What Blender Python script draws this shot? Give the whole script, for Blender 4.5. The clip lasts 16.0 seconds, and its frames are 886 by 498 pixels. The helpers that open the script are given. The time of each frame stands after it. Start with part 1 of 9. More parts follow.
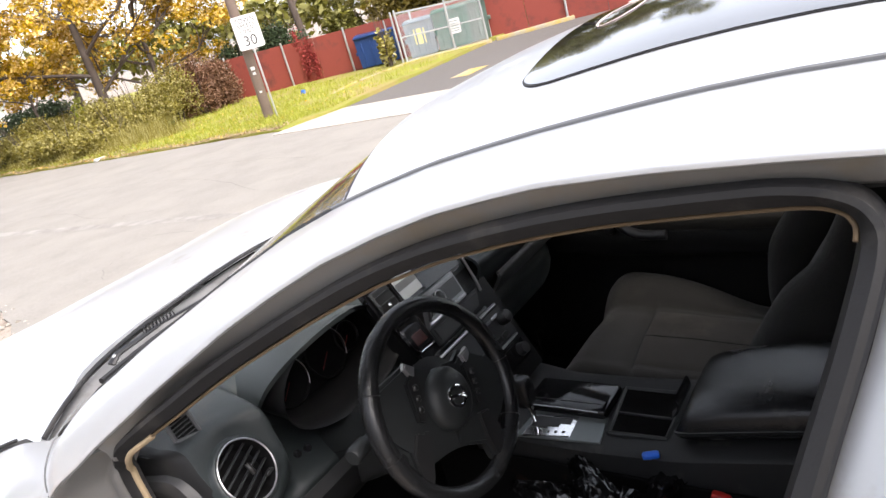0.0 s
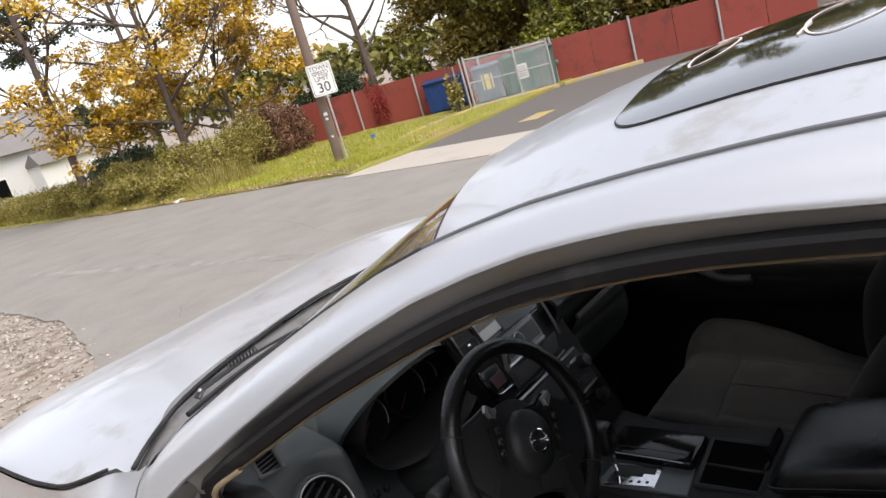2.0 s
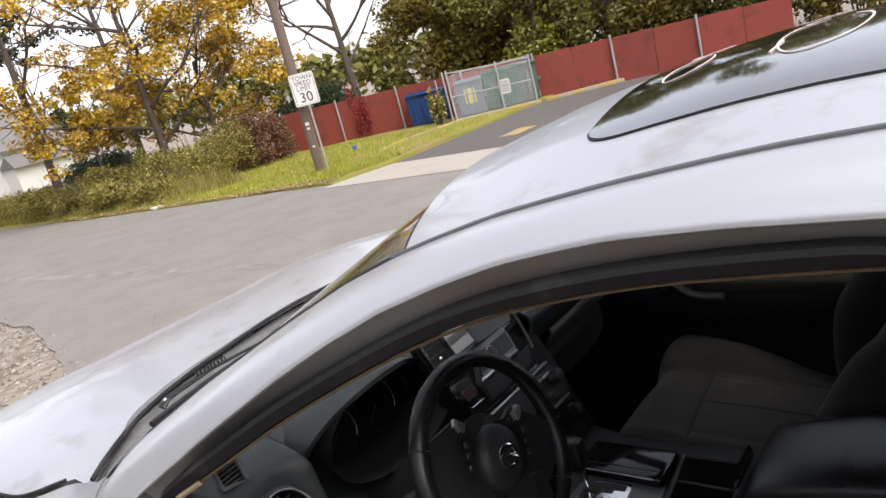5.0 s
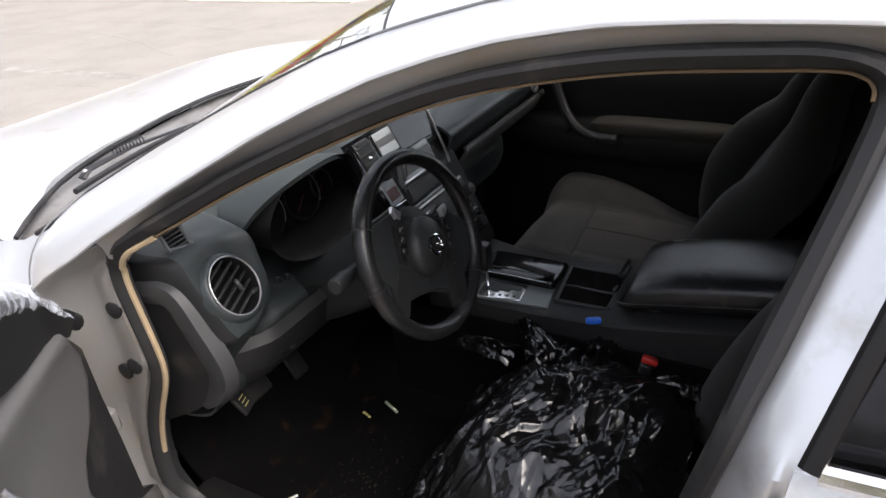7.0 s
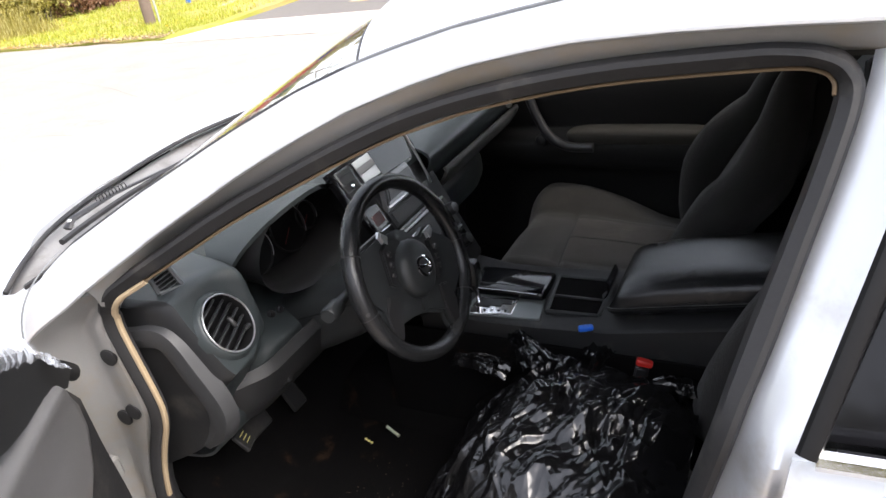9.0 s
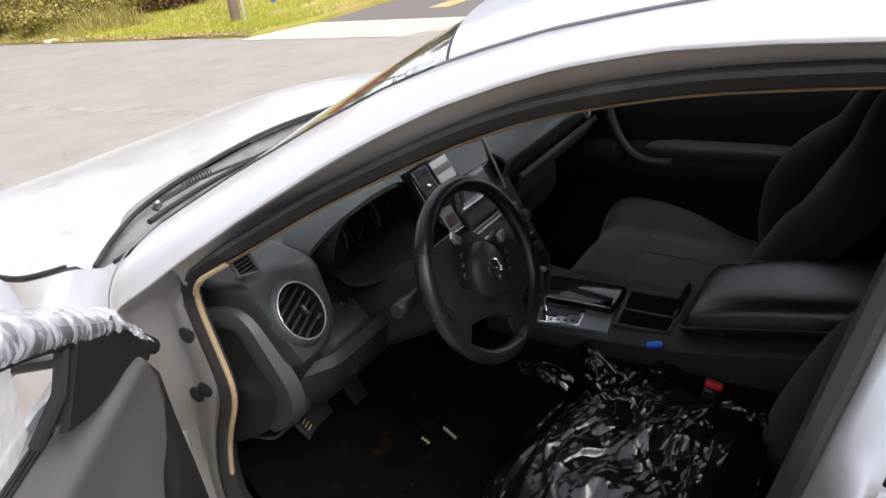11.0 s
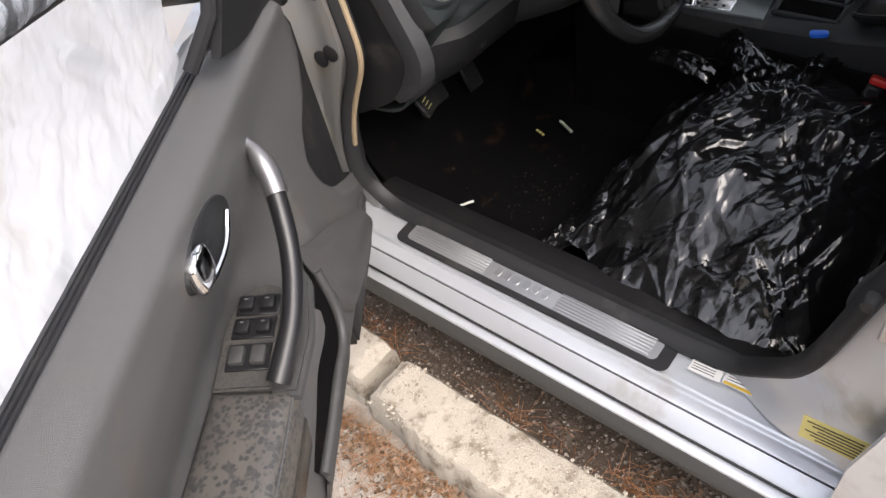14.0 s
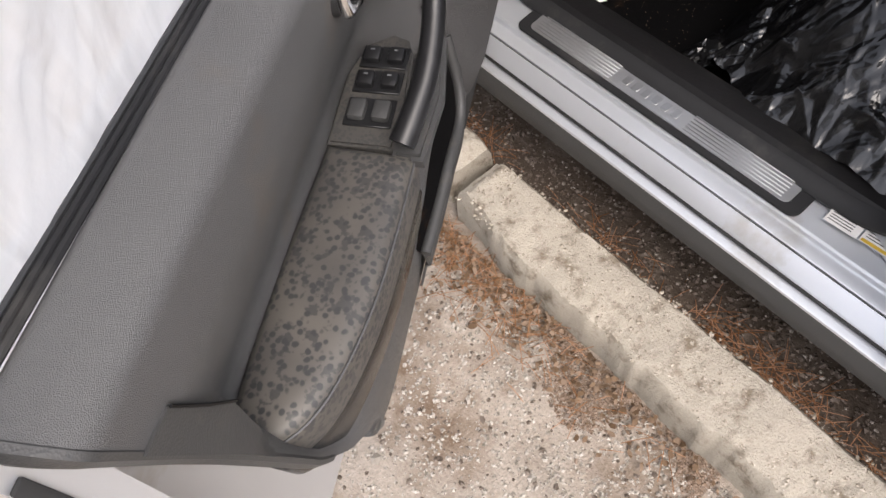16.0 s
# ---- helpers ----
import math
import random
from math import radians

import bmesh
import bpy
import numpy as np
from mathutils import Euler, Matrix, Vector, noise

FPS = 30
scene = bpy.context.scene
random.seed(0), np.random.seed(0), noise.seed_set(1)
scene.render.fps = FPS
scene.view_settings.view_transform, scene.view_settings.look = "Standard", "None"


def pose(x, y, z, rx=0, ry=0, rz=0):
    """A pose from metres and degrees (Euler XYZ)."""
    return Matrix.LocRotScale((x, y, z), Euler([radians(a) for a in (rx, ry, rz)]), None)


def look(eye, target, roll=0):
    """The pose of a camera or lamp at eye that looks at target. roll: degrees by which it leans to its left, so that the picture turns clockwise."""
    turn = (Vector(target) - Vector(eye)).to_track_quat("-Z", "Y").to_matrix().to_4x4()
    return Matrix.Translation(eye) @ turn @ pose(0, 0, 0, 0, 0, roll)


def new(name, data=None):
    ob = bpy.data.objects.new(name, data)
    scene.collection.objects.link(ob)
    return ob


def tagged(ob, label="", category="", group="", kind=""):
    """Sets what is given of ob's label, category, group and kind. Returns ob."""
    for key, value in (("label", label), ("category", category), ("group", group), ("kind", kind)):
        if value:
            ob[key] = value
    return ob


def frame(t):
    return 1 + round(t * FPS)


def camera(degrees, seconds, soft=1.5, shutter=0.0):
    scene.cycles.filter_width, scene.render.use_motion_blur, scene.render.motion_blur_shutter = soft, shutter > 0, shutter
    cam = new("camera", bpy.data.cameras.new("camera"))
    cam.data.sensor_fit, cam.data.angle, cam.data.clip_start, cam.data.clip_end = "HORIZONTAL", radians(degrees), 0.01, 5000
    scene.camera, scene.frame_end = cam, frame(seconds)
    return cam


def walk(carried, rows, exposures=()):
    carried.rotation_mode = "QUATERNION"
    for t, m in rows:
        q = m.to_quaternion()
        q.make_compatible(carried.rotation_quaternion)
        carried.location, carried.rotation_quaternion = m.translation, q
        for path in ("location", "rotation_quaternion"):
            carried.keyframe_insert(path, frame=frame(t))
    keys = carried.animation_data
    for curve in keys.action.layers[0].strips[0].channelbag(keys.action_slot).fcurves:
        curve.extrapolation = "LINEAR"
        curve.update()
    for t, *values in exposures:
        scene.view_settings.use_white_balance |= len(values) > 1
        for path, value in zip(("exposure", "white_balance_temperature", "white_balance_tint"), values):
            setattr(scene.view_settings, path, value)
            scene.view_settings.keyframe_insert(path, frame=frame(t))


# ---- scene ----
cam = camera(63.0, 16.0)
PATH = [
    (0, (-1.226, -1.086, 1.595), (0.244, 0.092, 0.922), -16.1),
    (0.5, (-1.233, -1.081, 1.597), (0.238, 0.145, 1.021), -16.6),
    (1, (-1.245, -1.064, 1.582), (0.166, 0.207, 0.954), -16.1),
    (1.5, (-1.242, -1.062, 1.594), (0.18, 0.228, 1.033), -17.0),
    (2, (-1.248, -1.06, 1.601), (0.169, 0.254, 1.084), -16.6),
    (2.5, (-1.248, -1.06, 1.595), (0.172, 0.256, 1.095), -16.7),
    (3, (-1.252, -1.065, 1.592), (0.172, 0.245, 1.086), -16.4),
    (3.2, (-1.255, -1.068, 1.596), (0.164, 0.252, 1.101), -16.6),
    (5.3, (-1.23, -1.059, 1.588), (0.235, 0.205, 1.081), -14.8),
    (5.5, (-1.23, -1.057, 1.579), (0.214, 0.21, 1.023), -14.2),
    (6, (-1.239, -1.054, 1.558), (0.156, 0.205, 0.874), -10.8),
    (6.2, (-1.277, -1.053, 1.569), (0.132, 0.147, 0.820), -10.7),
    (6.5, (-1.318, -1.035, 1.569), (0.109, 0.067, 0.703), -8.9),
    (6.7, (-1.359, -1.014, 1.573), (0.099, -0.011, 0.645), -7.8),
    (7, (-1.426, -0.99, 1.559), (0.082, -0.072, 0.619), -5.5),
    (7.5, (-1.459, -0.988, 1.549), (-0.001, -0.018, 0.583), -7.0),
    (8, (-1.452, -0.982, 1.53), (-0.052, -0.015, 0.48), -8.9),
    (8.5, (-1.438, -0.992, 1.543), (0.032, -0.066, 0.553), -9.3),
    (9, (-1.439, -0.995, 1.568), (0.111, -0.103, 0.671), -9.5),
    (9.5, (-1.441, -0.993, 1.568), (0.117, -0.079, 0.71), -9.6),
    (10, (-1.446, -0.981, 1.566), (0.068, -0.005, 0.697), -8.8),
    (10.2, (-1.454, -0.982, 1.562), (0.048, 0.035, 0.72), -7.8),
    (12.3, (-1.461, -0.966, 1.566), (-0.013, 0.101, 0.692), -8.7),
    (12.5, (-1.462, -0.965, 1.56), (-0.015, 0.091, 0.671), -8.8),
    (13, (-1.468, -0.97, 1.553), (-0.068, 0.115, 0.625), -9.4),
    (13.2, (-1.476, -0.965, 1.548), (-0.130, 0.122, 0.554), -9.2),
    (13.3, (-1.489, -0.962, 1.532), (-0.183, 0.139, 0.501), -9.7),
    (13.5, (-1.496, -0.95, 1.517), (-0.291, 0.179, 0.389), -10.2),
    (13.7, (-1.522, -0.930, 1.503), (-0.410, 0.234, 0.334), -11.7),
    (14, (-1.516, -0.89, 1.466), (-0.568, 0.135, 0.033), -11.5),
    (14.5, (-1.533, -0.85, 1.436), (-0.725, 0.155, -0.093), -11.8),
    (15, (-1.55, -0.831, 1.412), (-0.869, 0.156, -0.189), -12.5),
    (15.5, (-1.565, -0.826, 1.4), (-0.967, 0.151, -0.239), -12.8),
    (16, (-1.571, -0.803, 1.369), (-1.033, 0.089, -0.339), -11.0),
]
EXPOSURES = [(0, 1.9, 6700, 14), (0.6, 1.16, 6700, 14), (5.5, 1.06, 6700, 14), (5.9, 1.18, 6700, 14), (6.3, 1.24, 6700, 14), (7, 1.85, 6700, 14), (8.5, 2.3, 6650, 13), (9, 2.32, 6600, 13), (9.6, 1.9, 6650, 13), (10, 1.70, 6700, 14), (12.5, 1.62, 6700, 14), (13.3, 1.88, 6700, 14), (14, 1.95, 6700, 14), (14.6, 1.8, 6700, 14), (16, 1.55, 6700, 14)]
walk(cam, [(t, look(eye, target, roll)) for t, eye, target, roll in PATH], EXPOSURES)

# ---- world and light ----
SUN_EL, SUN_AZ = radians(54), radians(192)
world = bpy.data.worlds.new("sky")
scene.world = world
world.use_nodes = True
wn = world.node_tree
sky = wn.nodes.new("ShaderNodeTexSky")
sky.sky_type, sky.sun_disc = "NISHITA", False
sky.sun_elevation, sky.sun_rotation = SUN_EL, SUN_AZ
sky.air_density, sky.dust_density, sky.ozone_density = 1.0, 2.0, 1.0
hazy = wn.nodes.new("ShaderNodeHueSaturation")
hazy.inputs["Saturation"].default_value = 0.35
wn.links.new(sky.outputs[0], hazy.inputs["Color"])
wn.links.new(hazy.outputs[0], wn.nodes["Background"].inputs[0])
wn.nodes["Background"].inputs[1].default_value = 0.15
sun = new("sun", bpy.data.lights.new("sun", "SUN"))
sun.data.energy, sun.data.angle, sun.data.color = 1.1, radians(45), (1.0, 0.95, 0.88)
sun.matrix_world = look((0, 0, 0), (-math.sin(SUN_AZ) * math.cos(SUN_EL), -math.cos(SUN_AZ) * math.cos(SUN_EL), -math.sin(SUN_EL)))


# ---- materials ----
def mat(name, base, rough=0.6, metal=0.0, vary=0.25, scale=6.0, fine=60.0, bump=0.15, bump_scale=None, coat=0.0,
        dirt=None, dirt_amount=0.0, dirt_scale=3.0, spec=0.5, transmission=0.0, ior=1.45, alpha=1.0, sheen=0.0, per_piece=0.0, per_island=0.0):
    """A surface with colour variation at two scales, roughness variation, bump and, where asked, dirt."""
    m = bpy.data.materials.new(name)
    m.use_nodes = True
    t = m.node_tree
    b = t.nodes["Principled BSDF"]
    co = t.nodes.new("ShaderNodeTexCoord")

    def noise_tex(s, detail=4.0, rough_=0.55):
        n = t.nodes.new("ShaderNodeTexNoise")
        n.inputs["Scale"].default_value, n.inputs["Detail"].default_value, n.inputs["Roughness"].default_value = s, detail, rough_
        t.links.new(co.outputs["Object"], n.inputs["Vector"])
        return n
    big, small = noise_tex(scale), noise_tex(fine)
    ramp = t.nodes.new("ShaderNodeMix")
    ramp.data_type = "RGBA"
    lo = [c * (1 - vary) for c in base]
    hi = [min(1, c * (1 + vary)) for c in base]
    ramp.inputs[6].default_value, ramp.inputs[7].default_value = (*lo, 1), (*hi, 1)
    add = t.nodes.new("ShaderNodeMath")
    add.operation = "MULTIPLY_ADD"
    t.links.new(small.outputs[0], add.inputs[0])
    add.inputs[1].default_value = 0.5
    half = t.nodes.new("ShaderNodeMath")
    half.operation = "MULTIPLY"
    half.inputs[1].default_value = 0.5
    t.links.new(big.outputs[0], half.inputs[0])
    t.links.new(half.outputs[0], add.inputs[2])
    t.links.new(add.outputs[0], ramp.inputs[0])
    colour = ramp.outputs[2]
    if per_piece:
        info = t.nodes.new("ShaderNodeObjectInfo")
        hsv = t.nodes.new("ShaderNodeHueSaturation")
        mr = t.nodes.new("ShaderNodeMapRange")
        mr.inputs[3].default_value, mr.inputs[4].default_value = 1 - per_piece, 1 + per_piece
        t.links.new(info.outputs["Random"], mr.inputs[0])
        t.links.new(mr.outputs[0], hsv.inputs["Value"])
        t.links.new(colour, hsv.inputs["Color"])
        colour = hsv.outputs[0]
    if per_island:
        geo = t.nodes.new("ShaderNodeNewGeometry")
        hsv = t.nodes.new("ShaderNodeHueSaturation")
        mr = t.nodes.new("ShaderNodeMapRange")
        mr.inputs[3].default_value, mr.inputs[4].default_value = 1 - per_island, 1 + per_island
        t.links.new(geo.outputs["Random Per Island"], mr.inputs[0])
        t.links.new(mr.outputs[0], hsv.inputs["Value"])
        ms = t.nodes.new("ShaderNodeMapRange")
        ms.inputs[3].default_value, ms.inputs[4].default_value = 1.15, 0.75
        t.links.new(geo.outputs["Random Per Island"], ms.inputs[0])
        t.links.new(ms.outputs[0], hsv.inputs["Saturation"])
        t.links.new(colour, hsv.inputs["Color"])
        colour = hsv.outputs[0]
    if dirt:
        dn = noise_tex(dirt_scale, 6.0, 0.65)
        dr = t.nodes.new("ShaderNodeMapRange")
        dr.inputs[1].default_value, dr.inputs[2].default_value = 0.62 - dirt_amount * 0.4, 0.72 - dirt_amount * 0.2
        t.links.new(dn.outputs[0], dr.inputs[0])
        dm = t.nodes.new("ShaderNodeMix")
        dm.data_type = "RGBA"
        t.links.new(dr.outputs[0], dm.inputs[0])
        t.links.new(colour, dm.inputs[6])
        dm.inputs[7].default_value = (*dirt, 1)
        colour = dm.outputs[2]
    t.links.new(colour, b.inputs["Base Color"])
    rr = t.nodes.new("ShaderNodeMapRange")
    rr.inputs[3].default_value, rr.inputs[4].default_value = max(0.02, rough - 0.12 * (rough > 0.15)), min(1, rough + 0.12 * (rough > 0.15))
    t.links.new(big.outputs[0], rr.inputs[0])
    t.links.new(rr.outputs[0], b.inputs["Roughness"])
    b.inputs["Metallic"].default_value = metal
    b.inputs["Specular IOR Level"].default_value = spec
    b.inputs["Coat Weight"].default_value = coat
    b.inputs["Coat Roughness"].default_value = 0.06
    b.inputs["Transmission Weight"].default_value = transmission
    b.inputs["IOR"].default_value = ior
    b.inputs["Alpha"].default_value = alpha
    b.inputs["Sheen Weight"].default_value = sheen
    if bump:
        bn = small if bump_scale is None else noise_tex(bump_scale, 5.0)
        bp = t.nodes.new("ShaderNodeBump")
        bp.inputs["Strength"].default_value, bp.inputs["Distance"].default_value = bump, 0.004
        t.links.new(bn.outputs[0], bp.inputs["Height"])
        t.links.new(bp.outputs[0], b.inputs["Normal"])
    return m


def grain(m, scale=420.0, strength=0.25, distance=0.0012, feature="F1"):
    """Pebbled leather-like grain on a material."""
    t = m.node_tree
    b = t.nodes["Principled BSDF"]
    v = t.nodes.new("ShaderNodeTexVoronoi")
    v.inputs["Scale"].default_value = scale
    co = t.nodes.new("ShaderNodeTexCoord")
    t.links.new(co.outputs["Object"], v.inputs["Vector"])
    bp = t.nodes.new("ShaderNodeBump")
    bp.inputs["Strength"].default_value, bp.inputs["Distance"].default_value = strength, distance
    t.links.new(v.outputs["Distance"], bp.inputs["Height"])
    if b.inputs["Normal"].links:
        t.links.new(b.inputs["Normal"].links[0].from_socket, bp.inputs["Normal"])
    t.links.new(bp.outputs[0], b.inputs["Normal"])
    return m


SILVER = mat("silver_paint", (0.63, 0.65, 0.68), 0.40, 0.62, 0.03, 1.2, 900, 0.02, coat=0.5, dirt=(0.50, 0.49, 0.47), dirt_amount=0.12, dirt_scale=5)
# body silver in a darker copy: the jamb's shade is in the colour, plus dirt
JAMB = mat("shaded_silver_paint", (0.285, 0.283, 0.278), 0.45, 0.5, 0.06, 4, 300, 0.04, coat=0.2, dirt=(0.30, 0.27, 0.23), dirt_amount=0.3, dirt_scale=7)
RUBBER = mat("rubber", (0.012, 0.012, 0.013), 0.58, 0, 0.3, 8, 160, 0.1, dirt=(0.035, 0.033, 0.031), dirt_amount=0.15, dirt_scale=9)
TAN = mat("tan_welt", (0.34, 0.26, 0.165), 0.85, 0, 0.2, 20, 220, 0.3)
TRIM = grain(mat("dark_trim", (0.015, 0.0155, 0.0165), 0.5, 0, 0.2, 6, 260, 0.05, dirt=(0.05, 0.047, 0.043), dirt_amount=0.05, dirt_scale=6, spec=0.35), 520, 0.2)
# trim in a darker copy; the dim passenger side is put into its colour
LINING = grain(mat("shaded_door_lining", (0.0085, 0.0088, 0.0095), 0.6, 0, 0.2, 6, 260, 0.05, spec=0.25), 520, 0.2)
DASH = grain(mat("dash_vinyl", (0.024, 0.030, 0.032), 0.46, 0, 0.15, 4, 260, 0.05, dirt=(0.040, 0.045, 0.047), dirt_amount=0.16, dirt_scale=5), 520, 0.2)
DOORTRIM = grain(mat("door_vinyl", (0.086, 0.085, 0.085), 0.42, 0, 0.22, 4, 200, 0.05, dirt=(0.105, 0.09, 0.076), dirt_amount=0.18, dirt_scale=5), 1500, 0.5, 0.0010)
DOORHARD = grain(mat("door_hard_plastic", (0.046, 0.046, 0.046), 0.48, 0, 0.15, 5, 200, 0.05, dirt=(0.09, 0.08, 0.07), dirt_amount=0.12, dirt_scale=6), 600, 0.2)
LEATHER = grain(mat("black_leather", (0.013, 0.0135, 0.0145), 0.25, 0, 0.25, 6, 160, 0.08, dirt=(0.03, 0.029, 0.027), dirt_amount=0.10, dirt_scale=8), 420, 0.3)
# darker copy of the seat cloth, with the cabin's shade put into the colour
FABRICDARK = mat("shaded_seat_fabric", (0.0095, 0.0092, 0.009), 0.95, 0, 0.25, 7, 420, 0.6, sheen=0.1, dirt=(0.026, 0.024, 0.022), dirt_amount=0.1, dirt_scale=6)
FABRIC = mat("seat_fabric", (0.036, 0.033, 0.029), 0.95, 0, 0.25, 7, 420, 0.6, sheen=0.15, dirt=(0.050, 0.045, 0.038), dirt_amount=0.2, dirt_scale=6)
INSERT = mat("seat_insert_fabric", (0.042, 0.036, 0.030), 0.95, 0, 0.45, 7, 420, 0.6, sheen=0.15, dirt=(0.085, 0.074, 0.058), dirt_amount=0.2, dirt_scale=9)
SHROUD = grain(mat("column_plastic", (0.017, 0.019, 0.020), 0.5, 0, 0.2, 6, 260, 0.05), 520, 0.2)
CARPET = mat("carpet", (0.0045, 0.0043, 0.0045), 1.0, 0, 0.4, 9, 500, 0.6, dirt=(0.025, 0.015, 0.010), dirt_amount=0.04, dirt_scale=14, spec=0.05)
BLACK = mat("black_plastic", (0.012, 0.012, 0.013), 0.38, 0, 0.2, 9, 200, 0.05)
PIANO = mat("gloss_black", (0.006, 0.006, 0.007), 0.10, 0, 0.2, 9, 200, 0.0)
GREYPL = mat("grey_plastic", (0.13, 0.135, 0.14), 0.45, 0, 0.12, 9, 200, 0.05)
GREYPL2 = mat("dull_grey_plastic", (0.055, 0.058, 0.060), 0.5, 0, 0.12, 9, 200, 0.05)
CHROME = mat("chrome", (0.78, 0.78, 0.79), 0.10, 1.0, 0.05, 12, 200, 0.02)
SATIN = mat("satin_metal", (0.50, 0.50, 0.51), 0.32, 0.9, 0.1, 14, 400, 0.05)
CAPMETAL = mat("dark_satin_metal", (0.20, 0.20, 0.205), 0.35, 0.8, 0.1, 14, 400, 0.05)
TUBEGREEN = mat("pale_green_plastic", (0.42, 0.48, 0.36), 0.5, 0, 0.2, 30, 200, 0.05)
PLATEGREY = mat("dull_console_plate", (0.15, 0.165, 0.165), 0.40, 0.5, 0.2, 9, 300, 0.05)
ALU = mat("brushed_plate", (0.55, 0.55, 0.56), 0.38, 0.85, 0.12, 9, 500, 0.06)
HEADLINER = mat("headliner", (0.05, 0.05, 0.05), 0.95, 0, 0.2, 8, 300, 0.2)
GLASS = mat("glass", (0.93, 0.96, 0.95), 0.03, 0, 0.0, 3, 30, 0, transmission=1.0, ior=1.46)
TINT = mat("tinted_glass", (0.006, 0.006, 0.007), 0.08, 0, 0.1, 3, 30, 0, spec=0.25)
SMOKE = mat("sunroof_glass", (0.02, 0.022, 0.024), 0.07, 0, 0.1, 3, 30, 0, coat=1.0, spec=0.9)
# pale base colour stands for the sky mirrored in a dark glossy screen
SCREENGLARE = mat("display_glass", (0.38, 0.40, 0.41), 0.18, 0, 0.1, 3, 30, 0, spec=0.9)
RED = mat("red_plastic", (0.45, 0.02, 0.015), 0.4, 0, 0.15, 20, 200, 0.05)
BLUE = mat("blue_plastic", (0.01, 0.12, 0.62), 0.35, 0, 0.15, 20, 200, 0.05)
WHITE = mat("white_paper", (0.72, 0.71, 0.68), 0.8, 0, 0.1, 30, 200, 0.1)
YELLOWP = mat("yellow_label", (0.66, 0.58, 0.22), 0.7, 0, 0.1, 30, 200, 0.1)
AMBER = mat("amber_label", (0.55, 0.36, 0.04), 0.7, 0, 0.1, 30, 200, 0.1)
MATTE = mat("matt_black", (0.006, 0.006, 0.0065), 0.45, 0, 0.2, 9, 200, 0.0, spec=0.2)
GREYDARK = mat("dark_satin_plastic", (0.018, 0.018, 0.019), 0.32, 0, 0.15, 9, 200, 0.03)
SILLTRIM = mat("scuffed_black_trim", (0.011, 0.0105, 0.011), 0.42, 0, 0.3, 12, 200, 0.1, dirt=(0.022, 0.021, 0.020), dirt_amount=0.1, dirt_scale=14, spec=0.3)
COWLGREY = mat("weathered_cowl_plastic", (0.17, 0.17, 0.172), 0.6, 0, 0.25, 7, 200, 0.1, dirt=(0.10, 0.095, 0.09), dirt_amount=0.3, dirt_scale=9)
LIPDARK = grain(mat("dark_grey_vinyl", (0.033, 0.034, 0.036), 0.5, 0, 0.15, 5, 260, 0.05), 520, 0.2)
LIPGREY = grain(mat("grey_vinyl", (0.060, 0.061, 0.062), 0.55, 0, 0.15, 5, 260, 0.05), 520, 0.2)
TANDARK = mat("darker_tan_welt", (0.13, 0.09, 0.052), 0.85, 0, 0.2, 20, 220, 0.3)
DUSTYPAD = mat("dusty_door_pad", (0.026, 0.024, 0.020), 0.8, 0, 0.3, 9, 200, 0.1)
SEAM = mat("dark_seam", (0.022, 0.022, 0.022), 0.6, 0, 0.2, 20, 200, 0.05)
DIMRED = mat("needle_red", (0.16, 0.012, 0.01), 0.5)
INK = mat("ink", (0.03, 0.03, 0.03), 0.8, 0, 0.1, 30, 200, 0)
TYRE = mat("tyre_rubber", (0.02, 0.02, 0.02), 0.85, 0, 0.3, 14, 120, 0.3)
CHALK = mat("paint_marker", (0.75, 0.62, 0.58), 0.8, 0, 0.2, 30, 200, 0.2)
BAG = mat("bin_liner", (0.005, 0.005, 0.0055), 0.16, 0, 0.3, 7, 60, 0.06, bump_scale=60, spec=0.8)


def creased(m, layers):
    """Sharp crease lines over a material: stretched cells whose borders stand up."""
    t = m.node_tree
    b = t.nodes["Principled BSDF"]
    co = t.nodes.new("ShaderNodeTexCoord")
    for turn, size, strength in layers:
        mp = t.nodes.new("ShaderNodeMapping")
        mp.inputs["Rotation"].default_value, mp.inputs["Scale"].default_value = (0, 0, radians(turn)), size
        wob = t.nodes.new("ShaderNodeTexNoise")
        wob.inputs["Scale"].default_value = 9.0
        shift = t.nodes.new("ShaderNodeMix")
        shift.data_type = "VECTOR"
        shift.inputs[0].default_value = 0.06
        v = t.nodes.new("ShaderNodeTexVoronoi")
        v.feature = "DISTANCE_TO_EDGE"
        v.inputs["Scale"].default_value = 1.0
        mr = t.nodes.new("ShaderNodeMapRange")
        mr.inputs[1].default_value, mr.inputs[2].default_value, mr.inputs[3].default_value, mr.inputs[4].default_value = 0.0, 0.30, 1.0, 0.0
        bp = t.nodes.new("ShaderNodeBump")
        bp.inputs["Strength"].default_value, bp.inputs["Distance"].default_value = strength, 0.006
        t.links.new(co.outputs["Object"], wob.inputs["Vector"])
        t.links.new(co.outputs["Object"], shift.inputs[4])
        t.links.new(wob.outputs["Color"], shift.inputs[5])
        t.links.new(shift.outputs[1], mp.inputs["Vector"])
        t.links.new(mp.outputs[0], v.inputs["Vector"])
        t.links.new(v.outputs["Distance"], mr.inputs[0])
        t.links.new(mr.outputs[0], bp.inputs["Height"])
        if b.inputs["Normal"].links:
            t.links.new(b.inputs["Normal"].links[0].from_socket, bp.inputs["Normal"])
        t.links.new(bp.outputs[0], b.inputs["Normal"])
    return m


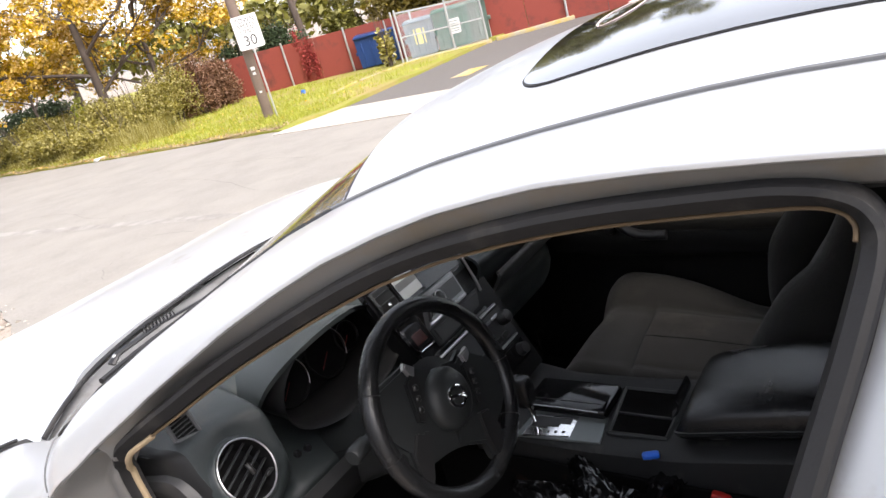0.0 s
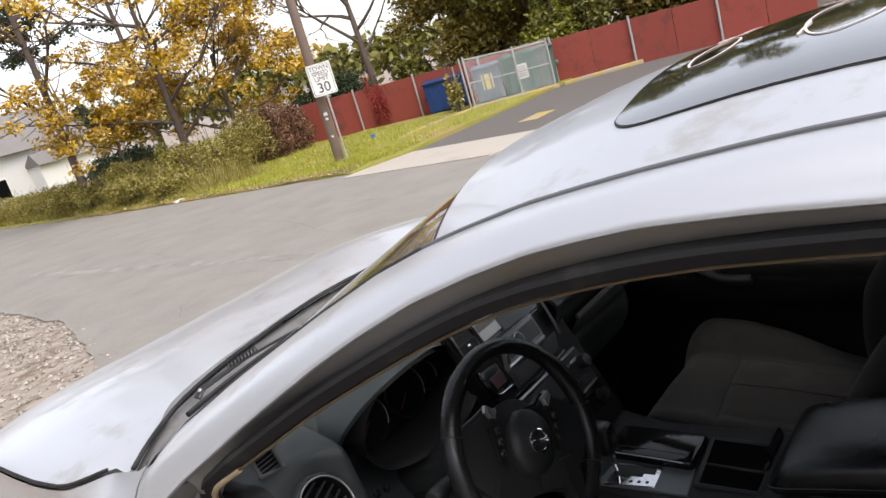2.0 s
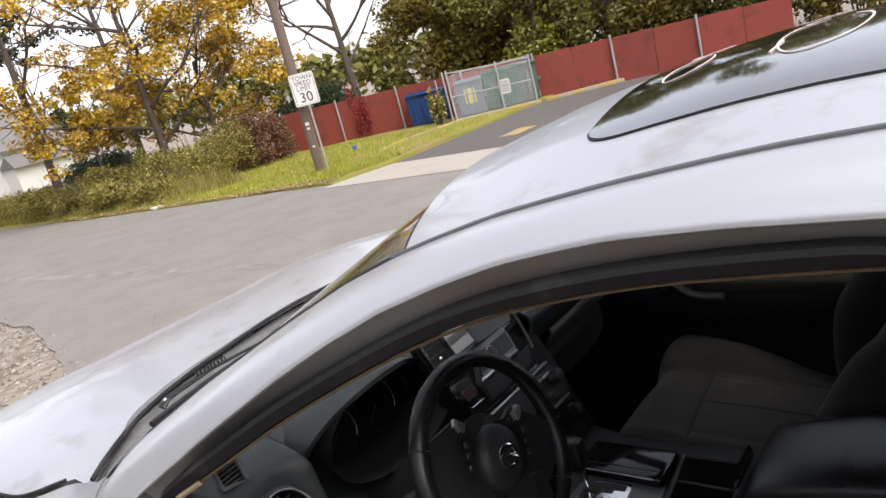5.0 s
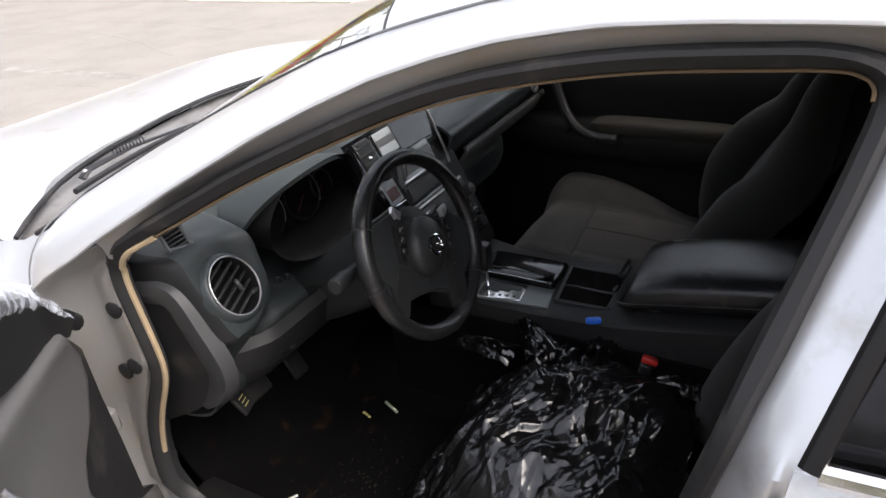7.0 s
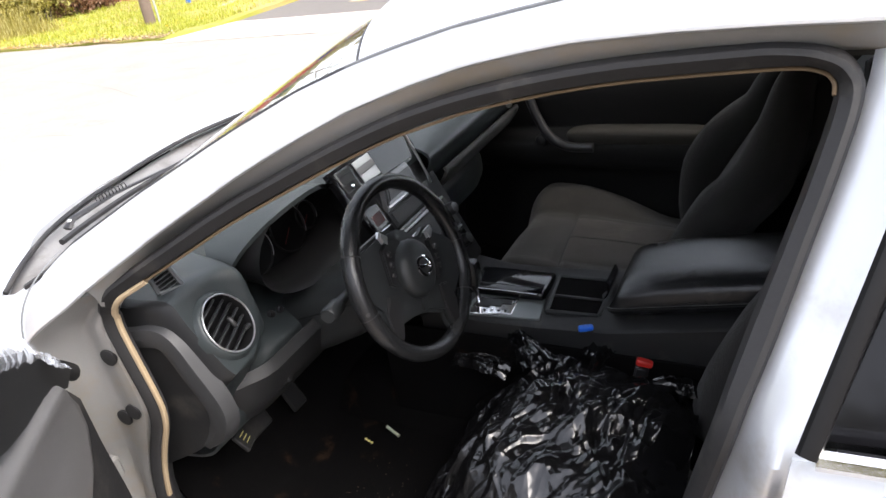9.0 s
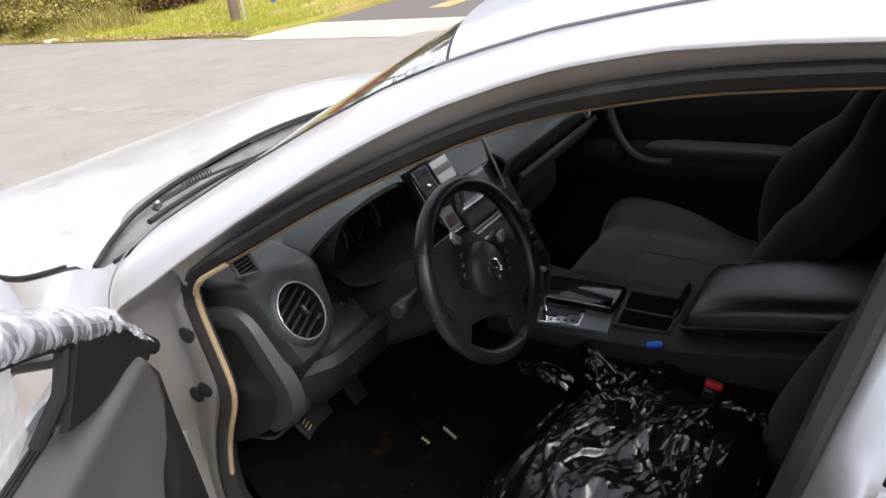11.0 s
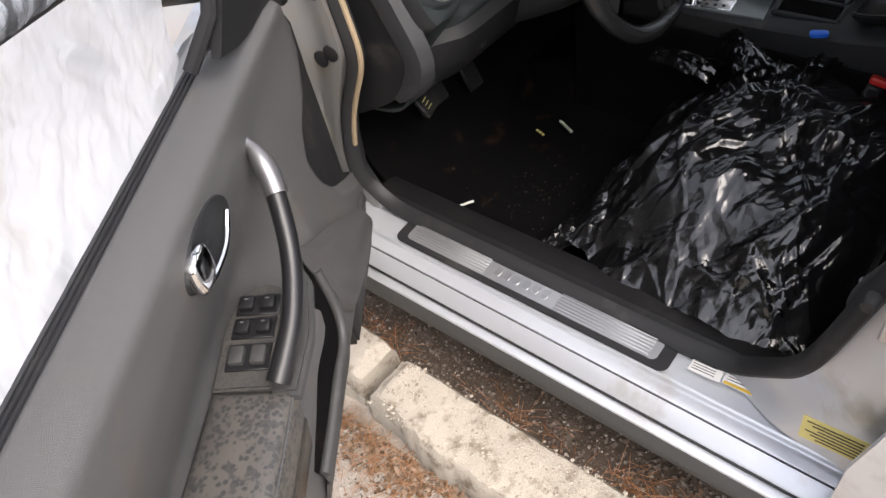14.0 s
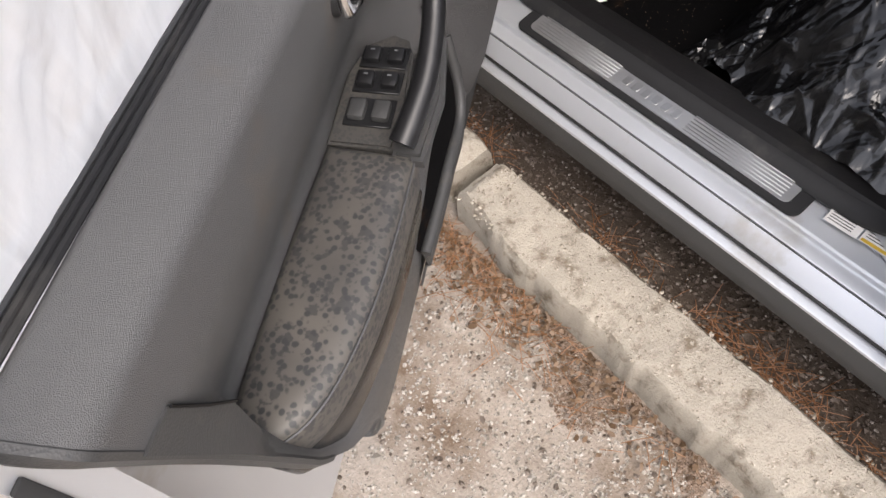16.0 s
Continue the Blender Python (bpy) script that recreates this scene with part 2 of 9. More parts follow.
creased(BAG, ((38, (9, 30, 14), 0.16), (-20, (20, 44, 24), 0.07)))
CONCRETE = mat("concrete", (0.40, 0.36, 0.30), 0.92, 0, 0.5, 6, 260, 0.9, bump_scale=210, dirt=(0.19, 0.155, 0.115), dirt_amount=0.24, dirt_scale=22)
PAVE = mat("pale_concrete", (0.43, 0.395, 0.345), 0.9, 0, 0.12, 2, 60, 0.4, dirt=(0.36, 0.33, 0.29), dirt_amount=0.2, dirt_scale=1.2)
ASPHALT = mat("asphalt", (0.250, 0.235, 0.214), 0.95, 0, 0.42, 1.6, 38, 1.0, bump_scale=90, dirt=(0.275, 0.258, 0.232), dirt_amount=0.34, dirt_scale=0.9, spec=0.2)
DARKASPHALT = mat("dark_asphalt", (0.13, 0.12, 0.112), 0.92, 0, 0.2, 1, 90, 0.8, bump_scale=120)
DIRT = mat("dirt_gravel", (0.33, 0.285, 0.24), 0.97, 0, 0.75, 3.5, 150, 1.0, bump_scale=170, dirt=(0.15, 0.105, 0.072), dirt_amount=0.34, dirt_scale=3.4)
GUTTER = mat("gutter_soil", (0.075, 0.055, 0.041), 0.97, 0, 0.45, 6, 120, 1.0, bump_scale=80, dirt=(0.15, 0.125, 0.10), dirt_amount=0.2, dirt_scale=9)
STONE = mat("gravel_stone", (0.30, 0.268, 0.228), 0.9, 0, 0.2, 11, 120, 0.5, per_island=0.55)
STONEDARK = mat("dark_gravel_stone", (0.115, 0.088, 0.068), 0.95, 0, 0.3, 11, 120, 0.5, per_island=0.6)
HUMUS = mat("humus_crumbs", (0.19, 0.135, 0.098), 0.97, 0, 0.3, 11, 120, 0.5, per_island=0.55, spec=0.1)
AGGREGATE = mat("kerb_stone_chips", (0.36, 0.315, 0.255), 0.95, 0, 0.2, 11, 120, 0.5, per_island=0.45, spec=0.15)
NEEDLE = mat("pine_needles", (0.27, 0.12, 0.045), 0.85, 0, 0.2, 30, 200, 0.1, per_island=0.5)
DRYLITTER = mat("dry_litter", (0.34, 0.25, 0.13), 0.9, 0, 0.2, 12, 120, 0.3, per_island=0.5)
LEAFLITTER = mat("brown_leaves", (0.16, 0.10, 0.058), 0.9, 0, 0.2, 12, 120, 0.3, per_island=0.55)
GRASS = mat("grass", (0.30, 0.32, 0.020), 0.85, 0, 0.6, 1.6, 40, 0.3, per_island=0.4)
GRASSBED = mat("lawn_soil", (0.23, 0.24, 0.03), 0.95, 0, 0.5, 1.2, 30, 0.6, dirt=(0.30, 0.23, 0.09), dirt_amount=0.5, dirt_scale=0.8)
WOODPOLE = mat("weathered_pole", (0.17, 0.125, 0.10), 0.9, 0, 0.45, 3, 60, 0.6)
BARK = mat("bark", (0.11, 0.085, 0.07), 0.95, 0, 0.4, 5, 60, 0.9, bump_scale=24)
YLEAF = mat("yellow_leaves", (0.52, 0.325, 0.026), 0.85, 0, 0.4, 1.3, 25, 0.2, per_island=0.5, spec=0.15)
GLEAF = mat("green_leaves", (0.15, 0.142, 0.028), 0.85, 0, 0.5, 0.9, 25, 0.2, per_island=0.55, spec=0.15)
OLEAF = mat("olive_brush", (0.275, 0.235, 0.055), 0.9, 0, 0.5, 0.8, 25, 0.2, per_island=0.55, spec=0.1)
RLEAF = mat("russet_brush", (0.20, 0.105, 0.058), 0.9, 0, 0.5, 1.1, 25, 0.2, per_island=0.6, spec=0.1)
PINE = mat("pine_foliage", (0.035, 0.055, 0.02), 0.8, 0, 0.4, 2, 25, 0.2)
REDFENCE = mat("red_fence", (0.27, 0.058, 0.042), 0.85, 0, 0.2, 1.5, 40, 0.15, dirt=(0.17, 0.05, 0.04), dirt_amount=0.2, dirt_scale=1.5, per_piece=0.1)
GALV = mat("galvanised", (0.48, 0.49, 0.49), 0.5, 0.7, 0.15, 4, 90, 0.1)
BINBLUE = mat("dumpster_blue", (0.012, 0.045, 0.16), 0.5, 0.1, 0.2, 2, 40, 0.1)
BINGREEN = mat("dumpster_green", (0.012, 0.10, 0.065), 0.5, 0.1, 0.2, 2, 40, 0.1)
BINOLIVE = mat("dumpster_dull_green", (0.09, 0.135, 0.11), 0.6, 0.1, 0.25, 2, 40, 0.1)
BINGREY = mat("dumpster_grey", (0.16, 0.21, 0.25), 0.5, 0.1, 0.2, 2, 40, 0.1)
KERBYELLOW = mat("yellow_kerb_paint", (0.47, 0.33, 0.06), 0.9, 0, 0.3, 4, 60, 0.4, dirt=(0.36, 0.32, 0.24), dirt_amount=0.6, dirt_scale=2)
LINE = mat("faded_line", (0.295, 0.28, 0.255), 0.9, 0, 0.2, 3, 60, 0.4, dirt=(0.21, 0.195, 0.18), dirt_amount=0.55, dirt_scale=3)
SIDING = mat("white_siding", (0.72, 0.72, 0.71), 0.8, 0, 0.06, 0.6, 20, 0.1)
ROOFING = mat("grey_shingles", (0.20, 0.19, 0.18), 0.9, 0, 0.2, 1, 20, 0.3)
SIGNWHITE = mat("sign_white", (0.75, 0.75, 0.73), 0.5, 0, 0.05, 5, 60, 0.02)
CABLE = mat("cable", (0.02, 0.02, 0.02), 0.7)


def film_material():
    """Cloudy plastic sheet: part of the light passes straight through, part scatters."""
    m = bpy.data.materials.new("plastic_sheet")
    m.use_nodes = True
    t = m.node_tree
    b = t.nodes["Principled BSDF"]
    b.inputs["Base Color"].default_value = (0.89, 0.90, 0.91, 1)
    b.inputs["Roughness"].default_value = 0.18
    b.inputs["Specular IOR Level"].default_value = 0.8
    co = t.nodes.new("ShaderNodeTexCoord")
    n = t.nodes.new("ShaderNodeTexNoise")
    n.inputs["Scale"].default_value, n.inputs["Detail"].default_value = 26.0, 6.0
    t.links.new(co.outputs["Object"], n.inputs["Vector"])
    bp = t.nodes.new("ShaderNodeBump")
    bp.inputs["Strength"].default_value, bp.inputs["Distance"].default_value = 0.45, 0.006
    t.links.new(n.outputs[0], bp.inputs["Height"])
    t.links.new(bp.outputs[0], b.inputs["Normal"])
    tr = t.nodes.new("ShaderNodeBsdfTransparent")
    tl = t.nodes.new("ShaderNodeBsdfTranslucent")
    tl.inputs[0].default_value = (0.87, 0.88, 0.89, 1)
    m1, m2 = t.nodes.new("ShaderNodeMixShader"), t.nodes.new("ShaderNodeMixShader")
    m1.inputs[0].default_value = 0.5
    mp = t.nodes.new("ShaderNodeMapping")
    mp.inputs["Rotation"].default_value, mp.inputs["Scale"].default_value = (0.35, 0.25, 0.0), (17, 17, 4.5)
    st = t.nodes.new("ShaderNodeTexNoise")
    st.inputs["Scale"].default_value, st.inputs["Detail"].default_value, st.inputs["Distortion"].default_value = 1.0, 3.0, 0.9
    t.links.new(co.outputs["Object"], mp.inputs["Vector"])
    t.links.new(mp.outputs[0], st.inputs["Vector"])
    mr = t.nodes.new("ShaderNodeMapRange")
    mr.inputs[1].default_value, mr.inputs[2].default_value = 0.50, 0.68
    mr.inputs[3].default_value, mr.inputs[4].default_value = 0.04, 0.26
    t.links.new(st.outputs[0], mr.inputs[0])
    t.links.new(mr.outputs[0], m2.inputs[0])
    t.links.new(b.outputs[0], m1.inputs[1])
    t.links.new(tl.outputs[0], m1.inputs[2])
    t.links.new(m1.outputs[0], m2.inputs[1])
    t.links.new(tr.outputs[0], m2.inputs[2])
    t.links.new(m2.outputs[0], t.nodes["Material Output"].inputs[0])
    return m


FILM = film_material()


# ---- mesh tools ----
class MB:
    """Collects vertices and faces of one mesh."""

    def __init__(self):
        self.v, self.f = [], []

    def add(self, verts, faces, m=None):
        k = len(self.v)
        self.v += [tuple(m @ Vector(p)) if m else tuple(p) for p in verts]
        self.f += [tuple(i + k for i in f) for f in faces]
        return self

    def grid(self, p, wrap=False, flip=False):
        """p: rows of points, all of one length."""
        k, nu, nv = len(self.v), len(p), len(p[0])
        for row in p:
            self.v += [tuple(float(c) for c in q) for q in row]
        for i in range(nu - 1):
            for j in range(nv if wrap else nv - 1):
                j2 = (j + 1) % nv
                f = (k + i * nv + j, k + (i + 1) * nv + j, k + (i + 1) * nv + j2, k + i * nv + j2)
                self.f.append(f[::-1] if flip else f)
        return self

    def sheet(self, p, t):
        """A grid with thickness t along its normal."""
        a = np.array(p, float)
        du = np.gradient(a, axis=0)
        dv = np.gradient(a, axis=1)
        nrm = np.cross(du, dv)
        nrm /= np.maximum(np.linalg.norm(nrm, axis=2, keepdims=True), 1e-9)
        b = a + nrm * t
        self.grid(a)
        self.grid(b, flip=True)
        rim = lambda r1, r2, fl: self.grid([r1, r2], flip=fl)
        rim(a[0], b[0], False), rim(a[-1], b[-1], True)
        rim(a[:, 0], b[:, 0], True), rim(a[:, -1], b[:, -1], False)
        return self

    def box(self, c, s, r=0.004, m=None, seg=1):
        bm = bmesh.new()
        bmesh.ops.create_cube(bm, size=1.0)
        for q in bm.verts:
            q.co = Vector((q.co.x * s[0], q.co.y * s[1], q.co.z * s[2]))
        if r:
            bmesh.ops.bevel(bm, geom=list(bm.edges), offset=min(r, min(s) * 0.45), segments=seg, affect="EDGES", profile=0.5)
        bm.verts.index_update()
        mm = (m if m else Matrix()) @ Matrix.Translation(c)
        self.add([q.co for q in bm.verts], [[q.index for q in f.verts] for f in bm.faces], mm)
        bm.free()
        return self

    def tube(self, pts, r, n=8, closed=False, flat=1.0, up=None):
        """A round bar along pts; r: one radius or one for each point."""
        pts = [Vector(p) for p in pts]
        rows = []
        c = len(pts)
        ref = Vector(up) if up else None
        last = None
        for i, p in enumerate(pts):
            a, b = (pts[(i - 1) % c], pts[(i + 1) % c]) if closed else (pts[max(0, i - 1)], pts[min(c - 1, i + 1)])
            d = (b - a).normalized()
            if last is None:
                q = ref or (Vector((0, 0, 1)) if abs(d.z) < 0.9 else Vector((1, 0, 0)))
            else:
                q = ref or last
            s = (q - d * q.dot(d)).normalized()
            last = s
            w = d.cross(s)
            rr = r[i] if isinstance(r, (list, tuple, np.ndarray)) else r
            rows.append([p + (s * math.cos(2 * math.pi * k / n) * flat + w * math.sin(2 * math.pi * k / n)) * rr for k in range(n)])
        if closed:
            rows.append(rows[0])
        k = len(self.v)
        self.grid(rows, wrap=True)
        if not closed:
            self.f.append(tuple(k + j for j in range(n)))
            e = k + (len(rows) - 1) * n
            self.f.append(tuple(e + j for j in range(n - 1, -1, -1)))
        return self

    def lathe(self, prof, n=24, m=None):
        """Turns (radius, height) pairs round the local z axis."""
        k = MB()
        k.grid([[(r * math.cos(2 * math.pi * j / n), r * math.sin(2 * math.pi * j / n), h) for j in range(n)] for r, h in prof], wrap=True, flip=True)
        if prof[0][0] > 0:
            k.f.append(tuple(range(n)))
        if prof[-1][0] > 0:
            e = (len(prof) - 1) * n
            k.f.append(tuple(e + j for j in range(n - 1, -1, -1)))
        return self.add(k.v, k.f, m)

    def prism(self, outline, t, m=None, bevel=0.0):
        """Extrudes a closed (x, y) outline from z = 0 to z = t."""
        bm = bmesh.new()
        vs = [bm.verts.new((x, y, 0)) for x, y in outline]
        f = bm.faces.new(vs)
        bm.normal_update()
        if f.normal.z > 0:
            f.normal_flip()
        r = bmesh.ops.extrude_face_region(bm, geom=[f])
        up = [q for q in r["geom"] if isinstance(q, bmesh.types.BMVert)]
        for q in up:
            q.co.z = t
        if bevel:
            es = [e for e in bm.edges if all(q in up for q in e.verts)]
            bmesh.ops.bevel(bm, geom=es, offset=bevel, segments=2, affect="EDGES")
        bmesh.ops.triangulate(bm, faces=[q for q in bm.faces if len(q.verts) > 4])
        bm.verts.index_update()
        self.add([q.co for q in bm.verts], [[q.index for q in g.verts] for g in bm.faces], m)
        bm.free()
        return self

    def mirrored(self):
        k = MB()
        k.v = [(-x, y, z) for x, y, z in self.v]
        k.f = [f[::-1] for f in self.f]
        return k

    def mesh(self, name, material, angle=38):
        me = bpy.data.meshes.new(name)
        me.from_pydata(self.v, [], self.f)
        if material:
            me.materials.append(material)
        me.shade_smooth()
        if angle < 180:
            me.set_sharp_from_angle(angle=radians(angle))
        me.update()
        return me


def part(name, mb, material, parent, label="", angle=38):
    ob = new(name, mb.mesh(name, material, angle))
    ob.parent = parent
    if label:
        ob["label"] = label
    return ob


def thing(name, label, category, at=(0, 0, 0), group="", kind=""):
    ob = new(name)
    ob.empty_display_size = 0.1
    ob.location = at
    return tagged(ob, label, category, group, kind)


def solid(name, mb, material, label="", category="", group="", kind="", angle=38):
    return tagged(new(name, mb.mesh(name, material, angle)), label, category, group, kind)


def frame_of(o, x, y):
    """The pose with its origin at o, and its x axis along x, its y axis nearest to y."""
    x = Vector(x).normalized()
    z = x.cross(Vector(y)).normalized()
    y = z.cross(x)
    m = Matrix((x, y, z)).transposed().to_4x4()
    m.translation = o
    return m


def lerp(v, xs_, ys_):
    """Piecewise linear over a falling or rising table."""
    if xs_[0] > xs_[-1]:
        xs_, ys_ = xs_[::-1], ys_[::-1]
    return float(np.interp(v, xs_, ys_))


def smooth(v, a, b):
    t = min(1, max(0, (v - a) / (b - a)))
    return t * t * (3 - 2 * t)


def bez(a, b, c, n):
    a, b, c = Vector(a), Vector(b), Vector(c)
    return [a * (1 - t) ** 2 + b * 2 * t * (1 - t) + c * t * t for t in (i / (n - 1) for i in range(n))]


def spline(pts, n):
    """Catmull-Rom curve through pts, n points a span."""
    p = [Vector(q) for q in pts]
    p = [p[0] * 2 - p[1]] + p + [p[-1] * 2 - p[-2]]
    out = []
    for i in range(1, len(p) - 2):
        for k in range(n):
            t = k / n
            a, b, c, d = p[i - 1], p[i], p[i + 1], p[i + 2]
            out.append(0.5 * ((2 * b) + (c - a) * t + (2 * a - 5 * b + 4 * c - d) * t * t + (3 * b - a - 3 * c + d) * t ** 3))
    return out + [p[-2]]


def text_mesh(words, size, m):
    """Flat lettering in the built-in font as a mesh builder, centred at the pose m."""
    cu = bpy.data.curves.new("letters", "FONT")
    cu.body, cu.size, cu.align_x, cu.align_y = words, size, "CENTER", "CENTER"
    cu.extrude = 0.001
    ob = bpy.data.objects.new("letters", cu)
    scene.collection.objects.link(ob)
    held = ob.evaluated_get(bpy.context.evaluated_depsgraph_get())
    me = held.to_mesh()
    k = MB()
    k.add([q.co for q in me.vertices], [tuple(q.vertices) for q in me.polygons], m)
    held.to_mesh_clear()
    bpy.data.objects.remove(ob)
    return k


# ---- ground, road and kerb ----
def gz(x):
    """The ground falls away across the road."""
    return -0.045 * min(max(0.0, x - 1.0), 10.0)


def road_left(y):
    return lerp(y, [-60, 2.6, 3.4, 5.0, 7.0, 9.0, 14, 60], [-0.90, -0.90, 0.0, 0.9, 1.5, 1.7, 1.6, 1.6])


def road_right(y):
    return lerp(y, [-60, 11, 16, 21.5, 34, 60, 200], [9.25, 9.2, 9.05, 8.95, 9.7, 11.5, 14.0])


def verge_z(x, y):
    return gz(x) + 0.03 + 0.06 * smooth(x - road_right(y), 0.0, 0.7) + 0.05 * noise.noise((x, y, 0))


def axis(*spans):
    out = []
    for a, b, n in spans:
        out += list(np.linspace(a, b, n, endpoint=False))
    return out + [spans[-1][1]]


def build_ground():
    xs_ = axis((-3000, -60, 4), (-60, -4, 12), (-4, -0.9, 70), (-0.9, 1, 12), (1, 14, 26), (14, 60, 12), (60, 3000, 4))
    ys_ = axis((-3000, -60, 4), (-60, -3, 12), (-3, 1.2, 90), (1.2, 10, 40), (10, 60, 40), (60, 3000, 4))
    rows = []
    for x in xs_:
        row = []
        for y in ys_:
            z = gz(x) - 0.045
            if x < -0.85:
                near = smooth(-x, 0.9, 1.15)
                z += near * 0.055 + 0.02 * noise.noise((x * 3, y * 3, 1)) + 0.008 * noise.noise((x * 11, y * 11, 4))
                z += 0.02 * smooth(-x, 1.3, 2.2)
            elif y > 2.5 and x < 2.0:
                z += 0.012 * noise.noise((x * 4, y * 4, 2)) + 0.025
            row.append((x, y, z))
        rows.append(row)
    k = MB().grid(rows)
    solid("ground", k, DIRT, "dry brown dirt with gravel beside the kerb", "ground", kind="structure", angle=180)
    # road
    rows = []
    for y in axis((-200, -6, 10), (-6, 4, 60), (4, 30, 90), (30, 200, 20)):
        a, b = road_left(y) + 0.10 * noise.noise((y * 1.7, 0, 3)) + 0.05 * noise.noise((y * 6, 0, 5)), road_right(y) + 0.12 * noise.noise((y * 0.9, 5, 3))
        if y < 2.6:
            a = -0.90 + 0.01 * noise.noise((y * 5, 0, 3))
        rows.append([(a + (b - a) * t, y, gz(a + (b - a) * t) + 0.004 * noise.noise(((a + (b - a) * t) * 2, y * 2, 0))) for t in np.linspace(0, 1, 22)])
    k = MB().sheet(rows, 0.05)
    solid("road", k, ASPHALT, "worn grey asphalt road with faded patches", "road", kind="structure", angle=180)
    k = MB()
    pts = [(3.35 + 0.12 * math.sin(y * 0.4), y, 0.006) for y in np.linspace(4.0, 13.0, 30)]
    k.grid([[(x - 0.08, y, gz(x) + z), (x + 0.08, y, gz(x) + z)] for x, y, z in pts], flip=True)
    solid("road_marking", k, LINE, "faded pale edge line on the asphalt", "marking", kind="structure")
    # cracks sealed dark across the asphalt
    for pts in ([(4.4, 6.0), (5.2, 7.8), (5.6, 9.6), (5.7, 13)], [(1.8, 5.2), (2.1, 5.6), (2.5, 5.75)], [(1.9, 12.2), (2.3, 11.2), (2.9, 11.0), (3.1, 10.5)], [(3.9, 7.4), (3.7, 8.6), (4.1, 10.2), (3.8, 12.0)], [(2.7, 6.1), (2.95, 5.9), (3.0, 5.4)], [(6.0, 6.5), (6.4, 8.5), (6.3, 11.0)]):
        c = spline([(x, y, gz(x) + 0.006) for x, y in pts], 6)
        rows = [[(p.x - 0.003, p.y + 0.10 * noise.noise((p.x * 9, p.y * 9, 0)), p.z), (p.x + 0.003, p.y + 0.10 * noise.noise((p.x * 9, p.y * 9, 0)), p.z)] for p in c]
        solid("road_crack", MB().grid(rows, flip=True), DARKASPHALT, "thin dark crack in the asphalt", "crack", kind="structure")
    # apron, lot and verge on the far side
    k = MB().sheet([[(x, y, gz(x) + 0.02) for y in np.linspace(6.6 - (x - 8) * 0.3, 10.4 + (x - 9.3) * 0.3, 8)] for x in np.linspace(8.6, 10.95, 8)], -0.06)
    solid("pavement", k, PAVE, "pale concrete driveway apron at the road edge", "pavement", kind="structure")
    k = MB().sheet([[(x, y, gz(x) + 0.012) for y in np.linspace(-20, 12.0 + (x - 11) * 0.02, 30)] for x in np.linspace(10.95, 22, 10)], -0.05)
    solid("parking_lot", k, DARKASPHALT, "dark asphalt parking lot behind the apron", "parking lot", kind="structure")
    rows = []
    for t in np.linspace(0, 1, 46):
        row = []
        for y in np.linspace(10.3, 70, 90):
            x0 = road_right(y) - 0.1 + 0.25 * noise.noise((y, 3, 0))
            x = x0 + (40 - x0) * t ** 1.4
            row.append((x, y, verge_z(x, y)))
        rows.append(row)
    solid("grass_verge", MB().sheet(rows, -0.1), GRASSBED, "green and yellowed grass verge", "grass", kind="structure", angle=180)


def gutter():
    rows = []
    for x in np.linspace(-0.93, -0.30, 14):
        rows.append([(x, y, 0.008 + 0.006 * noise.noise((x * 14, y * 14, 3)) + 0.006 * noise.noise((x * 40, y * 40, 5))) for y in np.linspace(-3.5, 1.7, 160)])
    solid("gutter_soil", MB().sheet(rows, -0.02), GUTTER, "dark brown soil and grit between kerb and car", "soil", kind="structure", angle=180)


def kerb_stone(y0, y1, x_in, x_out, shift):
    """A rough cast kerb with broken front edge, from y0 to y1."""
    rows = []
    n = max(8, int(abs(y1 - y0) * 130))
    for i in range(n + 1):
        y = y0 + (y1 - y0) * i / n
        xo = x_out + 0.022 * (1 - smooth(abs(y - y0), 0, 0.22)) + 0.013 * noise.noise((y * 5, 1, shift)) + 0.010 * max(0, noise.noise((y * 11, 3, shift))) + 0.005 * noise.noise((y * 17, 1, shift)) + 0.006 * noise.noise((y * 43, 1, shift)) + 0.02 * max(0, noise.noise((y * 6, 9, shift)) - 0.3)
        xi = x_in + 0.006 * noise.noise((y * 6, 4, shift))
        top = 0.10 + 0.004 * noise.noise((y * 7, 2, shift))
        end = 0.02 * (1 - smooth(min(i, n - i) / n * abs(y1 - y0), 0, 0.03))
        row = [(xi + 0.012, y, -0.06), (xi + 0.004, y, top * 0.55), (xi, y, top - 0.014 - end), (xi - 0.010, y, top - end)]
        for t in np.linspace(0.06, 0.94, 18):
            x = xi + (xo - xi) * t
            row.append((x, y, top - end + 0.003 * noise.noise((x * 22, y * 22, shift)) + 0.004 * noise.noise((x * 75, y * 75, shift)) - 0.008 * max(0, noise.noise((x * 30, y * 30, shift + 4)) - 0.3)))
        row += [(xo + 0.006, y, top - 0.004 - end), (xo - 0.001 + 0.005 * noise.noise((y * 23, 5, shift)), y, top - 0.026 - end + 0.008 * noise.noise((y * 31, 8, shift))),
                (xo - 0.004 + 0.006 * noise.noise((y * 14, 6, shift)), y, top * 0.45), (xo - 0.008, y, -0.06)]
        rows.append(row)
    k = MB().grid(rows, flip=y1 > y0)
    m = len(rows[0])
    k.f.append(tuple(range(m)))
    k.f.append(tuple(range(n * m, (n + 1) * m))[::-1])
    return k


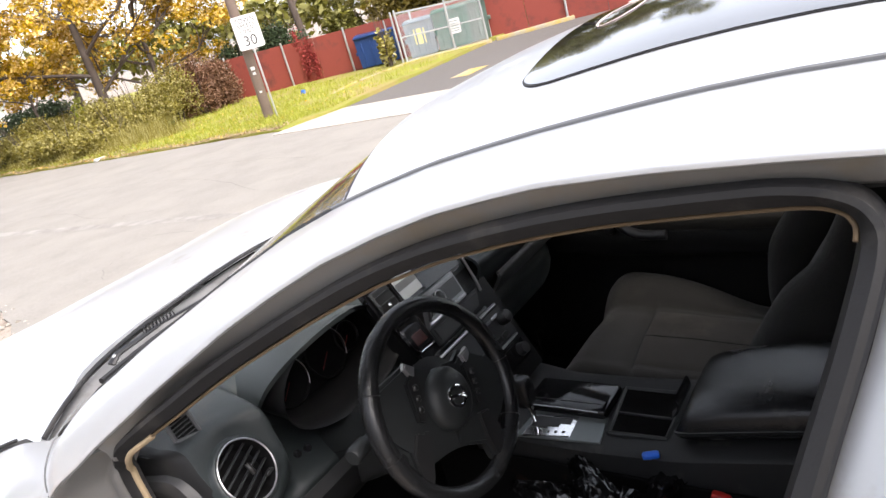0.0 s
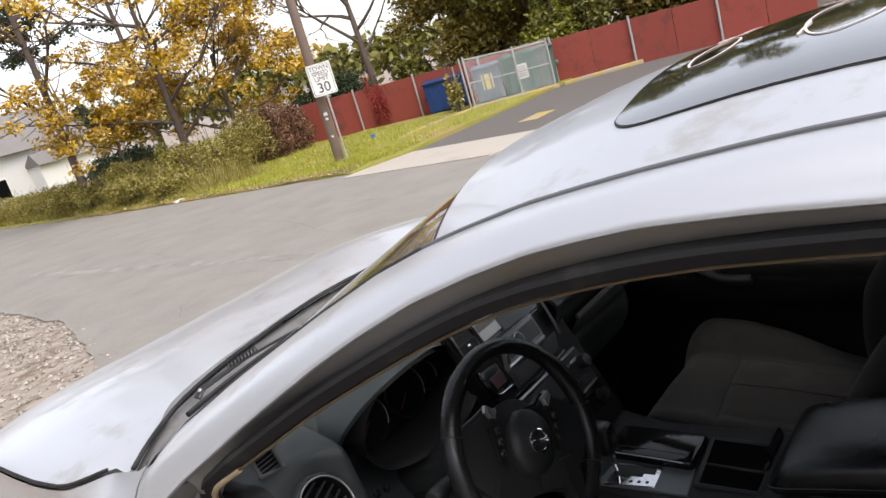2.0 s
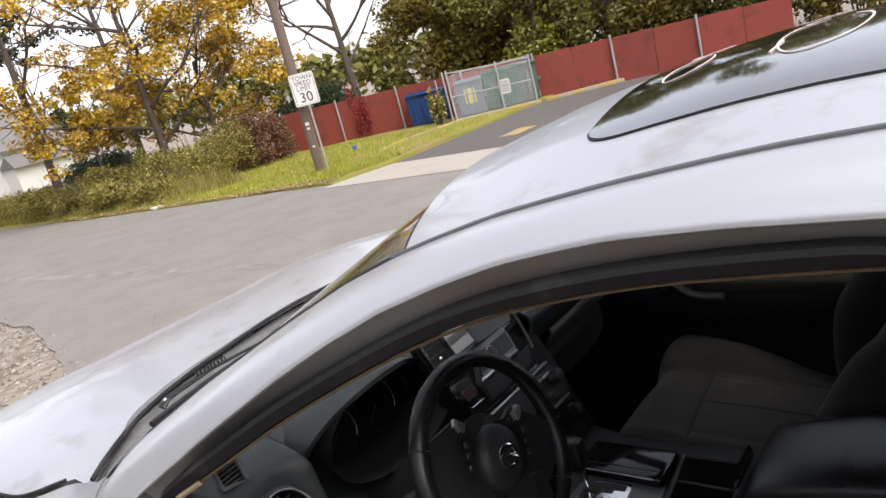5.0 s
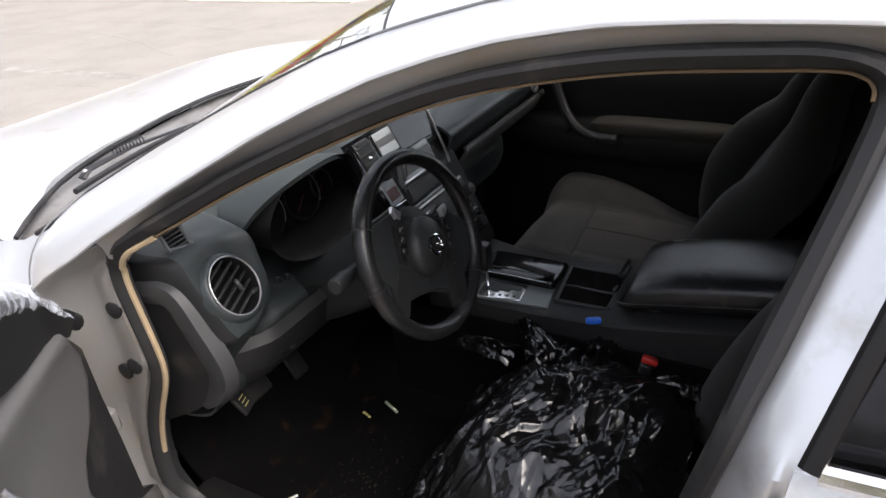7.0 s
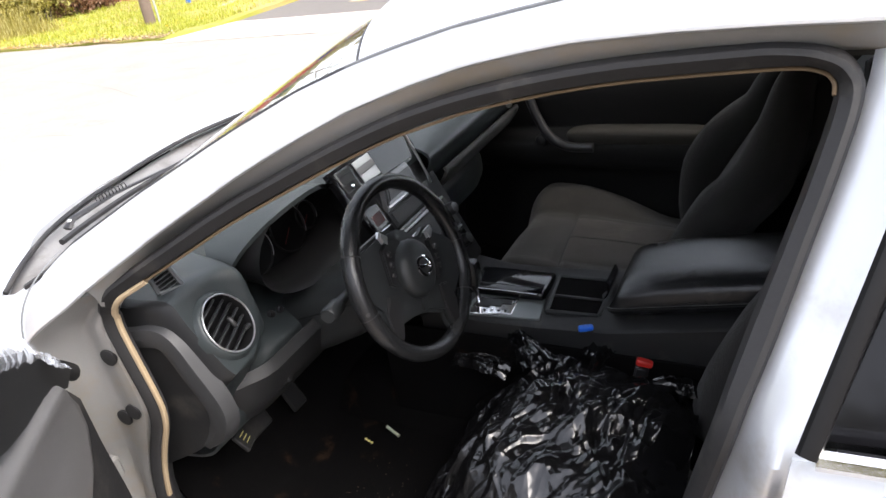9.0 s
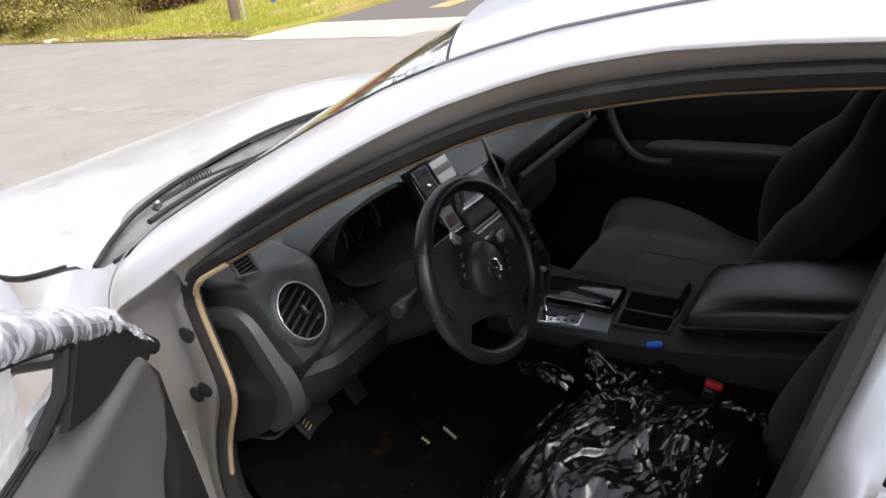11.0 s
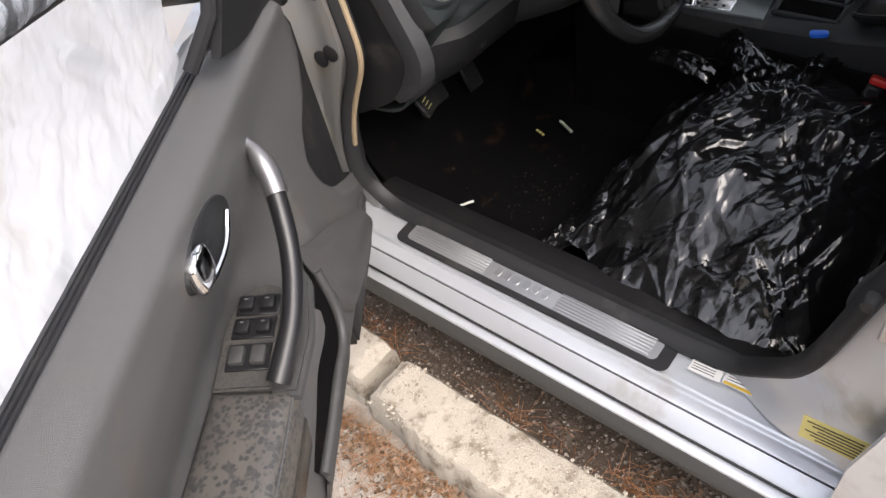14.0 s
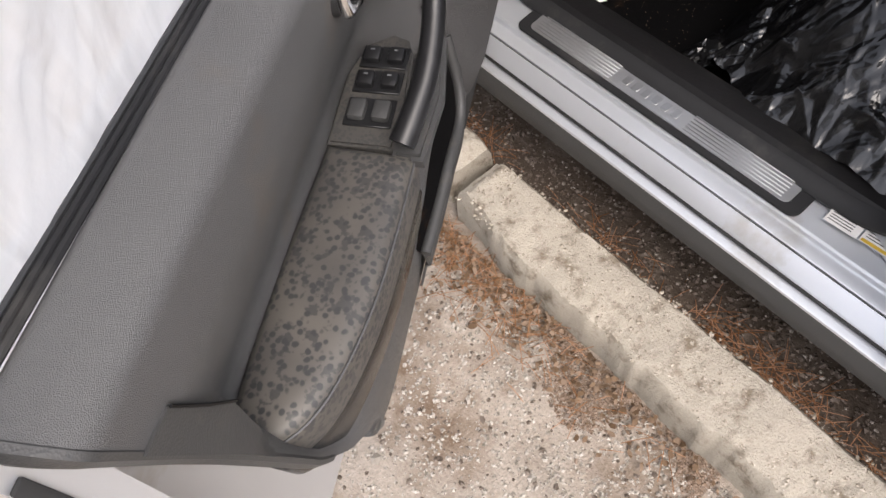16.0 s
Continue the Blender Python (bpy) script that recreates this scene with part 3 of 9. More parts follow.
def build_kerb():
    gutter()
    for y0, y1, xi, xo, s in ((-0.045, -1.9, -0.928, -1.078, 1.0), (0.0, 1.75, -0.915, -1.055, 7.0), (-1.94, -3.8, -0.92, -1.08, 12.0)):
        solid("kerb_stone", kerb_stone(y0, y1, xi, xo, s), CONCRETE, "pale rough concrete kerb with a chipped edge", "kerb", "kerb stones", angle=50)


def scatter(n, area, size, seed, squash=0.6):
    """Small angular stones on the ground."""
    rnd = random.Random(seed)
    k = MB()
    ico = [(0, 0, 1), (0.9, 0, 0.2), (0.28, 0.85, 0.2), (-0.72, 0.53, 0.2), (-0.72, -0.53, 0.2), (0.28, -0.85, 0.2), (0, 0, -0.7)]
    fac = [(0, 1, 2), (0, 2, 3), (0, 3, 4), (0, 4, 5), (0, 5, 1), (6, 2, 1), (6, 3, 2), (6, 4, 3), (6, 5, 4), (6, 1, 5)]
    for _ in range(n):
        x, y, z = area(rnd)
        s = size * (0.4 + rnd.random() ** 3 * 2.2)
        a = rnd.random() * 6.28
        c, d = math.cos(a), math.sin(a)
        st = 0.7 + rnd.random() * 0.7
        base = len(k.v)
        for px, py, pz in ico:
            j = 0.75 + 0.5 * rnd.random()
            px, py = px * st * j, py * j
            k.v.append((x + s * (px * c - py * d), y + s * (px * d + py * c), z + s * pz * squash))
        k.f += [tuple(i + base for i in f) for f in fac]
    return k


def ground_z(x, y):
    z = gz(x) - 0.045 + smooth(-x, 0.9, 1.15) * 0.055 + 0.02 * noise.noise((x * 3, y * 3, 1)) + 0.008 * noise.noise((x * 11, y * 11, 4)) + 0.02 * smooth(-x, 1.3, 2.2)
    return z


def build_litter():
    def verge(r):
        x, y = -1.10 - r.random() ** 1.3 * 1.1, -1.5 + r.random() * 2.2
        return x, y, ground_z(x, y)

    def gap(r):
        x, y = -0.90 + r.random() * 0.25, -1.4 + r.random() * 2.0
        return x, y, 0.011
    solid("gravel", scatter(34000, verge, 0.0025, 3), STONE, "loose pale gravel on the dirt", "gravel", kind="stuff", angle=20)
    def foot(r):
        x, y = -1.10 - r.random() ** 1.5 * 0.55, -1.1 + r.random() * 1.5
        return x, y, ground_z(x, y) + 0.001
    solid("pebbles", scatter(3600, foot, 0.0022, 29), STONE, "pale pebbles lying beside the kerb", "gravel", kind="stuff", angle=20)
    solid("pebbles", scatter(2000, foot, 0.0027, 31), STONEDARK, "dark brown pebbles and crumbs beside the kerb", "gravel", kind="stuff", angle=20)
    solid("grit", scatter(6500, gap, 0.0034, 37), STONEDARK, "dark crumbs in the gutter", "grit", kind="stuff", angle=20)

    def shoulder(r):
        y = 3.0 + r.random() ** 0.8 * 9
        x = road_left(y) - 1.6 + r.random() * 1.75
        return x, y, gz(x) - 0.018 + 0.012 * noise.noise((x * 4, y * 4, 2))
    solid("rubble", scatter(5200, shoulder, 0.016, 23, 0.7), STONE, "broken stones and gravel on the road shoulder", "gravel", kind="stuff", angle=20)
    def humus(r):
        while True:
            x, y = -1.085 - r.random() * 0.27, -0.80 + r.random() * 0.80
            near = 1 - smooth(-x, 1.09, 1.17)
            blot = noise.noise((x * 7, y * 7, 31)) + 0.5 * noise.noise((x * 19, y * 19, 33))
            pit = math.exp(-((x + 1.17) ** 2 / 0.006 + (y + 0.53) ** 2 / 0.010))
            if 0.75 * near + 0.9 * blot + 1.1 * pit > 0.45 + 0.5 * r.random():
                return x, y, ground_z(x, y) + 0.002
    solid("soil_crumbs", scatter(7500, humus, 0.0020, 47, 0.5), HUMUS, "brown soil crumbs and rotted leaves at the kerb foot", "soil", kind="stuff", angle=20)
    solid("gravel", scatter(90, verge, 0.009, 8), STONE, "larger loose stones on the dirt", "gravel", kind="stuff", angle=20)
    def kerb_top(r):
        x, y = -0.925 - r.random() * 0.15, -1.4 + r.random() * 1.34
        return x, y, 0.100
    solid("kerb_aggregate", scatter(3600, kerb_top, 0.0019, 17, 0.5), AGGREGATE, "pale stones showing in the worn kerb top", "kerb aggregate", kind="stuff", angle=20)
    solid("grit", scatter(1500, gap, 0.0022, 5), STONE, "grit in the gutter between kerb and car", "grit", kind="stuff", angle=20)
    rnd = random.Random(11)
    k = MB()
    for _ in range(760):
        if rnd.random() < 0.45:
            c = rnd.choice([-0.35, -0.62, -0.7, -0.78, -0.95, 0.1])
            x, y, z = -0.888 + abs(rnd.gauss(0, 0.020)), c + rnd.gauss(0, 0.07), 0.006 + rnd.random() * 0.02
        else:
            x, y = -1.10 - abs(rnd.gauss(0, 0.06)), -0.12 + rnd.gauss(0, 0.28)
            z = ground_z(x, y) + 0.006 + rnd.random() * 0.01
        a, b, s = rnd.random() * 6.28, rnd.gauss(0, 0.12), 0.03 + rnd.random() * 0.045
        d = Vector((math.cos(a), math.sin(a), b)) * s
        p = Vector((x, y, z))
        q = Vector((-d.y, d.x, 0)).normalized() * 0.0007
        mid = p + d * 0.5 + Vector((0, 0, 0.004))
        base = len(k.v)
        k.v += [tuple(p - q), tuple(p + q), tuple(mid - q), tuple(mid + q), tuple(p + d - q), tuple(p + d + q), tuple(mid + Vector((0, 0, 0.001)))]
        k.f += [(base, base + 1, base + 3, base + 2), (base + 2, base + 3, base + 5, base + 4), (base, base + 6, base + 1), (base + 4, base + 5, base + 6)]
    solid("pine_needles", k, NEEDLE, "fallen orange-brown pine needles along the kerb", "pine needles", kind="stuff")
    k = MB()
    for _ in range(900):
        x, y = -1.09 - abs(rnd.gauss(0, 0.055)), -0.15 + rnd.gauss(0, 0.35)
        z = ground_z(x, y) + 0.004 + rnd.random() * 0.012
        s, a = 0.003 + rnd.random() * 0.008, rnd.random() * 6.28
        m = pose(x, y, z, rnd.gauss(0, 25), rnd.gauss(0, 25), math.degrees(a))
        k.add([(-s, 0, 0), (-s * 0.3, s * 0.6, s * 0.3), (s * 0.5, s * 0.45, 0), (s, 0, s * 0.2), (s * 0.4, -s * 0.5, 0), (-s * 0.4, -s * 0.5, s * 0.15)],
              [(0, 5, 1), (1, 5, 4), (1, 4, 2), (2, 4, 3)], m)
    solid("dead_leaves", k, LEAFLITTER, "crumbled brown leaves against the kerb", "leaves", kind="stuff")


# ---- the car: outer shape ----
# x to the passenger side, y to the front; the sill plate's front end is at y = 0
AX_F, AX_R, ARCH = 0.86, -1.916, 0.355
SEAL_Y = [0.05, -0.084, -0.197, -0.3, -0.395, -0.484, -0.566, -0.644, -0.717, -0.785, -0.849, -0.909, -0.965, -1.05]
SEAL_Z = [1.030, 1.141, 1.193, 1.236, 1.272, 1.303, 1.328, 1.342, 1.352, 1.358, 1.363, 1.364, 1.365, 1.363]
RIDGE_Y = [0.25, 0.18, 0.137, 0.093, 0.05, 0.0, -0.05, -0.092, -0.15, -0.2, -0.25, -0.3, -0.35, -0.435, -0.523, -0.603, -0.674, -0.737, -0.85, -0.963, -1.05, -1.6, -2.1, -2.5]
RIDGE_Z = [0.935, 0.982, 1.011, 1.037, 1.066, 1.096, 1.125, 1.151, 1.183, 1.210, 1.237, 1.261, 1.284, 1.319, 1.346, 1.366, 1.377, 1.385, 1.390, 1.391, 1.390, 1.355, 1.26, 1.09]
DITCH_Y = [0.33, 0.244, 0.19, 0.035, -0.103, -0.16, -0.273, -0.372, -0.45, -0.55, -0.634, -0.707, -0.772, -0.83, -0.88, -0.958, -1.05, -1.6, -2.1, -2.5]
DITCH_Z = [1.0, 1.044, 1.087, 1.171, 1.238, 1.265, 1.314, 1.347, 1.368, 1.392, 1.406, 1.417, 1.425, 1.432, 1.437, 1.442, 1.444, 1.415, 1.30, 1.12]
DITCH_X = [-0.77, -0.738, -0.708, -0.65, -0.603, -0.584, -0.55, -0.528, -0.528, -0.528, -0.528, -0.528, -0.528, -0.529, -0.529, -0.529, -0.529, -0.53, -0.52, -0.50]


def side_x(z):
    """The door opening's plane: upright below the belt, leaning in above it."""
    return -(0.80 - 0.215 * min(max((z - 1.0) / 0.355, 0), 1.3))


def seal_z(y):
    return lerp(y, SEAL_Y, SEAL_Z)


def ridge(y):
    z = lerp(y, RIDGE_Y, RIDGE_Z)
    return Vector((side_x(z) - 0.05, y, z))


def ditch(y):
    return Vector((lerp(y, DITCH_Y, DITCH_X), y, lerp(y, DITCH_Y, DITCH_Z)))


# the opening's edge as a loop in (y, z), from the top of the hinge pillar backwards, down the rear pillar, along the sill
LOOP = [(0.052, 1.016), (0.029, 1.038), (0.004, 1.053), (-0.09, 1.102), (-0.2, 1.160), (-0.303, 1.207), (-0.397, 1.247), (-0.486, 1.280), (-0.569, 1.303), (-0.646, 1.318),
        (-0.72, 1.329), (-0.787, 1.336), (-0.851, 1.340), (-0.91, 1.343), (-0.967, 1.345), (-0.995, 1.342), (-1.014, 1.332), (-1.020, 1.310), (-1.004, 1.245),
        (-0.982, 1.174), (-0.94, 1.041), (-0.902, 0.893), (-0.875, 0.78), (-0.850, 0.66), (-0.825, 0.55), (-0.79, 0.465), (-0.745, 0.405), (-0.70, 0.380),
        (-0.62, 0.372), (-0.45, 0.370), (-0.25, 0.370), (-0.05, 0.370), (0.06, 0.376), (0.115, 0.405), (0.140, 0.455), (0.138, 0.53), (0.119, 0.61),
        (0.093, 0.675), (0.058, 0.745), (0.047, 0.790), (0.051, 0.836), (0.060, 0.892), (0.068, 0.944), (0.069, 0.974), (0.064, 0.996)]


def loop_x(y, z):
    return side_x(z) + max(0.05 * smooth(1.0 - z, 0.45, 0.62), 0.031 * smooth(1.045 - z, 0, 0.06) * smooth(y, -0.4, -0.1))


def loop_points(n):
    c = spline([Vector((0, y, z)) for y, z in LOOP + [LOOP[0]]], n)[:-1]
    return [Vector((loop_x(p.y, p.z), p.y, p.z)) for p in c]


def body_x(y, z):
    """Half width of the lower body."""
    w = lerp(z, [0.15, 0.2, 0.3, 0.45, 0.62, 0.8, 0.92, 1.0, 1.06], [0.84, 0.875, 0.90, 0.918, 0.928, 0.915, 0.885, 0.845, 0.80])
    if y > 0.9:
        w *= 1 - 0.27 * min(1, (y - 0.9) / 0.93) ** 2.4
    if y < -1.9:
        w *= 1 - 0.20 * min(1, (-1.9 - y) / 1.1) ** 2.4
    return w


def hood_edge(y):
    return lerp(y, [0.40, 0.43, 0.445, 0.46, 0.48, 0.51, 0.60, 0.72, 0.9, 1.2, 1.5, 1.75], [0.765, 0.775, 0.796, 0.824, 0.846, 0.858, 0.868, 0.870, 0.864, 0.84, 0.77, 0.64])


def hood_z(x, y):
    d = y - 0.68
    zc = 1.034 - 0.190 * max(0, d) ** 2 - 0.018 * d - (0.8 * max(0, d - 0.78) ** 2)
    e = abs(x) / hood_edge(y)
    bulge = 0.004 * smooth(abs(x), 0.28, 0.42) * (1 - smooth(abs(x), 0.5, 0.75)) * (1 - smooth(y, 1.3, 1.7))
    return zc - 0.006 * e ** 2 - 0.042 * e ** 8 + bulge


def build_car():
    car = thing("car", "silver four-door sedan with its driver door open", "car")

    def cp(name, mb, material, label="", parent=None, angle=38):
        return part(name, mb, material, parent or car, label, angle)

    # roof skin with a raised header towards the windscreen
    def roof_point(x, t):
        e = (x / 0.528) ** 2
        y = -0.372 + 0.13 * (1 - e) + t
        z = lerp(-0.372 + t, DITCH_Y, DITCH_Z) + (0.045 + 0.008 * smooth(-t, 0.05, 0.5)) * (1 - e)
        return (x, y, z)
    rows = [[roof_point(x, -t) for x in np.linspace(-0.522, 0.522, 33)] for t in axis((0, 0.05, 3), (0.05, 0.7, 16), (0.7, 1.75, 14))]
    cp("roof", MB().sheet(rows, -0.012), SILVER, "silver painted roof panel")
    # sunroof
    def roof_z(x, y):
        b = 1 - (x / 0.528) ** 2
        t = y + 0.372 - 0.13 * b
        return lerp(-0.372 + t, DITCH_Y, DITCH_Z) + (0.045 + 0.008 * smooth(-t, 0.05, 0.5)) * b
    def sun_row(x, a):
        e = (abs(x) / 0.40)
        c = min(1, max(0, (abs(x) - 0.33) / 0.06))
        front = -0.570 - 0.035 * e ** 2 - 0.060 * (1 - math.sqrt(1 - 0.995 * c * c))
        y = front + (-1.40 - front) * a
        zb = roof_z(x, y)
        return x, y, zb
    def sun_grid(grow, lift):
        out = []
        for a in np.linspace(0, 1, 20):
            row = []
            for b in axis((-1, -0.94, 6), (-0.94, -0.8, 6), (-0.8, 0.8, 14), (0.8, 0.94, 6), (0.94, 1, 6)):
                x, y, z = sun_row(0.39 * b, a)
                y += grow * (1 - 2 * a)
                row.append((x * (1 + grow / 0.39), y, z + lift))
            out.append(row)
        return out
    seal = cp("sunroof_seal", MB().sheet(sun_grid(0.0022, 0.0012), -0.006), RUBBER, "black rubber seal round the sunroof")
    glass = cp("sunroof", MB().sheet(sun_grid(0.0, 0.0030), -0.006), SMOKE, "dark tinted sunroof glass with reflections and marker scrawls")
    k = MB()
    def mark(cx, cy, rx, ry, a0=0, a1=6.3):
        pts = []
        for t in np.linspace(a0, a1, 34):
            x, y = cx + rx * math.cos(t) * (1 + 0.05 * math.sin(3 * t)), cy + ry * math.sin(t)
            pts.append((x, y, roof_z(x, y) + 0.0042))
        k.tube(pts, 0.0018, 5, flat=0.3, up=(0, 0, 1))
    mark(-0.10, -0.66, 0.085, 0.030), mark(0.11, -0.635, 0.09, 0.026, 0.4, 6.0), mark(-0.10, -0.85, 0.13, 0.055, 0.3, 5.9), mark(0.18, -0.80, 0.10, 0.04, 0, 5)
    k.tube([(x, -0.80, roof_z(x, -0.80) + 0.0042) for x in (-0.2, -0.12)], 0.0018, 5)
    cp("marker_scrawl", k, CHALK, "pale pinkish marker circles drawn on the glass")
    # ditch mouldings
    for s in (-1, 1):
        pts = [ditch(y) + Vector((0.002, 0, -0.001)) for y in np.linspace(-0.36, -2.1, 44)]
        k = MB().tube([(p.x * -s, p.y, p.z) for p in pts], 0.0036, 8)
        cp("roof_moulding", k, SEAM, "dark roof gutter moulding")
        k = MB().tube([(p.x * -s - 0.006 * -s, p.y, p.z + 0.002) for p in pts], 0.0030, 6)
        cp("roof_trim", k, GREYPL, "thin grey strip along the roof gutter")
    # pillar and cant rail: jamb inside the ridge, painted outer skin up to the ditch
    ys_ = axis((0.203, 0.05, 10), (0.05, -1.05, 48), (-1.05, -2.5, 20))
    outer, jamb = [], []
    for y in ys_:
        r, g = ridge(y), ditch(y if y <= 0.25 else 0.25)
        if y > -0.37:
            g = ditch(y)
        q = bez(r + Vector((0.004, 0, 0.007)), (r.x + 0.022, y, r.z + 0.6 * (g.z - r.z) + 0.016), g - Vector((0.006, 0, 0.001)), 9)
        outer.append([r + Vector((0.005, 0, -0.006)), r + Vector((0.000, 0, -0.003)), r, r + Vector((0.001, 0, 0.004))] + q + [g + Vector((-0.004, 0, -0.008))])
        if y <= 0.05:
            zs = seal_z(max(y, -1.05)) if y >= -1.05 else r.z - 0.04
            s = Vector((side_x(zs), y, zs))
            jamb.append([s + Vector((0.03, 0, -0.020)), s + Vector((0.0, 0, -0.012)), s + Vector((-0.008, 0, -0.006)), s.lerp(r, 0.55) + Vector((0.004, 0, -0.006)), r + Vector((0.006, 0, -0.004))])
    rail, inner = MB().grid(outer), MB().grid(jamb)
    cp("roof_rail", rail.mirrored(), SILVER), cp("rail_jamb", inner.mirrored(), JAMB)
    cp("roof_rail", rail, SILVER, "silver windscreen pillar and roof rail"), cp("rail_jamb", inner, JAMB, "silver door jamb under the roof rail, coloured darker as shade")
    # windscreen
    def wind(a, v):
        y = 0.30 + (-0.372 - 0.30) * v
        g = ditch(y)
        yc, zc = 0.48 + (-0.242 - 0.48) * v, 0.985 + (1.380 - 0.985) * v + 0.012 * 4 * v * (1 - v)
        e = abs(a) ** 2.2
        return ((abs(g.x) - 0.006) * a, g.y * e + yc * (1 - e), (g.z - 0.004) * e + zc * (1 - e))
    rows = [[wind(a, v) for a in np.linspace(-1, 1, 29)] for v in np.linspace(0, 1, 22)]
    w = cp("windscreen", MB().sheet(rows, -0.005), GLASS, "clear laminated windscreen")
    w.visible_shadow = False
    k = MB()
    for a in (-1, 1):
        k.tube([Vector(wind(a, v)) + Vector((0.004 * a, 0, 0.001)) for v in np.linspace(0, 1, 24)], 0.006, 6)
    k.tube([Vector(wind(a, 1)) + Vector((0, -0.004, 0.003)) for a in np.linspace(-1, 1, 24)], 0.005, 6)
    cp("windscreen_gasket", k, RUBBER, "black windscreen gasket")
    # cowl with wipers
    def hood_rear(x):
        return 0.362 + 0.242 * (1 - (abs(x) / 0.79) ** 1.6)
    rows = []
    for v in np.linspace(0, 1, 7):
        row = []
        for x in np.linspace(-0.752, 0.752, 31):
            a = wind(x / 0.765, 0.03)
            y0, y1 = a[1] - 0.01, hood_rear(x) + 0.02
            z0, z1 = a[2] - 0.008, hood_z(x, max(0.42, y1)) - 0.028
            row.append((x, y0 + (y1 - y0) * v, z0 + (z1 - z0) * v - 0.022 * math.sin(math.pi * v)))
        rows.append(row)
    cp("cowl", MB().sheet(rows, -0.006), COWLGREY, "weathered grey cowl panel below the windscreen")
    k = MB().tube([(x, hood_rear(x) - 0.004, hood_z(x, max(0.42, hood_rear(x))) - 0.004) for x in np.linspace(-0.76, 0.76, 40)], 0.0055, 8)
    cp("hood_seal", k, RUBBER, "black rubber seal along the hood's rear edge")
    # wipers
    def cowl_point(x, v, up):
        a = wind(max(-1, min(1, x / 0.765)), 0.03)
        y = a[1] + (hood_rear(x) - a[1]) * v
        return Vector((x, y, a[2] + (hood_z(x, max(0.45, y)) - a[2]) * v + up))
    wiper = cp("wiper", MB().tube([cowl_point(-0.56, 0.55, 0.004), cowl_point(-0.54, 0.5, 0.018), cowl_point(-0.40, 0.35, 0.022), cowl_point(-0.20, 0.2, 0.018)], [0.011, 0.010, 0.007, 0.005], 8, flat=0.6, up=(0, 0, 1)), BLACK, "black windscreen wiper arm")
    k = MB().tube([cowl_point(x, 0.16, 0.012) + Vector((0, 0, 0.004)) for x in np.linspace(-0.62, 0.02, 12)], 0.007, 6)
    part("wiper_blade", k, RUBBER, wiper)
    p = cowl_point(-0.545, 0.52, 0.020)
    k = MB().lathe([(0.0, 0.007), (0.005, 0.006), (0.008, 0.002), (0.008, -0.01)], 14, pose(p.x, p.y, p.z - 0.006))
    part("wiper_nut", k, GALV, wiper, "worn metal pivot nut")
    k = MB()
    for i in range(9):
        q = cowl_point(-0.45 + i * 0.011, 0.40 - 0.01 * i, 0.028)
        k.tube([(q.x, q.y + 0.008 * math.cos(t), q.z + 0.008 * math.sin(t)) for t in np.linspace(0, 6.28, 9)][:-1], 0.0016, 4, closed=True)
    part("wiper_spring", k, BLACK, wiper)
    wiper = cp("wiper", MB().tube([cowl_point(0.10, 0.55, 0.004), cowl_point(0.13, 0.5, 0.018), cowl_point(0.30, 0.32, 0.020), cowl_point(0.46, 0.22, 0.016)], [0.011, 0.010, 0.007, 0.005], 8, flat=0.6, up=(0, 0, 1)), BLACK, "black windscreen wiper arm")
    k = MB().tube([cowl_point(x, 0.18, 0.014) for x in np.linspace(0.06, 0.64, 12)], 0.007, 6)
    part("wiper_blade", k, RUBBER, wiper)
    # hood
    rows = []
    for s in axis((0, 0.06, 3), (0.06, 1, 26)):
        row = []
        for a in axis((-1, -0.9, 5), (-0.9, 0.9, 30), (0.9, 1, 5)):
            y0 = hood_rear(0.775 * a) + 0.004
            y1 = 1.80 - 0.16 * abs(a) ** 2.2
            y = y0 + (y1 - y0) * s
            x = a * (hood_edge(max(y, 0.43)) - 0.004)
            row.append((x, y, hood_z(x, y)))
        rows.append(row)
    cp("hood", MB().sheet(rows, 0.014), SILVER, "silver hood with soft sky reflections")
    # front wings
    for s in (-1, 1):
        rows = []
        for y in axis((0.205, 0.5, 14), (0.5, 1.80, 34)):
            arch = abs(y - AX_F) < ARCH
            zb = 0.335 + math.sqrt(max(0, ARCH ** 2 - (y - AX_F) ** 2)) if arch else 0.20
            he = hood_edge(max(y, 0.43)) + 0.004
            zt = hood_z(he, max(y, 0.43)) - 0.004
            if y < 0.43:
                he = lerp(y, [0.205, 0.25, 0.33, 0.43], [0.724, 0.740, 0.766, 0.779])
                zt = lerp(y, [0.205, 0.25, 0.33, 0.43], [1.074, 1.038, 0.999, zt])
            row = [(s * (he - 0.006), y, zt - 0.022), (s * (he - 0.002), y, zt - 0.006), (s * he, y, zt)]
            for t in np.linspace(0.06, 1, 20):
                z = zt + (zb - zt) * t
                b = body_x(y, z)
                out = smooth(t, 0, 0.32 * lerp(y, [0.205, 0.43, 0.52], [0.50, 0.58, 1.0]))
                row.append((s * (he + (max(b, he) - he) * (1 - (1 - out) ** 1.5)), y, z))
            rows.append(row)
        k = MB().grid(rows, flip=s > 0)
        cp("front_wing", k, SILVER, "silver front wing with a dark gap along the hood" if s < 0 else "")
    # shut line between wing and pillar
    r, g = ridge(0.204), ditch(0.204)
    line = bez(r + Vector((0.002, 0, 0.007)), (r.x + 0.018, 0.204, r.z + 0.6 * (g.z - r.z) + 0.022), g + Vector((-0.006, 0, 0.004)), 12)
    cp("panel_gap", MB().tube([p + Vector((-0.0015, 0, 0.0015)) for p in line], 0.0016, 5), GREYPL, "thin pale shut line between wing and pillar")
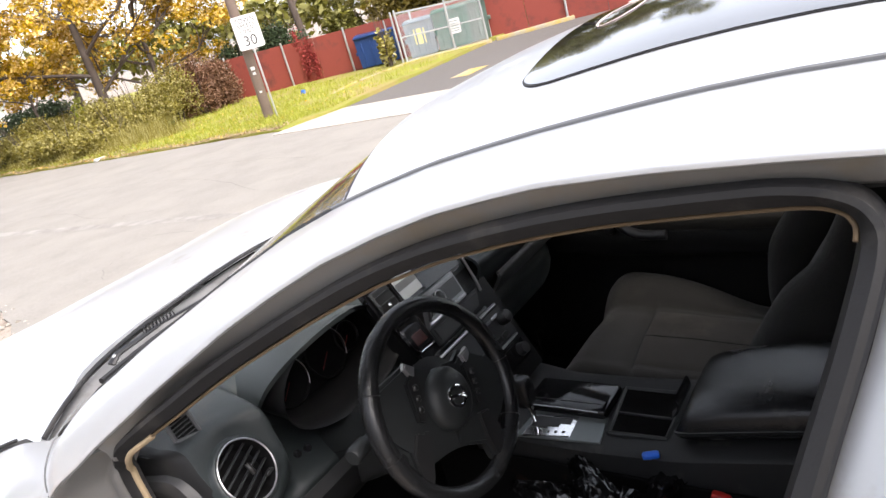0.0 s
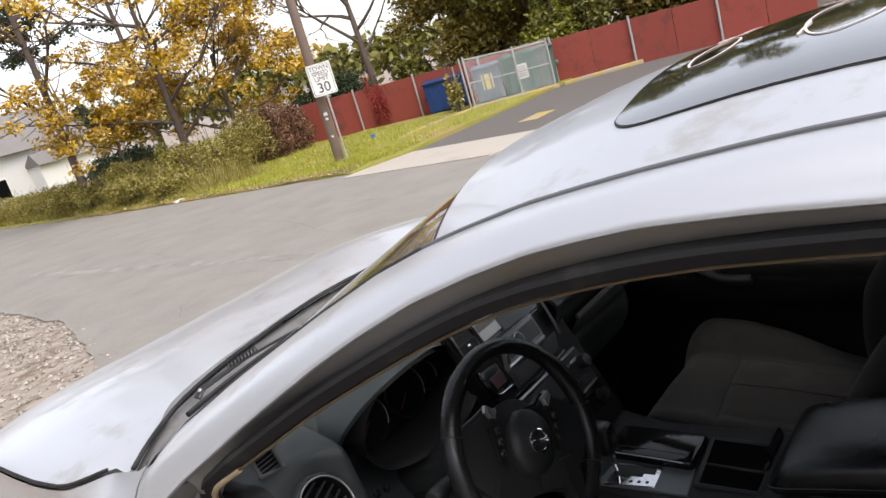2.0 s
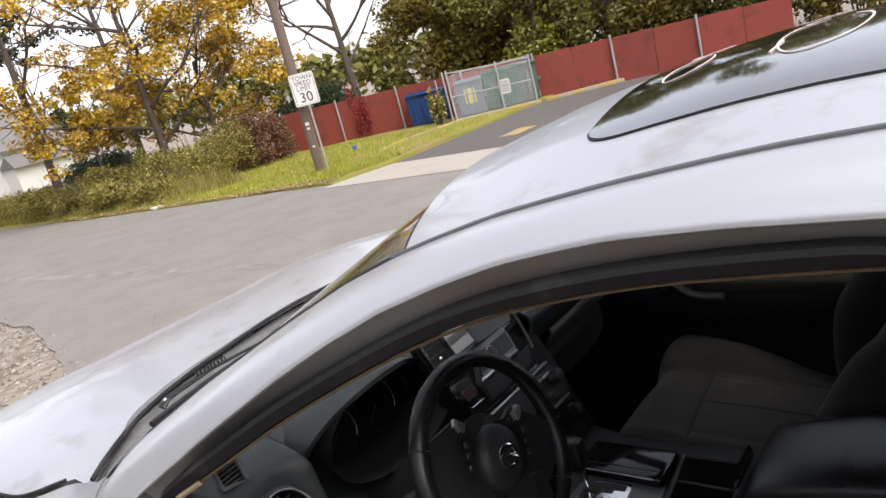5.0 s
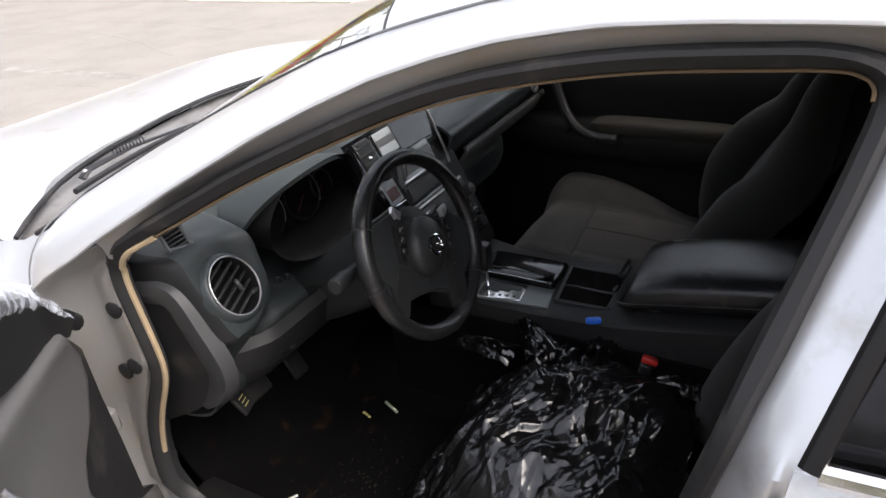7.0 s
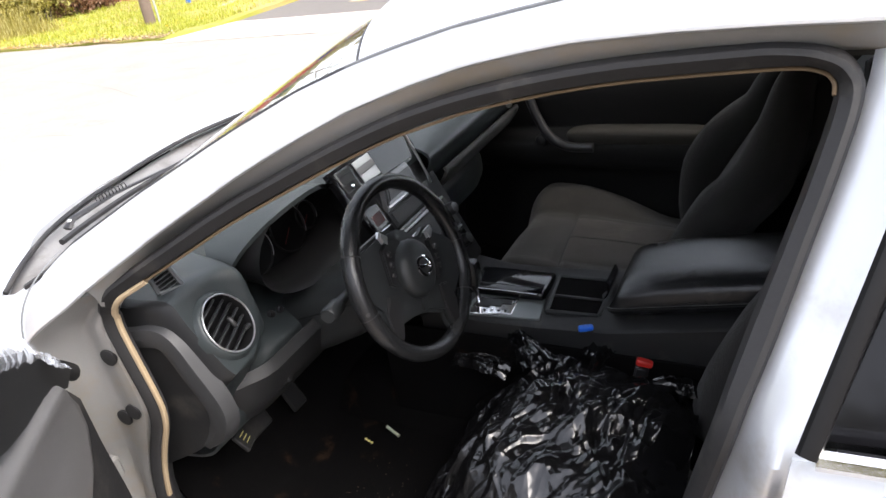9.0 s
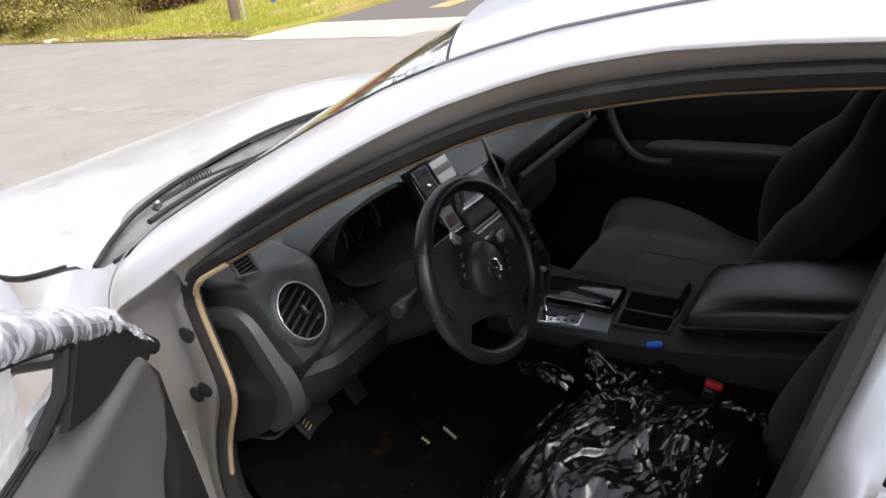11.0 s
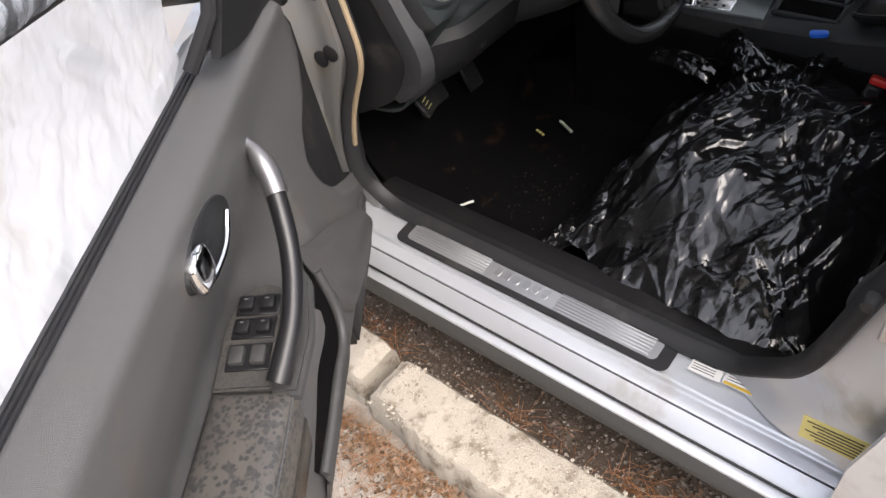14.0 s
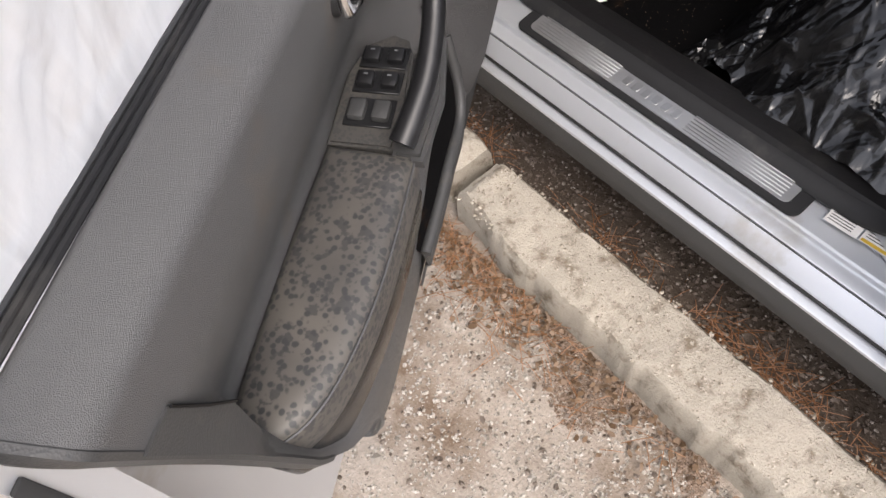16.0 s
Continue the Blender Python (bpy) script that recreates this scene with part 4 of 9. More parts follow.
    line = [(-hood_edge(y) - 0.001, y, hood_z(hood_edge(y), y) + 0.004) for y in axis((0.435, 0.52, 12), (0.52, 1.6, 24))]
    cp("panel_gap", MB().tube(line, 0.0042, 6), RUBBER, "dark gap between hood and wing")
    # nose
    rows = []
    for a in np.linspace(-1, 1, 31):
        y1 = 1.80 - 0.16 * abs(a) ** 2.2
        x = a * hood_edge(y1)
        z1 = hood_z(x, y1)
        row = [(x, y1 - 0.01, z1), (x, y1 + 0.02, z1 - 0.03)]
        for t in np.linspace(0.1, 1, 9):
            row.append((x * (1 + 0.18 * math.sin(t * 1.6) * abs(a)), y1 + 0.03 + 0.07 * math.sin(t * 2.4), z1 - 0.03 - t * (z1 - 0.22)))
        rows.append(row)
    cp("front_bumper", MB().grid(rows, flip=True), SILVER, "silver front bumper")
    cp("grille", MB().box((0, 1.885, 0.62), (0.80, 0.05, 0.14), 0.02), BLACK)
    for s in (-1, 1):
        cp("headlamp", MB().box((s * 0.66, 1.70, 0.69), (0.30, 0.20, 0.13), 0.04, seg=3), TINT)
        cp("tail_lamp", MB().box((s * 0.66, -2.90, 0.82), (0.34, 0.16, 0.16), 0.04, seg=3), RED)
    # rear body, one side whole, the driver's side behind the rear pillar only
    for s, y_start in ((1, 0.205), (-1, -1.006)):
        rows = []
        for y in axis((y_start, -2.95, 60)):
            arch = abs(y - AX_R) < ARCH
            zb = 0.335 + math.sqrt(max(0, ARCH ** 2 - (y - AX_R) ** 2)) if arch else 0.20
            zt = lerp(y, [0.2, -1.0, -2.0, -2.6, -2.95], [1.0, 1.015, 1.06, 1.03, 0.98])
            row = []
            for t in np.linspace(0, 1, 20):
                z = zt + (zb - zt) * t
                yy = y + (0.17 * min(0.5, max(0, 1.05 - z)) * (1 - smooth(-y, 1.0, 1.25)) if s < 0 else 0)
                row.append((s * body_x(yy, z), yy, z))
            rows.append(row)
        cp("body_side", MB().sheet(rows, 0.012 * s), SILVER, "silver rear door and quarter panel")
        # side glass
        rows = []
        for y in np.linspace(y_start if s > 0 else -1.03, -2.35, 26):
            r = ridge(y)
            zt = lerp(y, [0.2, -1.0, -2.0, -2.6], [1.0, 1.015, 1.06, 1.05])
            top = max(zt + 0.004, r.z - 0.03)
            rows.append([(s * (body_x(y, zt) - 0.03 + (abs(r.x) + 0.002 - body_x(y, zt) + 0.03) * t), y - (0.33 * (top - zt) * t * (1 - smooth(-y, 1.03, 1.6)) if s < 0 else 0), zt + (top - zt) * t) for t in np.linspace(0, 1, 6)])
        if s > 0:
            cut = 14
            clear = cp("side_window", MB().sheet(rows[:cut], 0.005 * s), GLASS, "clear passenger door window")
            clear.visible_shadow = False
            rows = rows[cut - 1:]
        cp("side_window", MB().sheet(rows, 0.005 * s), TINT, "dark tinted side window")
        pts = [(s * (body_x(y, 1.0) + 0.006), y, lerp(y, [0.2, -1.0, -2.0, -2.4], [1.018, 1.034, 1.076, 1.07])) for y in np.linspace(y_start - (0.014 if s < 0 else 0), -2.35, 24)]
        cp("belt_moulding", MB().tube(pts, 0.0115, 8, flat=1.0, up=(0, 0, 1)), CHROME, "chrome belt moulding below the window")
        pts = [Vector((s * 0.858, -1.012, 1.040)), Vector((s * 0.764, -1.062, 1.20)), Vector((s * 0.650, -1.120, 1.385))]
        if s < 0:
            cp("window_frame", MB().tube([pts[0] + (pts[1] - pts[0]) * t for t in np.linspace(0, 1, 5)] + [pts[2]], 0.011, 8, flat=0.8, up=(1, 0, 0)), MATTE, "black window frame of the rear door")
    # rear screen, boot and rear bumper
    rows = [[(x, -2.05 - 0.62 * v, 1.325 + 0.035 * (1 - (x / 0.55) ** 2) - 0.28 * v) for x in np.linspace(-0.52 - 0.05 * v, 0.52 + 0.05 * v, 13)] for v in np.linspace(0, 1, 8)]
    cp("rear_window", MB().sheet(rows, -0.005), TINT, "dark tinted rear window")
    rows = [[(x, -2.60 - 0.40 * v, 1.055 + 0.02 * (1 - (x / 0.75) ** 2) - 0.05 * v - 0.28 * smooth(v, 0.75, 1)) for x in np.linspace(-0.78 + 0.1 * v, 0.78 - 0.1 * v, 15)] for v in np.linspace(0, 1, 10)]
    cp("boot_lid", MB().sheet(rows, -0.012), SILVER, "silver boot lid")
    rows = [[(x, -2.93 - 0.10 * (1 - (x / 0.85) ** 4) - 0.03 * math.sin(math.pi * v), 0.98 - 0.78 * v) for x in np.linspace(-0.75, 0.75, 15)] for v in np.linspace(0, 1, 8)]
    cp("rear_bumper", MB().sheet(rows, 0.012), SILVER)
    # underbody closes the cabin from below
    cp("floor_pan", MB().box((0, -0.9, 0.225), (1.56, 3.0, 0.03), 0.01), BLACK)
    cp("bulkhead", MB().box((0, 0.42, 0.60), (1.52, 0.04, 0.72), 0.01), BLACK)
    cp("bulkhead", MB().box((0, -2.35, 0.62), (1.5, 0.04, 0.8), 0.01), BLACK)
    # wheels
    for s in (-1, 1):
        for y in (AX_F, AX_R):
            m = pose(s * 0.80, y, 0.335, 0, 90 * s, 0)
            tyre = MB().lathe([(0.225, 0.09), (0.25, 0.105), (0.31, 0.105), (0.33, 0.085), (0.335, 0.05), (0.335, -0.05), (0.33, -0.085), (0.31, -0.105), (0.25, -0.105), (0.225, -0.09)], 40)
            tyre.v = [tuple(m @ Vector(p)) for p in tyre.v]
            wheel = part("wheel", tyre, TYRE, car, "black road tyre on an alloy rim")
            k = MB().lathe([(0.228, 0.09), (0.222, 0.085), (0.21, 0.05), (0.20, -0.06), (0.0, -0.06)], 36, m)
            for j in range(6):
                a = j * math.pi / 3
                k.box((0.12, 0, 0.055), (0.20, 0.045, 0.03), 0.008, m @ Matrix.Rotation(a, 4, "Z"))
            k.lathe([(0.0, 0.085), (0.04, 0.08), (0.05, 0.05), (0.05, 0.0)], 20, m)
            part("rim", k, SATIN, wheel)
    return car, cp


car, car_part = build_car()


# ---- the car: door opening, sill and pillars ----
def build_opening(cp):
    loop = loop_points(5)
    n = len(loop)
    ctr = Vector((0, -0.45, 0.85))

    def offset(i, d, dx):
        a, b = loop[i - 1], loop[(i + 1) % n]
        t = Vector((0, b.y - a.y, b.z - a.z)).normalized()
        o = Vector((0, -t.z, t.y))
        if o.dot(loop[i] - ctr) < 0:
            o = -o
        return loop[i] + o * d + Vector((dx, 0, 0))
    # bulb seal: a rubber section all round
    sec = [(-0.011, 0.016), (-0.006, -0.002), (0.008, -0.012), (0.016, -0.010), (0.021, -0.002), (0.020, 0.012), (0.010, 0.022)]
    rows = [[offset(i, d * 0.85 + 0.004 * (d > 0) * smooth(loop[i].z, 1.02, 1.10) * smooth(loop[i].y, -1.0, -0.93), dx) for d, dx in sec] for i in range(n)]
    rows.append(rows[0])
    cp("door_seal", MB().grid(rows, wrap=True), RUBBER, "black rubber door seal round the opening")
    # tan welt inside the seal, from the sill up the hinge pillar and along the roof rail
    idx = [i for i in range(n) if not (loop[i].z < 0.545) and not (loop[i].y < -0.5 and loop[i].z < 1.30)]
    start = max(range(len(idx)), key=lambda q: idx[q] - idx[q - 1] if q else 0)
    idx = idx[start:] + idx[:start]
    pts = []
    for i in idx:
        front = loop[i].z < 1.06 and loop[i].y > -0.2
        pts.append(offset(i, -0.010, 0.004 if front else 0.006))
    low = [p for p in pts if p.z < 1.062 and p.y > -0.2]
    high = [p for p in pts if not (p.z < 1.05 and p.y > -0.2)]
    cp("door_welt", MB().tube(low, 0.0056, 8), TAN, "tan cloth welt inside the seal")
    # upper run of the same welt, thinner and in a darker tone
    cp("roof_welt", MB().tube(high, 0.0024, 8), TANDARK, "brown cloth welt along the roof rail")
    # hinge pillar face between the seal and the wing
    rows = []
    for z in np.linspace(0.36, 1.046, 36):
        ys_ = lerp(z, [0.36, 0.405, 0.455, 0.53, 0.62, 0.70, 0.775, 0.85, 0.92, 0.97, 1.06], [0.10, 0.135, 0.158, 0.156, 0.132, 0.100, 0.068, 0.072, 0.084, 0.088, 0.01]) - 0.004
        yf = lerp(z, [0.36, 0.9, 0.95, 0.98, 1.0, 1.03, 1.06], [0.235, 0.225, 0.210, 0.178, 0.150, 0.108, 0.066])
        x0 = loop_x(ys_, z) + 0.012
        row = []
        for t in np.linspace(0, 1, 12):
            y = ys_ + (yf - ys_) * t
            flat = x0 - 0.020 * smooth(t, 0.0, 0.12)
            x = flat + (-0.848 - flat) * smooth(y, min(ys_ + 0.058, yf - 0.05), yf) - 0.003 * math.sin(t * 9.0)
            x += 0.03 * smooth(z, 0.965, 1.05)
            row.append((x, ys_ + (yf - ys_) * t, z))
        rows.append(row)
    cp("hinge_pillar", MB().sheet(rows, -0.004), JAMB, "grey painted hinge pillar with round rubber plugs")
    for y, z in ((0.105, 0.902), (0.101, 0.778), (0.134, 0.757)):
        cp("plug", MB().lathe([(0.0, 0.0015), (0.0140, 0.0015), (0.0170, 0.0), (0.0170, -0.012)], 20, frame_of((-0.7825, y, z), (-0.08, 1, 0), (0, 0, 1)) @ pose(0, 0, 0, 180, 0, 0)), RUBBER, "black round grommet")
    # hinges and check strap
    for z in (0.68, 0.42):
        k = MB().box((-0.842, 0.165, z), (0.035, 0.075, 0.05), 0.006)
        k.tube([(-0.862, 0.135, z - 0.045), (-0.862, 0.135, z + 0.045)], 0.010, 10)
        k.lathe([(0, 0.008), (0.009, 0.008), (0.010, 0.0), (0.010, -0.004)], 6, frame_of((-0.845, 0.139, z + 0.015), (0, 1, 0), (0, 0, 1)) @ pose(0, 0, 0, 180, 0, 0))
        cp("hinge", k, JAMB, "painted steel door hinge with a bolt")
    # rear pillar of the opening
    rows = []
    for z in np.linspace(0.36, 1.372, 44):
        ys_ = lerp(z, [0.36, 0.38, 0.405, 0.465, 0.55, 0.66, 0.78, 0.893, 1.041, 1.174, 1.245, 1.33, 1.372], [-0.66, -0.71, -0.755, -0.803, -0.838, -0.865, -0.89, -0.918, -0.957, -1.0, -1.022, -1.04, -1.045]) - 0.002
        ye = lerp(z, [0.36, 0.6, 1.0, 1.04, 1.2, 1.372], [-1.02, -1.015, -1.020, -1.018, -1.064, -1.106])
        x0 = loop_x(ys_, z) + 0.012
        x1 = min(side_x(z) - 0.035, -0.60) if z > 1.0 else -0.845
        row = []
        for t in np.linspace(0, 1, 14):
            x = x0 + (x1 - x0) * (t ** 0.8) - 0.010 * math.sin(math.pi * t) * (z < 1.1) + 0.006 * math.sin(t * 11) * (z < 1.0)
            row.append((x, ys_ + (ye - ys_) * t, z))
        rows.append(row)
    cp("rear_pillar", MB().sheet(rows, 0.004), SILVER, "silver painted centre pillar between the doors")
    # striker, rubber bump stop
    k = MB().tube([(-0.83, -0.912, 0.735), (-0.865, -0.912, 0.735), (-0.865, -0.912, 0.700), (-0.83, -0.912, 0.700)], 0.006, 8)
    k.box((-0.832, -0.912, 0.717), (0.008, 0.05, 0.075), 0.003)
    cp("striker", k, SATIN, "steel door striker loop")
    cp("bump_stop", MB().lathe([(0, 0.012), (0.009, 0.010), (0.011, 0.0), (0.011, -0.01)], 16, frame_of((-0.822, -0.865, 0.725), (0, 1, 0), (0, 0, 1)) @ pose(0, 0, 0, 180, 0, 0)), RUBBER)
    # sill: painted step and rocker
    prof = [(-0.735, 0.330), (-0.740, 0.352), (-0.746, 0.357), (-0.800, 0.352), (-0.810, 0.351), (-0.8135, 0.348), (-0.815, 0.340), (-0.817, 0.338), (-0.820, 0.3375), (-0.842, 0.338), (-0.8440, 0.337), (-0.8442, 0.331), (-0.8470, 0.331), (-0.8472, 0.3345),
            (-0.850, 0.333), (-0.872, 0.315), (-0.8745, 0.3115), (-0.874, 0.309), (-0.867, 0.306), (-0.866, 0.296), (-0.874, 0.294), (-0.886, 0.293), (-0.8895, 0.2915), (-0.891, 0.288), (-0.8935, 0.262), (-0.893, 0.245), (-0.886, 0.222), (-0.86, 0.200), (-0.80, 0.19)]
    rows = [[(x + (0.02 * smooth(-z + 0.36, 0.0, 0.2) if y > 0.16 else 0), y, z) for x, z in prof] for y in np.linspace(0.235, -1.03, 48)]
    cp("sill", MB().sheet(rows, 0.004), SILVER, "silver rocker and door sill with grooves", angle=28)
    # dark tubes inside the grooves deepen their shade by colour
    for x, z, r in ((-0.8456, 0.3330, 0.0014), (-0.8700, 0.3010, 0.0046)):
        cp("sill_groove", MB().tube([(x, y, z) for y in np.linspace(0.15, -1.03, 24)], r, 6), SEAM, "dark groove in the sill")
    # thin sheet that makes the sill's outer face dark grey
    rows = [[(x, y, z) for x, z in ((-0.8915, 0.2880), (-0.8950, 0.262), (-0.8945, 0.244), (-0.8870, 0.220))] for y in np.linspace(0.15, -1.0, 30)]
    cp("stone_guard", MB().sheet(rows, 0.0012), LIPGREY, "dark grey textured guard on the sill's outer face")
    cp("body_side", MB().sheet([[(-0.90 + 0.03 * t, y, 0.20 - 0.05 * t) for t in np.linspace(0, 1, 3)] for y in np.linspace(-1.03, -1.56, 6)], 0.004), SILVER)
    # black kick trim inside the seal
    prof = [(-0.735, 0.345), (-0.732, 0.372), (-0.722, 0.380), (-0.690, 0.378), (-0.668, 0.368), (-0.655, 0.340), (-0.652, 0.26)]
    rows = [[(x, y + (0.0), z) for x, z in prof] for y in np.linspace(0.14, -0.78, 40)]
    cp("sill_trim", MB().sheet(rows, 0.004), SILLTRIM, "scuffed black plastic sill trim")
    # footwell side trim
    prof = [(0.10, 0.36), (0.155, 0.45), (0.15, 0.54), (0.12, 0.65), (0.30, 0.65), (0.40, 0.5), (0.40, 0.28), (0.12, 0.28)]
    k = MB().prism(prof, 0.02, frame_of((-0.742, 0, 0), (0, 1, 0), (0, 0, 1)), 0.005)
    cp("kick_panel", k, TRIM, "black kick panel in the footwell")
    # scuff plate
    def rounded(x0, x1, y0, y1, r, m=6):
        out = []
        for cx, cy, a in ((x1 - r, y1 - r, 0), (x0 + r, y1 - r, 90), (x0 + r, y0 + r, 180), (x1 - r, y0 + r, 270)):
            out += [(cx + r * math.cos(radians(a + 90 * i / m)), cy + r * math.sin(radians(a + 90 * i / m))) for i in range(m + 1)]
        return out
    tilt = pose(-0.776, -0.298, 0.3575, 0, -5, 0)
    base = cp("scuff_plate", MB().prism(rounded(-0.036, 0.034, -0.325, 0.318, 0.018), 0.004, tilt, 0.0015), RUBBER, "scuff plate with a black rubber border")
    k = MB().prism(rounded(-0.023, 0.024, -0.300, 0.292, 0.012), 0.002, tilt @ pose(0, 0, 0.0045), 0.0008)
    part("metal_insert", k, ALU, base, "brushed aluminium insert")
    for y0, y1 in ((-0.285, -0.085), (0.085, 0.28)):
        for j in range(6):
            k = MB().box((-0.017 + j * 0.007, (y0 + y1) / 2, 0.0075), (0.0030, abs(y1 - y0), 0.0022), 0.001, tilt)
            part("rib", k, ALU, base)
    for j in range(6):
        k = MB().box((0.0, -0.056 + j * 0.0225, 0.0072), (0.020, 0.014, 0.0015), 0.0007, tilt)
        part("raised_bar", k, SATIN, base)
    # labels on the pillar's foot
    lab = frame_of((-0.770, -0.650, 0.3660), (0.05, -1, 0.0), (1, 0.05, 0))
    k = MB().box((0.03, 0.0, 0.0), (0.055, 0.034, 0.0006), 0, lab)
    tag = cp("airbag_label", k, WHITE, "white paper label with yellow bars")
    part("label_bar", MB().box((0.028, 0.0135, 0.0008), (0.046, 0.007, 0.0006), 0, lab), AMBER, tag)
    for j in range(4):
        part("label_line", MB().box((0.026, 0.006 - 0.0055 * j, 0.0008), (0.040, 0.0014, 0.0004), 0, lab), INK, tag)
    k = MB().box((0.088, 0.002, 0.0), (0.055, 0.034, 0.0006), 0, lab)
    tag = cp("airbag_label", k, WHITE, "white paper label with yellow bars")
    part("label_bar", MB().box((0.088, -0.011, 0.0008), (0.050, 0.006, 0.0006), 0, lab), AMBER, tag)
    for j in range(4):
        part("label_line", MB().box((0.088, 0.014 - 0.0055 * j, 0.0008), (0.044, 0.0014, 0.0004), 0, lab), INK, tag)
    cp("label_stud", MB().lathe([(0, 0.003), (0.005, 0.0025), (0.006, 0)], 12, lab @ pose(-0.004, 0.015, 0)), SATIN)
    lab = frame_of((-0.860, -0.900, 0.485), (0, -1, 0.06), (0, 0.05, 1))
    tag = cp("certification_label", MB().box((0, 0, 0.004), (0.10, 0.055, 0.0008), 0, lab), YELLOWP, "yellowed certification sticker with small print")
    for j in range(6):
        part("label_line", MB().box((0.004 * (j % 3) - 0.006, 0.018 - 0.0075 * j, 0.005), (0.075 - 0.008 * (j % 3), 0.0022, 0.0004), 0, lab), INK, tag)


build_opening(car_part)


# ---- the car: cabin ----
def cushion(cx, cy, cz, sx, sy, sz, m=None, puff=0.5, nu=18, nv=14, e=0.42):
    """A padded block: a superellipsoid."""
    k = MB()
    rows = []
    sp = lambda w, p: math.copysign(abs(w) ** p, w)
    for i in range(nv + 1):
        a = -math.pi / 2 + math.pi * i / nv
        row = []
        for j in range(nu * 2):
            b = 2 * math.pi * j / (nu * 2)
            row.append((sx / 2 * sp(math.cos(a), e) * sp(math.cos(b), e), sy / 2 * sp(math.cos(a), e) * sp(math.sin(b), e), sz / 2 * sp(math.sin(a), puff)))
        rows.append(row)
    k.grid(rows, wrap=True, flip=True)
    mm = (m or Matrix()) @ Matrix.Translation((cx, cy, cz))
    k.v = [tuple(mm @ Vector(p)) for p in k.v]
    return k


def dash_profile(x):
    """The dashboard's section in (y, z) at a given x."""
    edge = smooth(x, 0.55, 0.74)
    c = smooth(-abs(x + 0.02), -0.24, -0.14)
    top = 0.985 - 0.03 * edge
    y_face = -0.055 + 0.07 * edge - 0.02 * c
    dip = 0.15 * smooth(-abs(x + 0.345), -0.215, -0.17)
    return [(0.50, 0.955), (0.34, 0.972), (0.18, top), (0.05 + y_face * 0.2 + dip * 0.9, top + 0.004), (y_face + 0.02 + dip, top - 0.012), (y_face - 0.004 + dip, top - 0.05), (y_face + dip * 1.0, top - 0.14),
            (y_face + 0.035, top - 0.20), (y_face + 0.02, top - 0.235), (y_face + 0.03, top - 0.30), (y_face + 0.09, top - 0.36), (0.20, 0.60), (0.36, 0.60)]


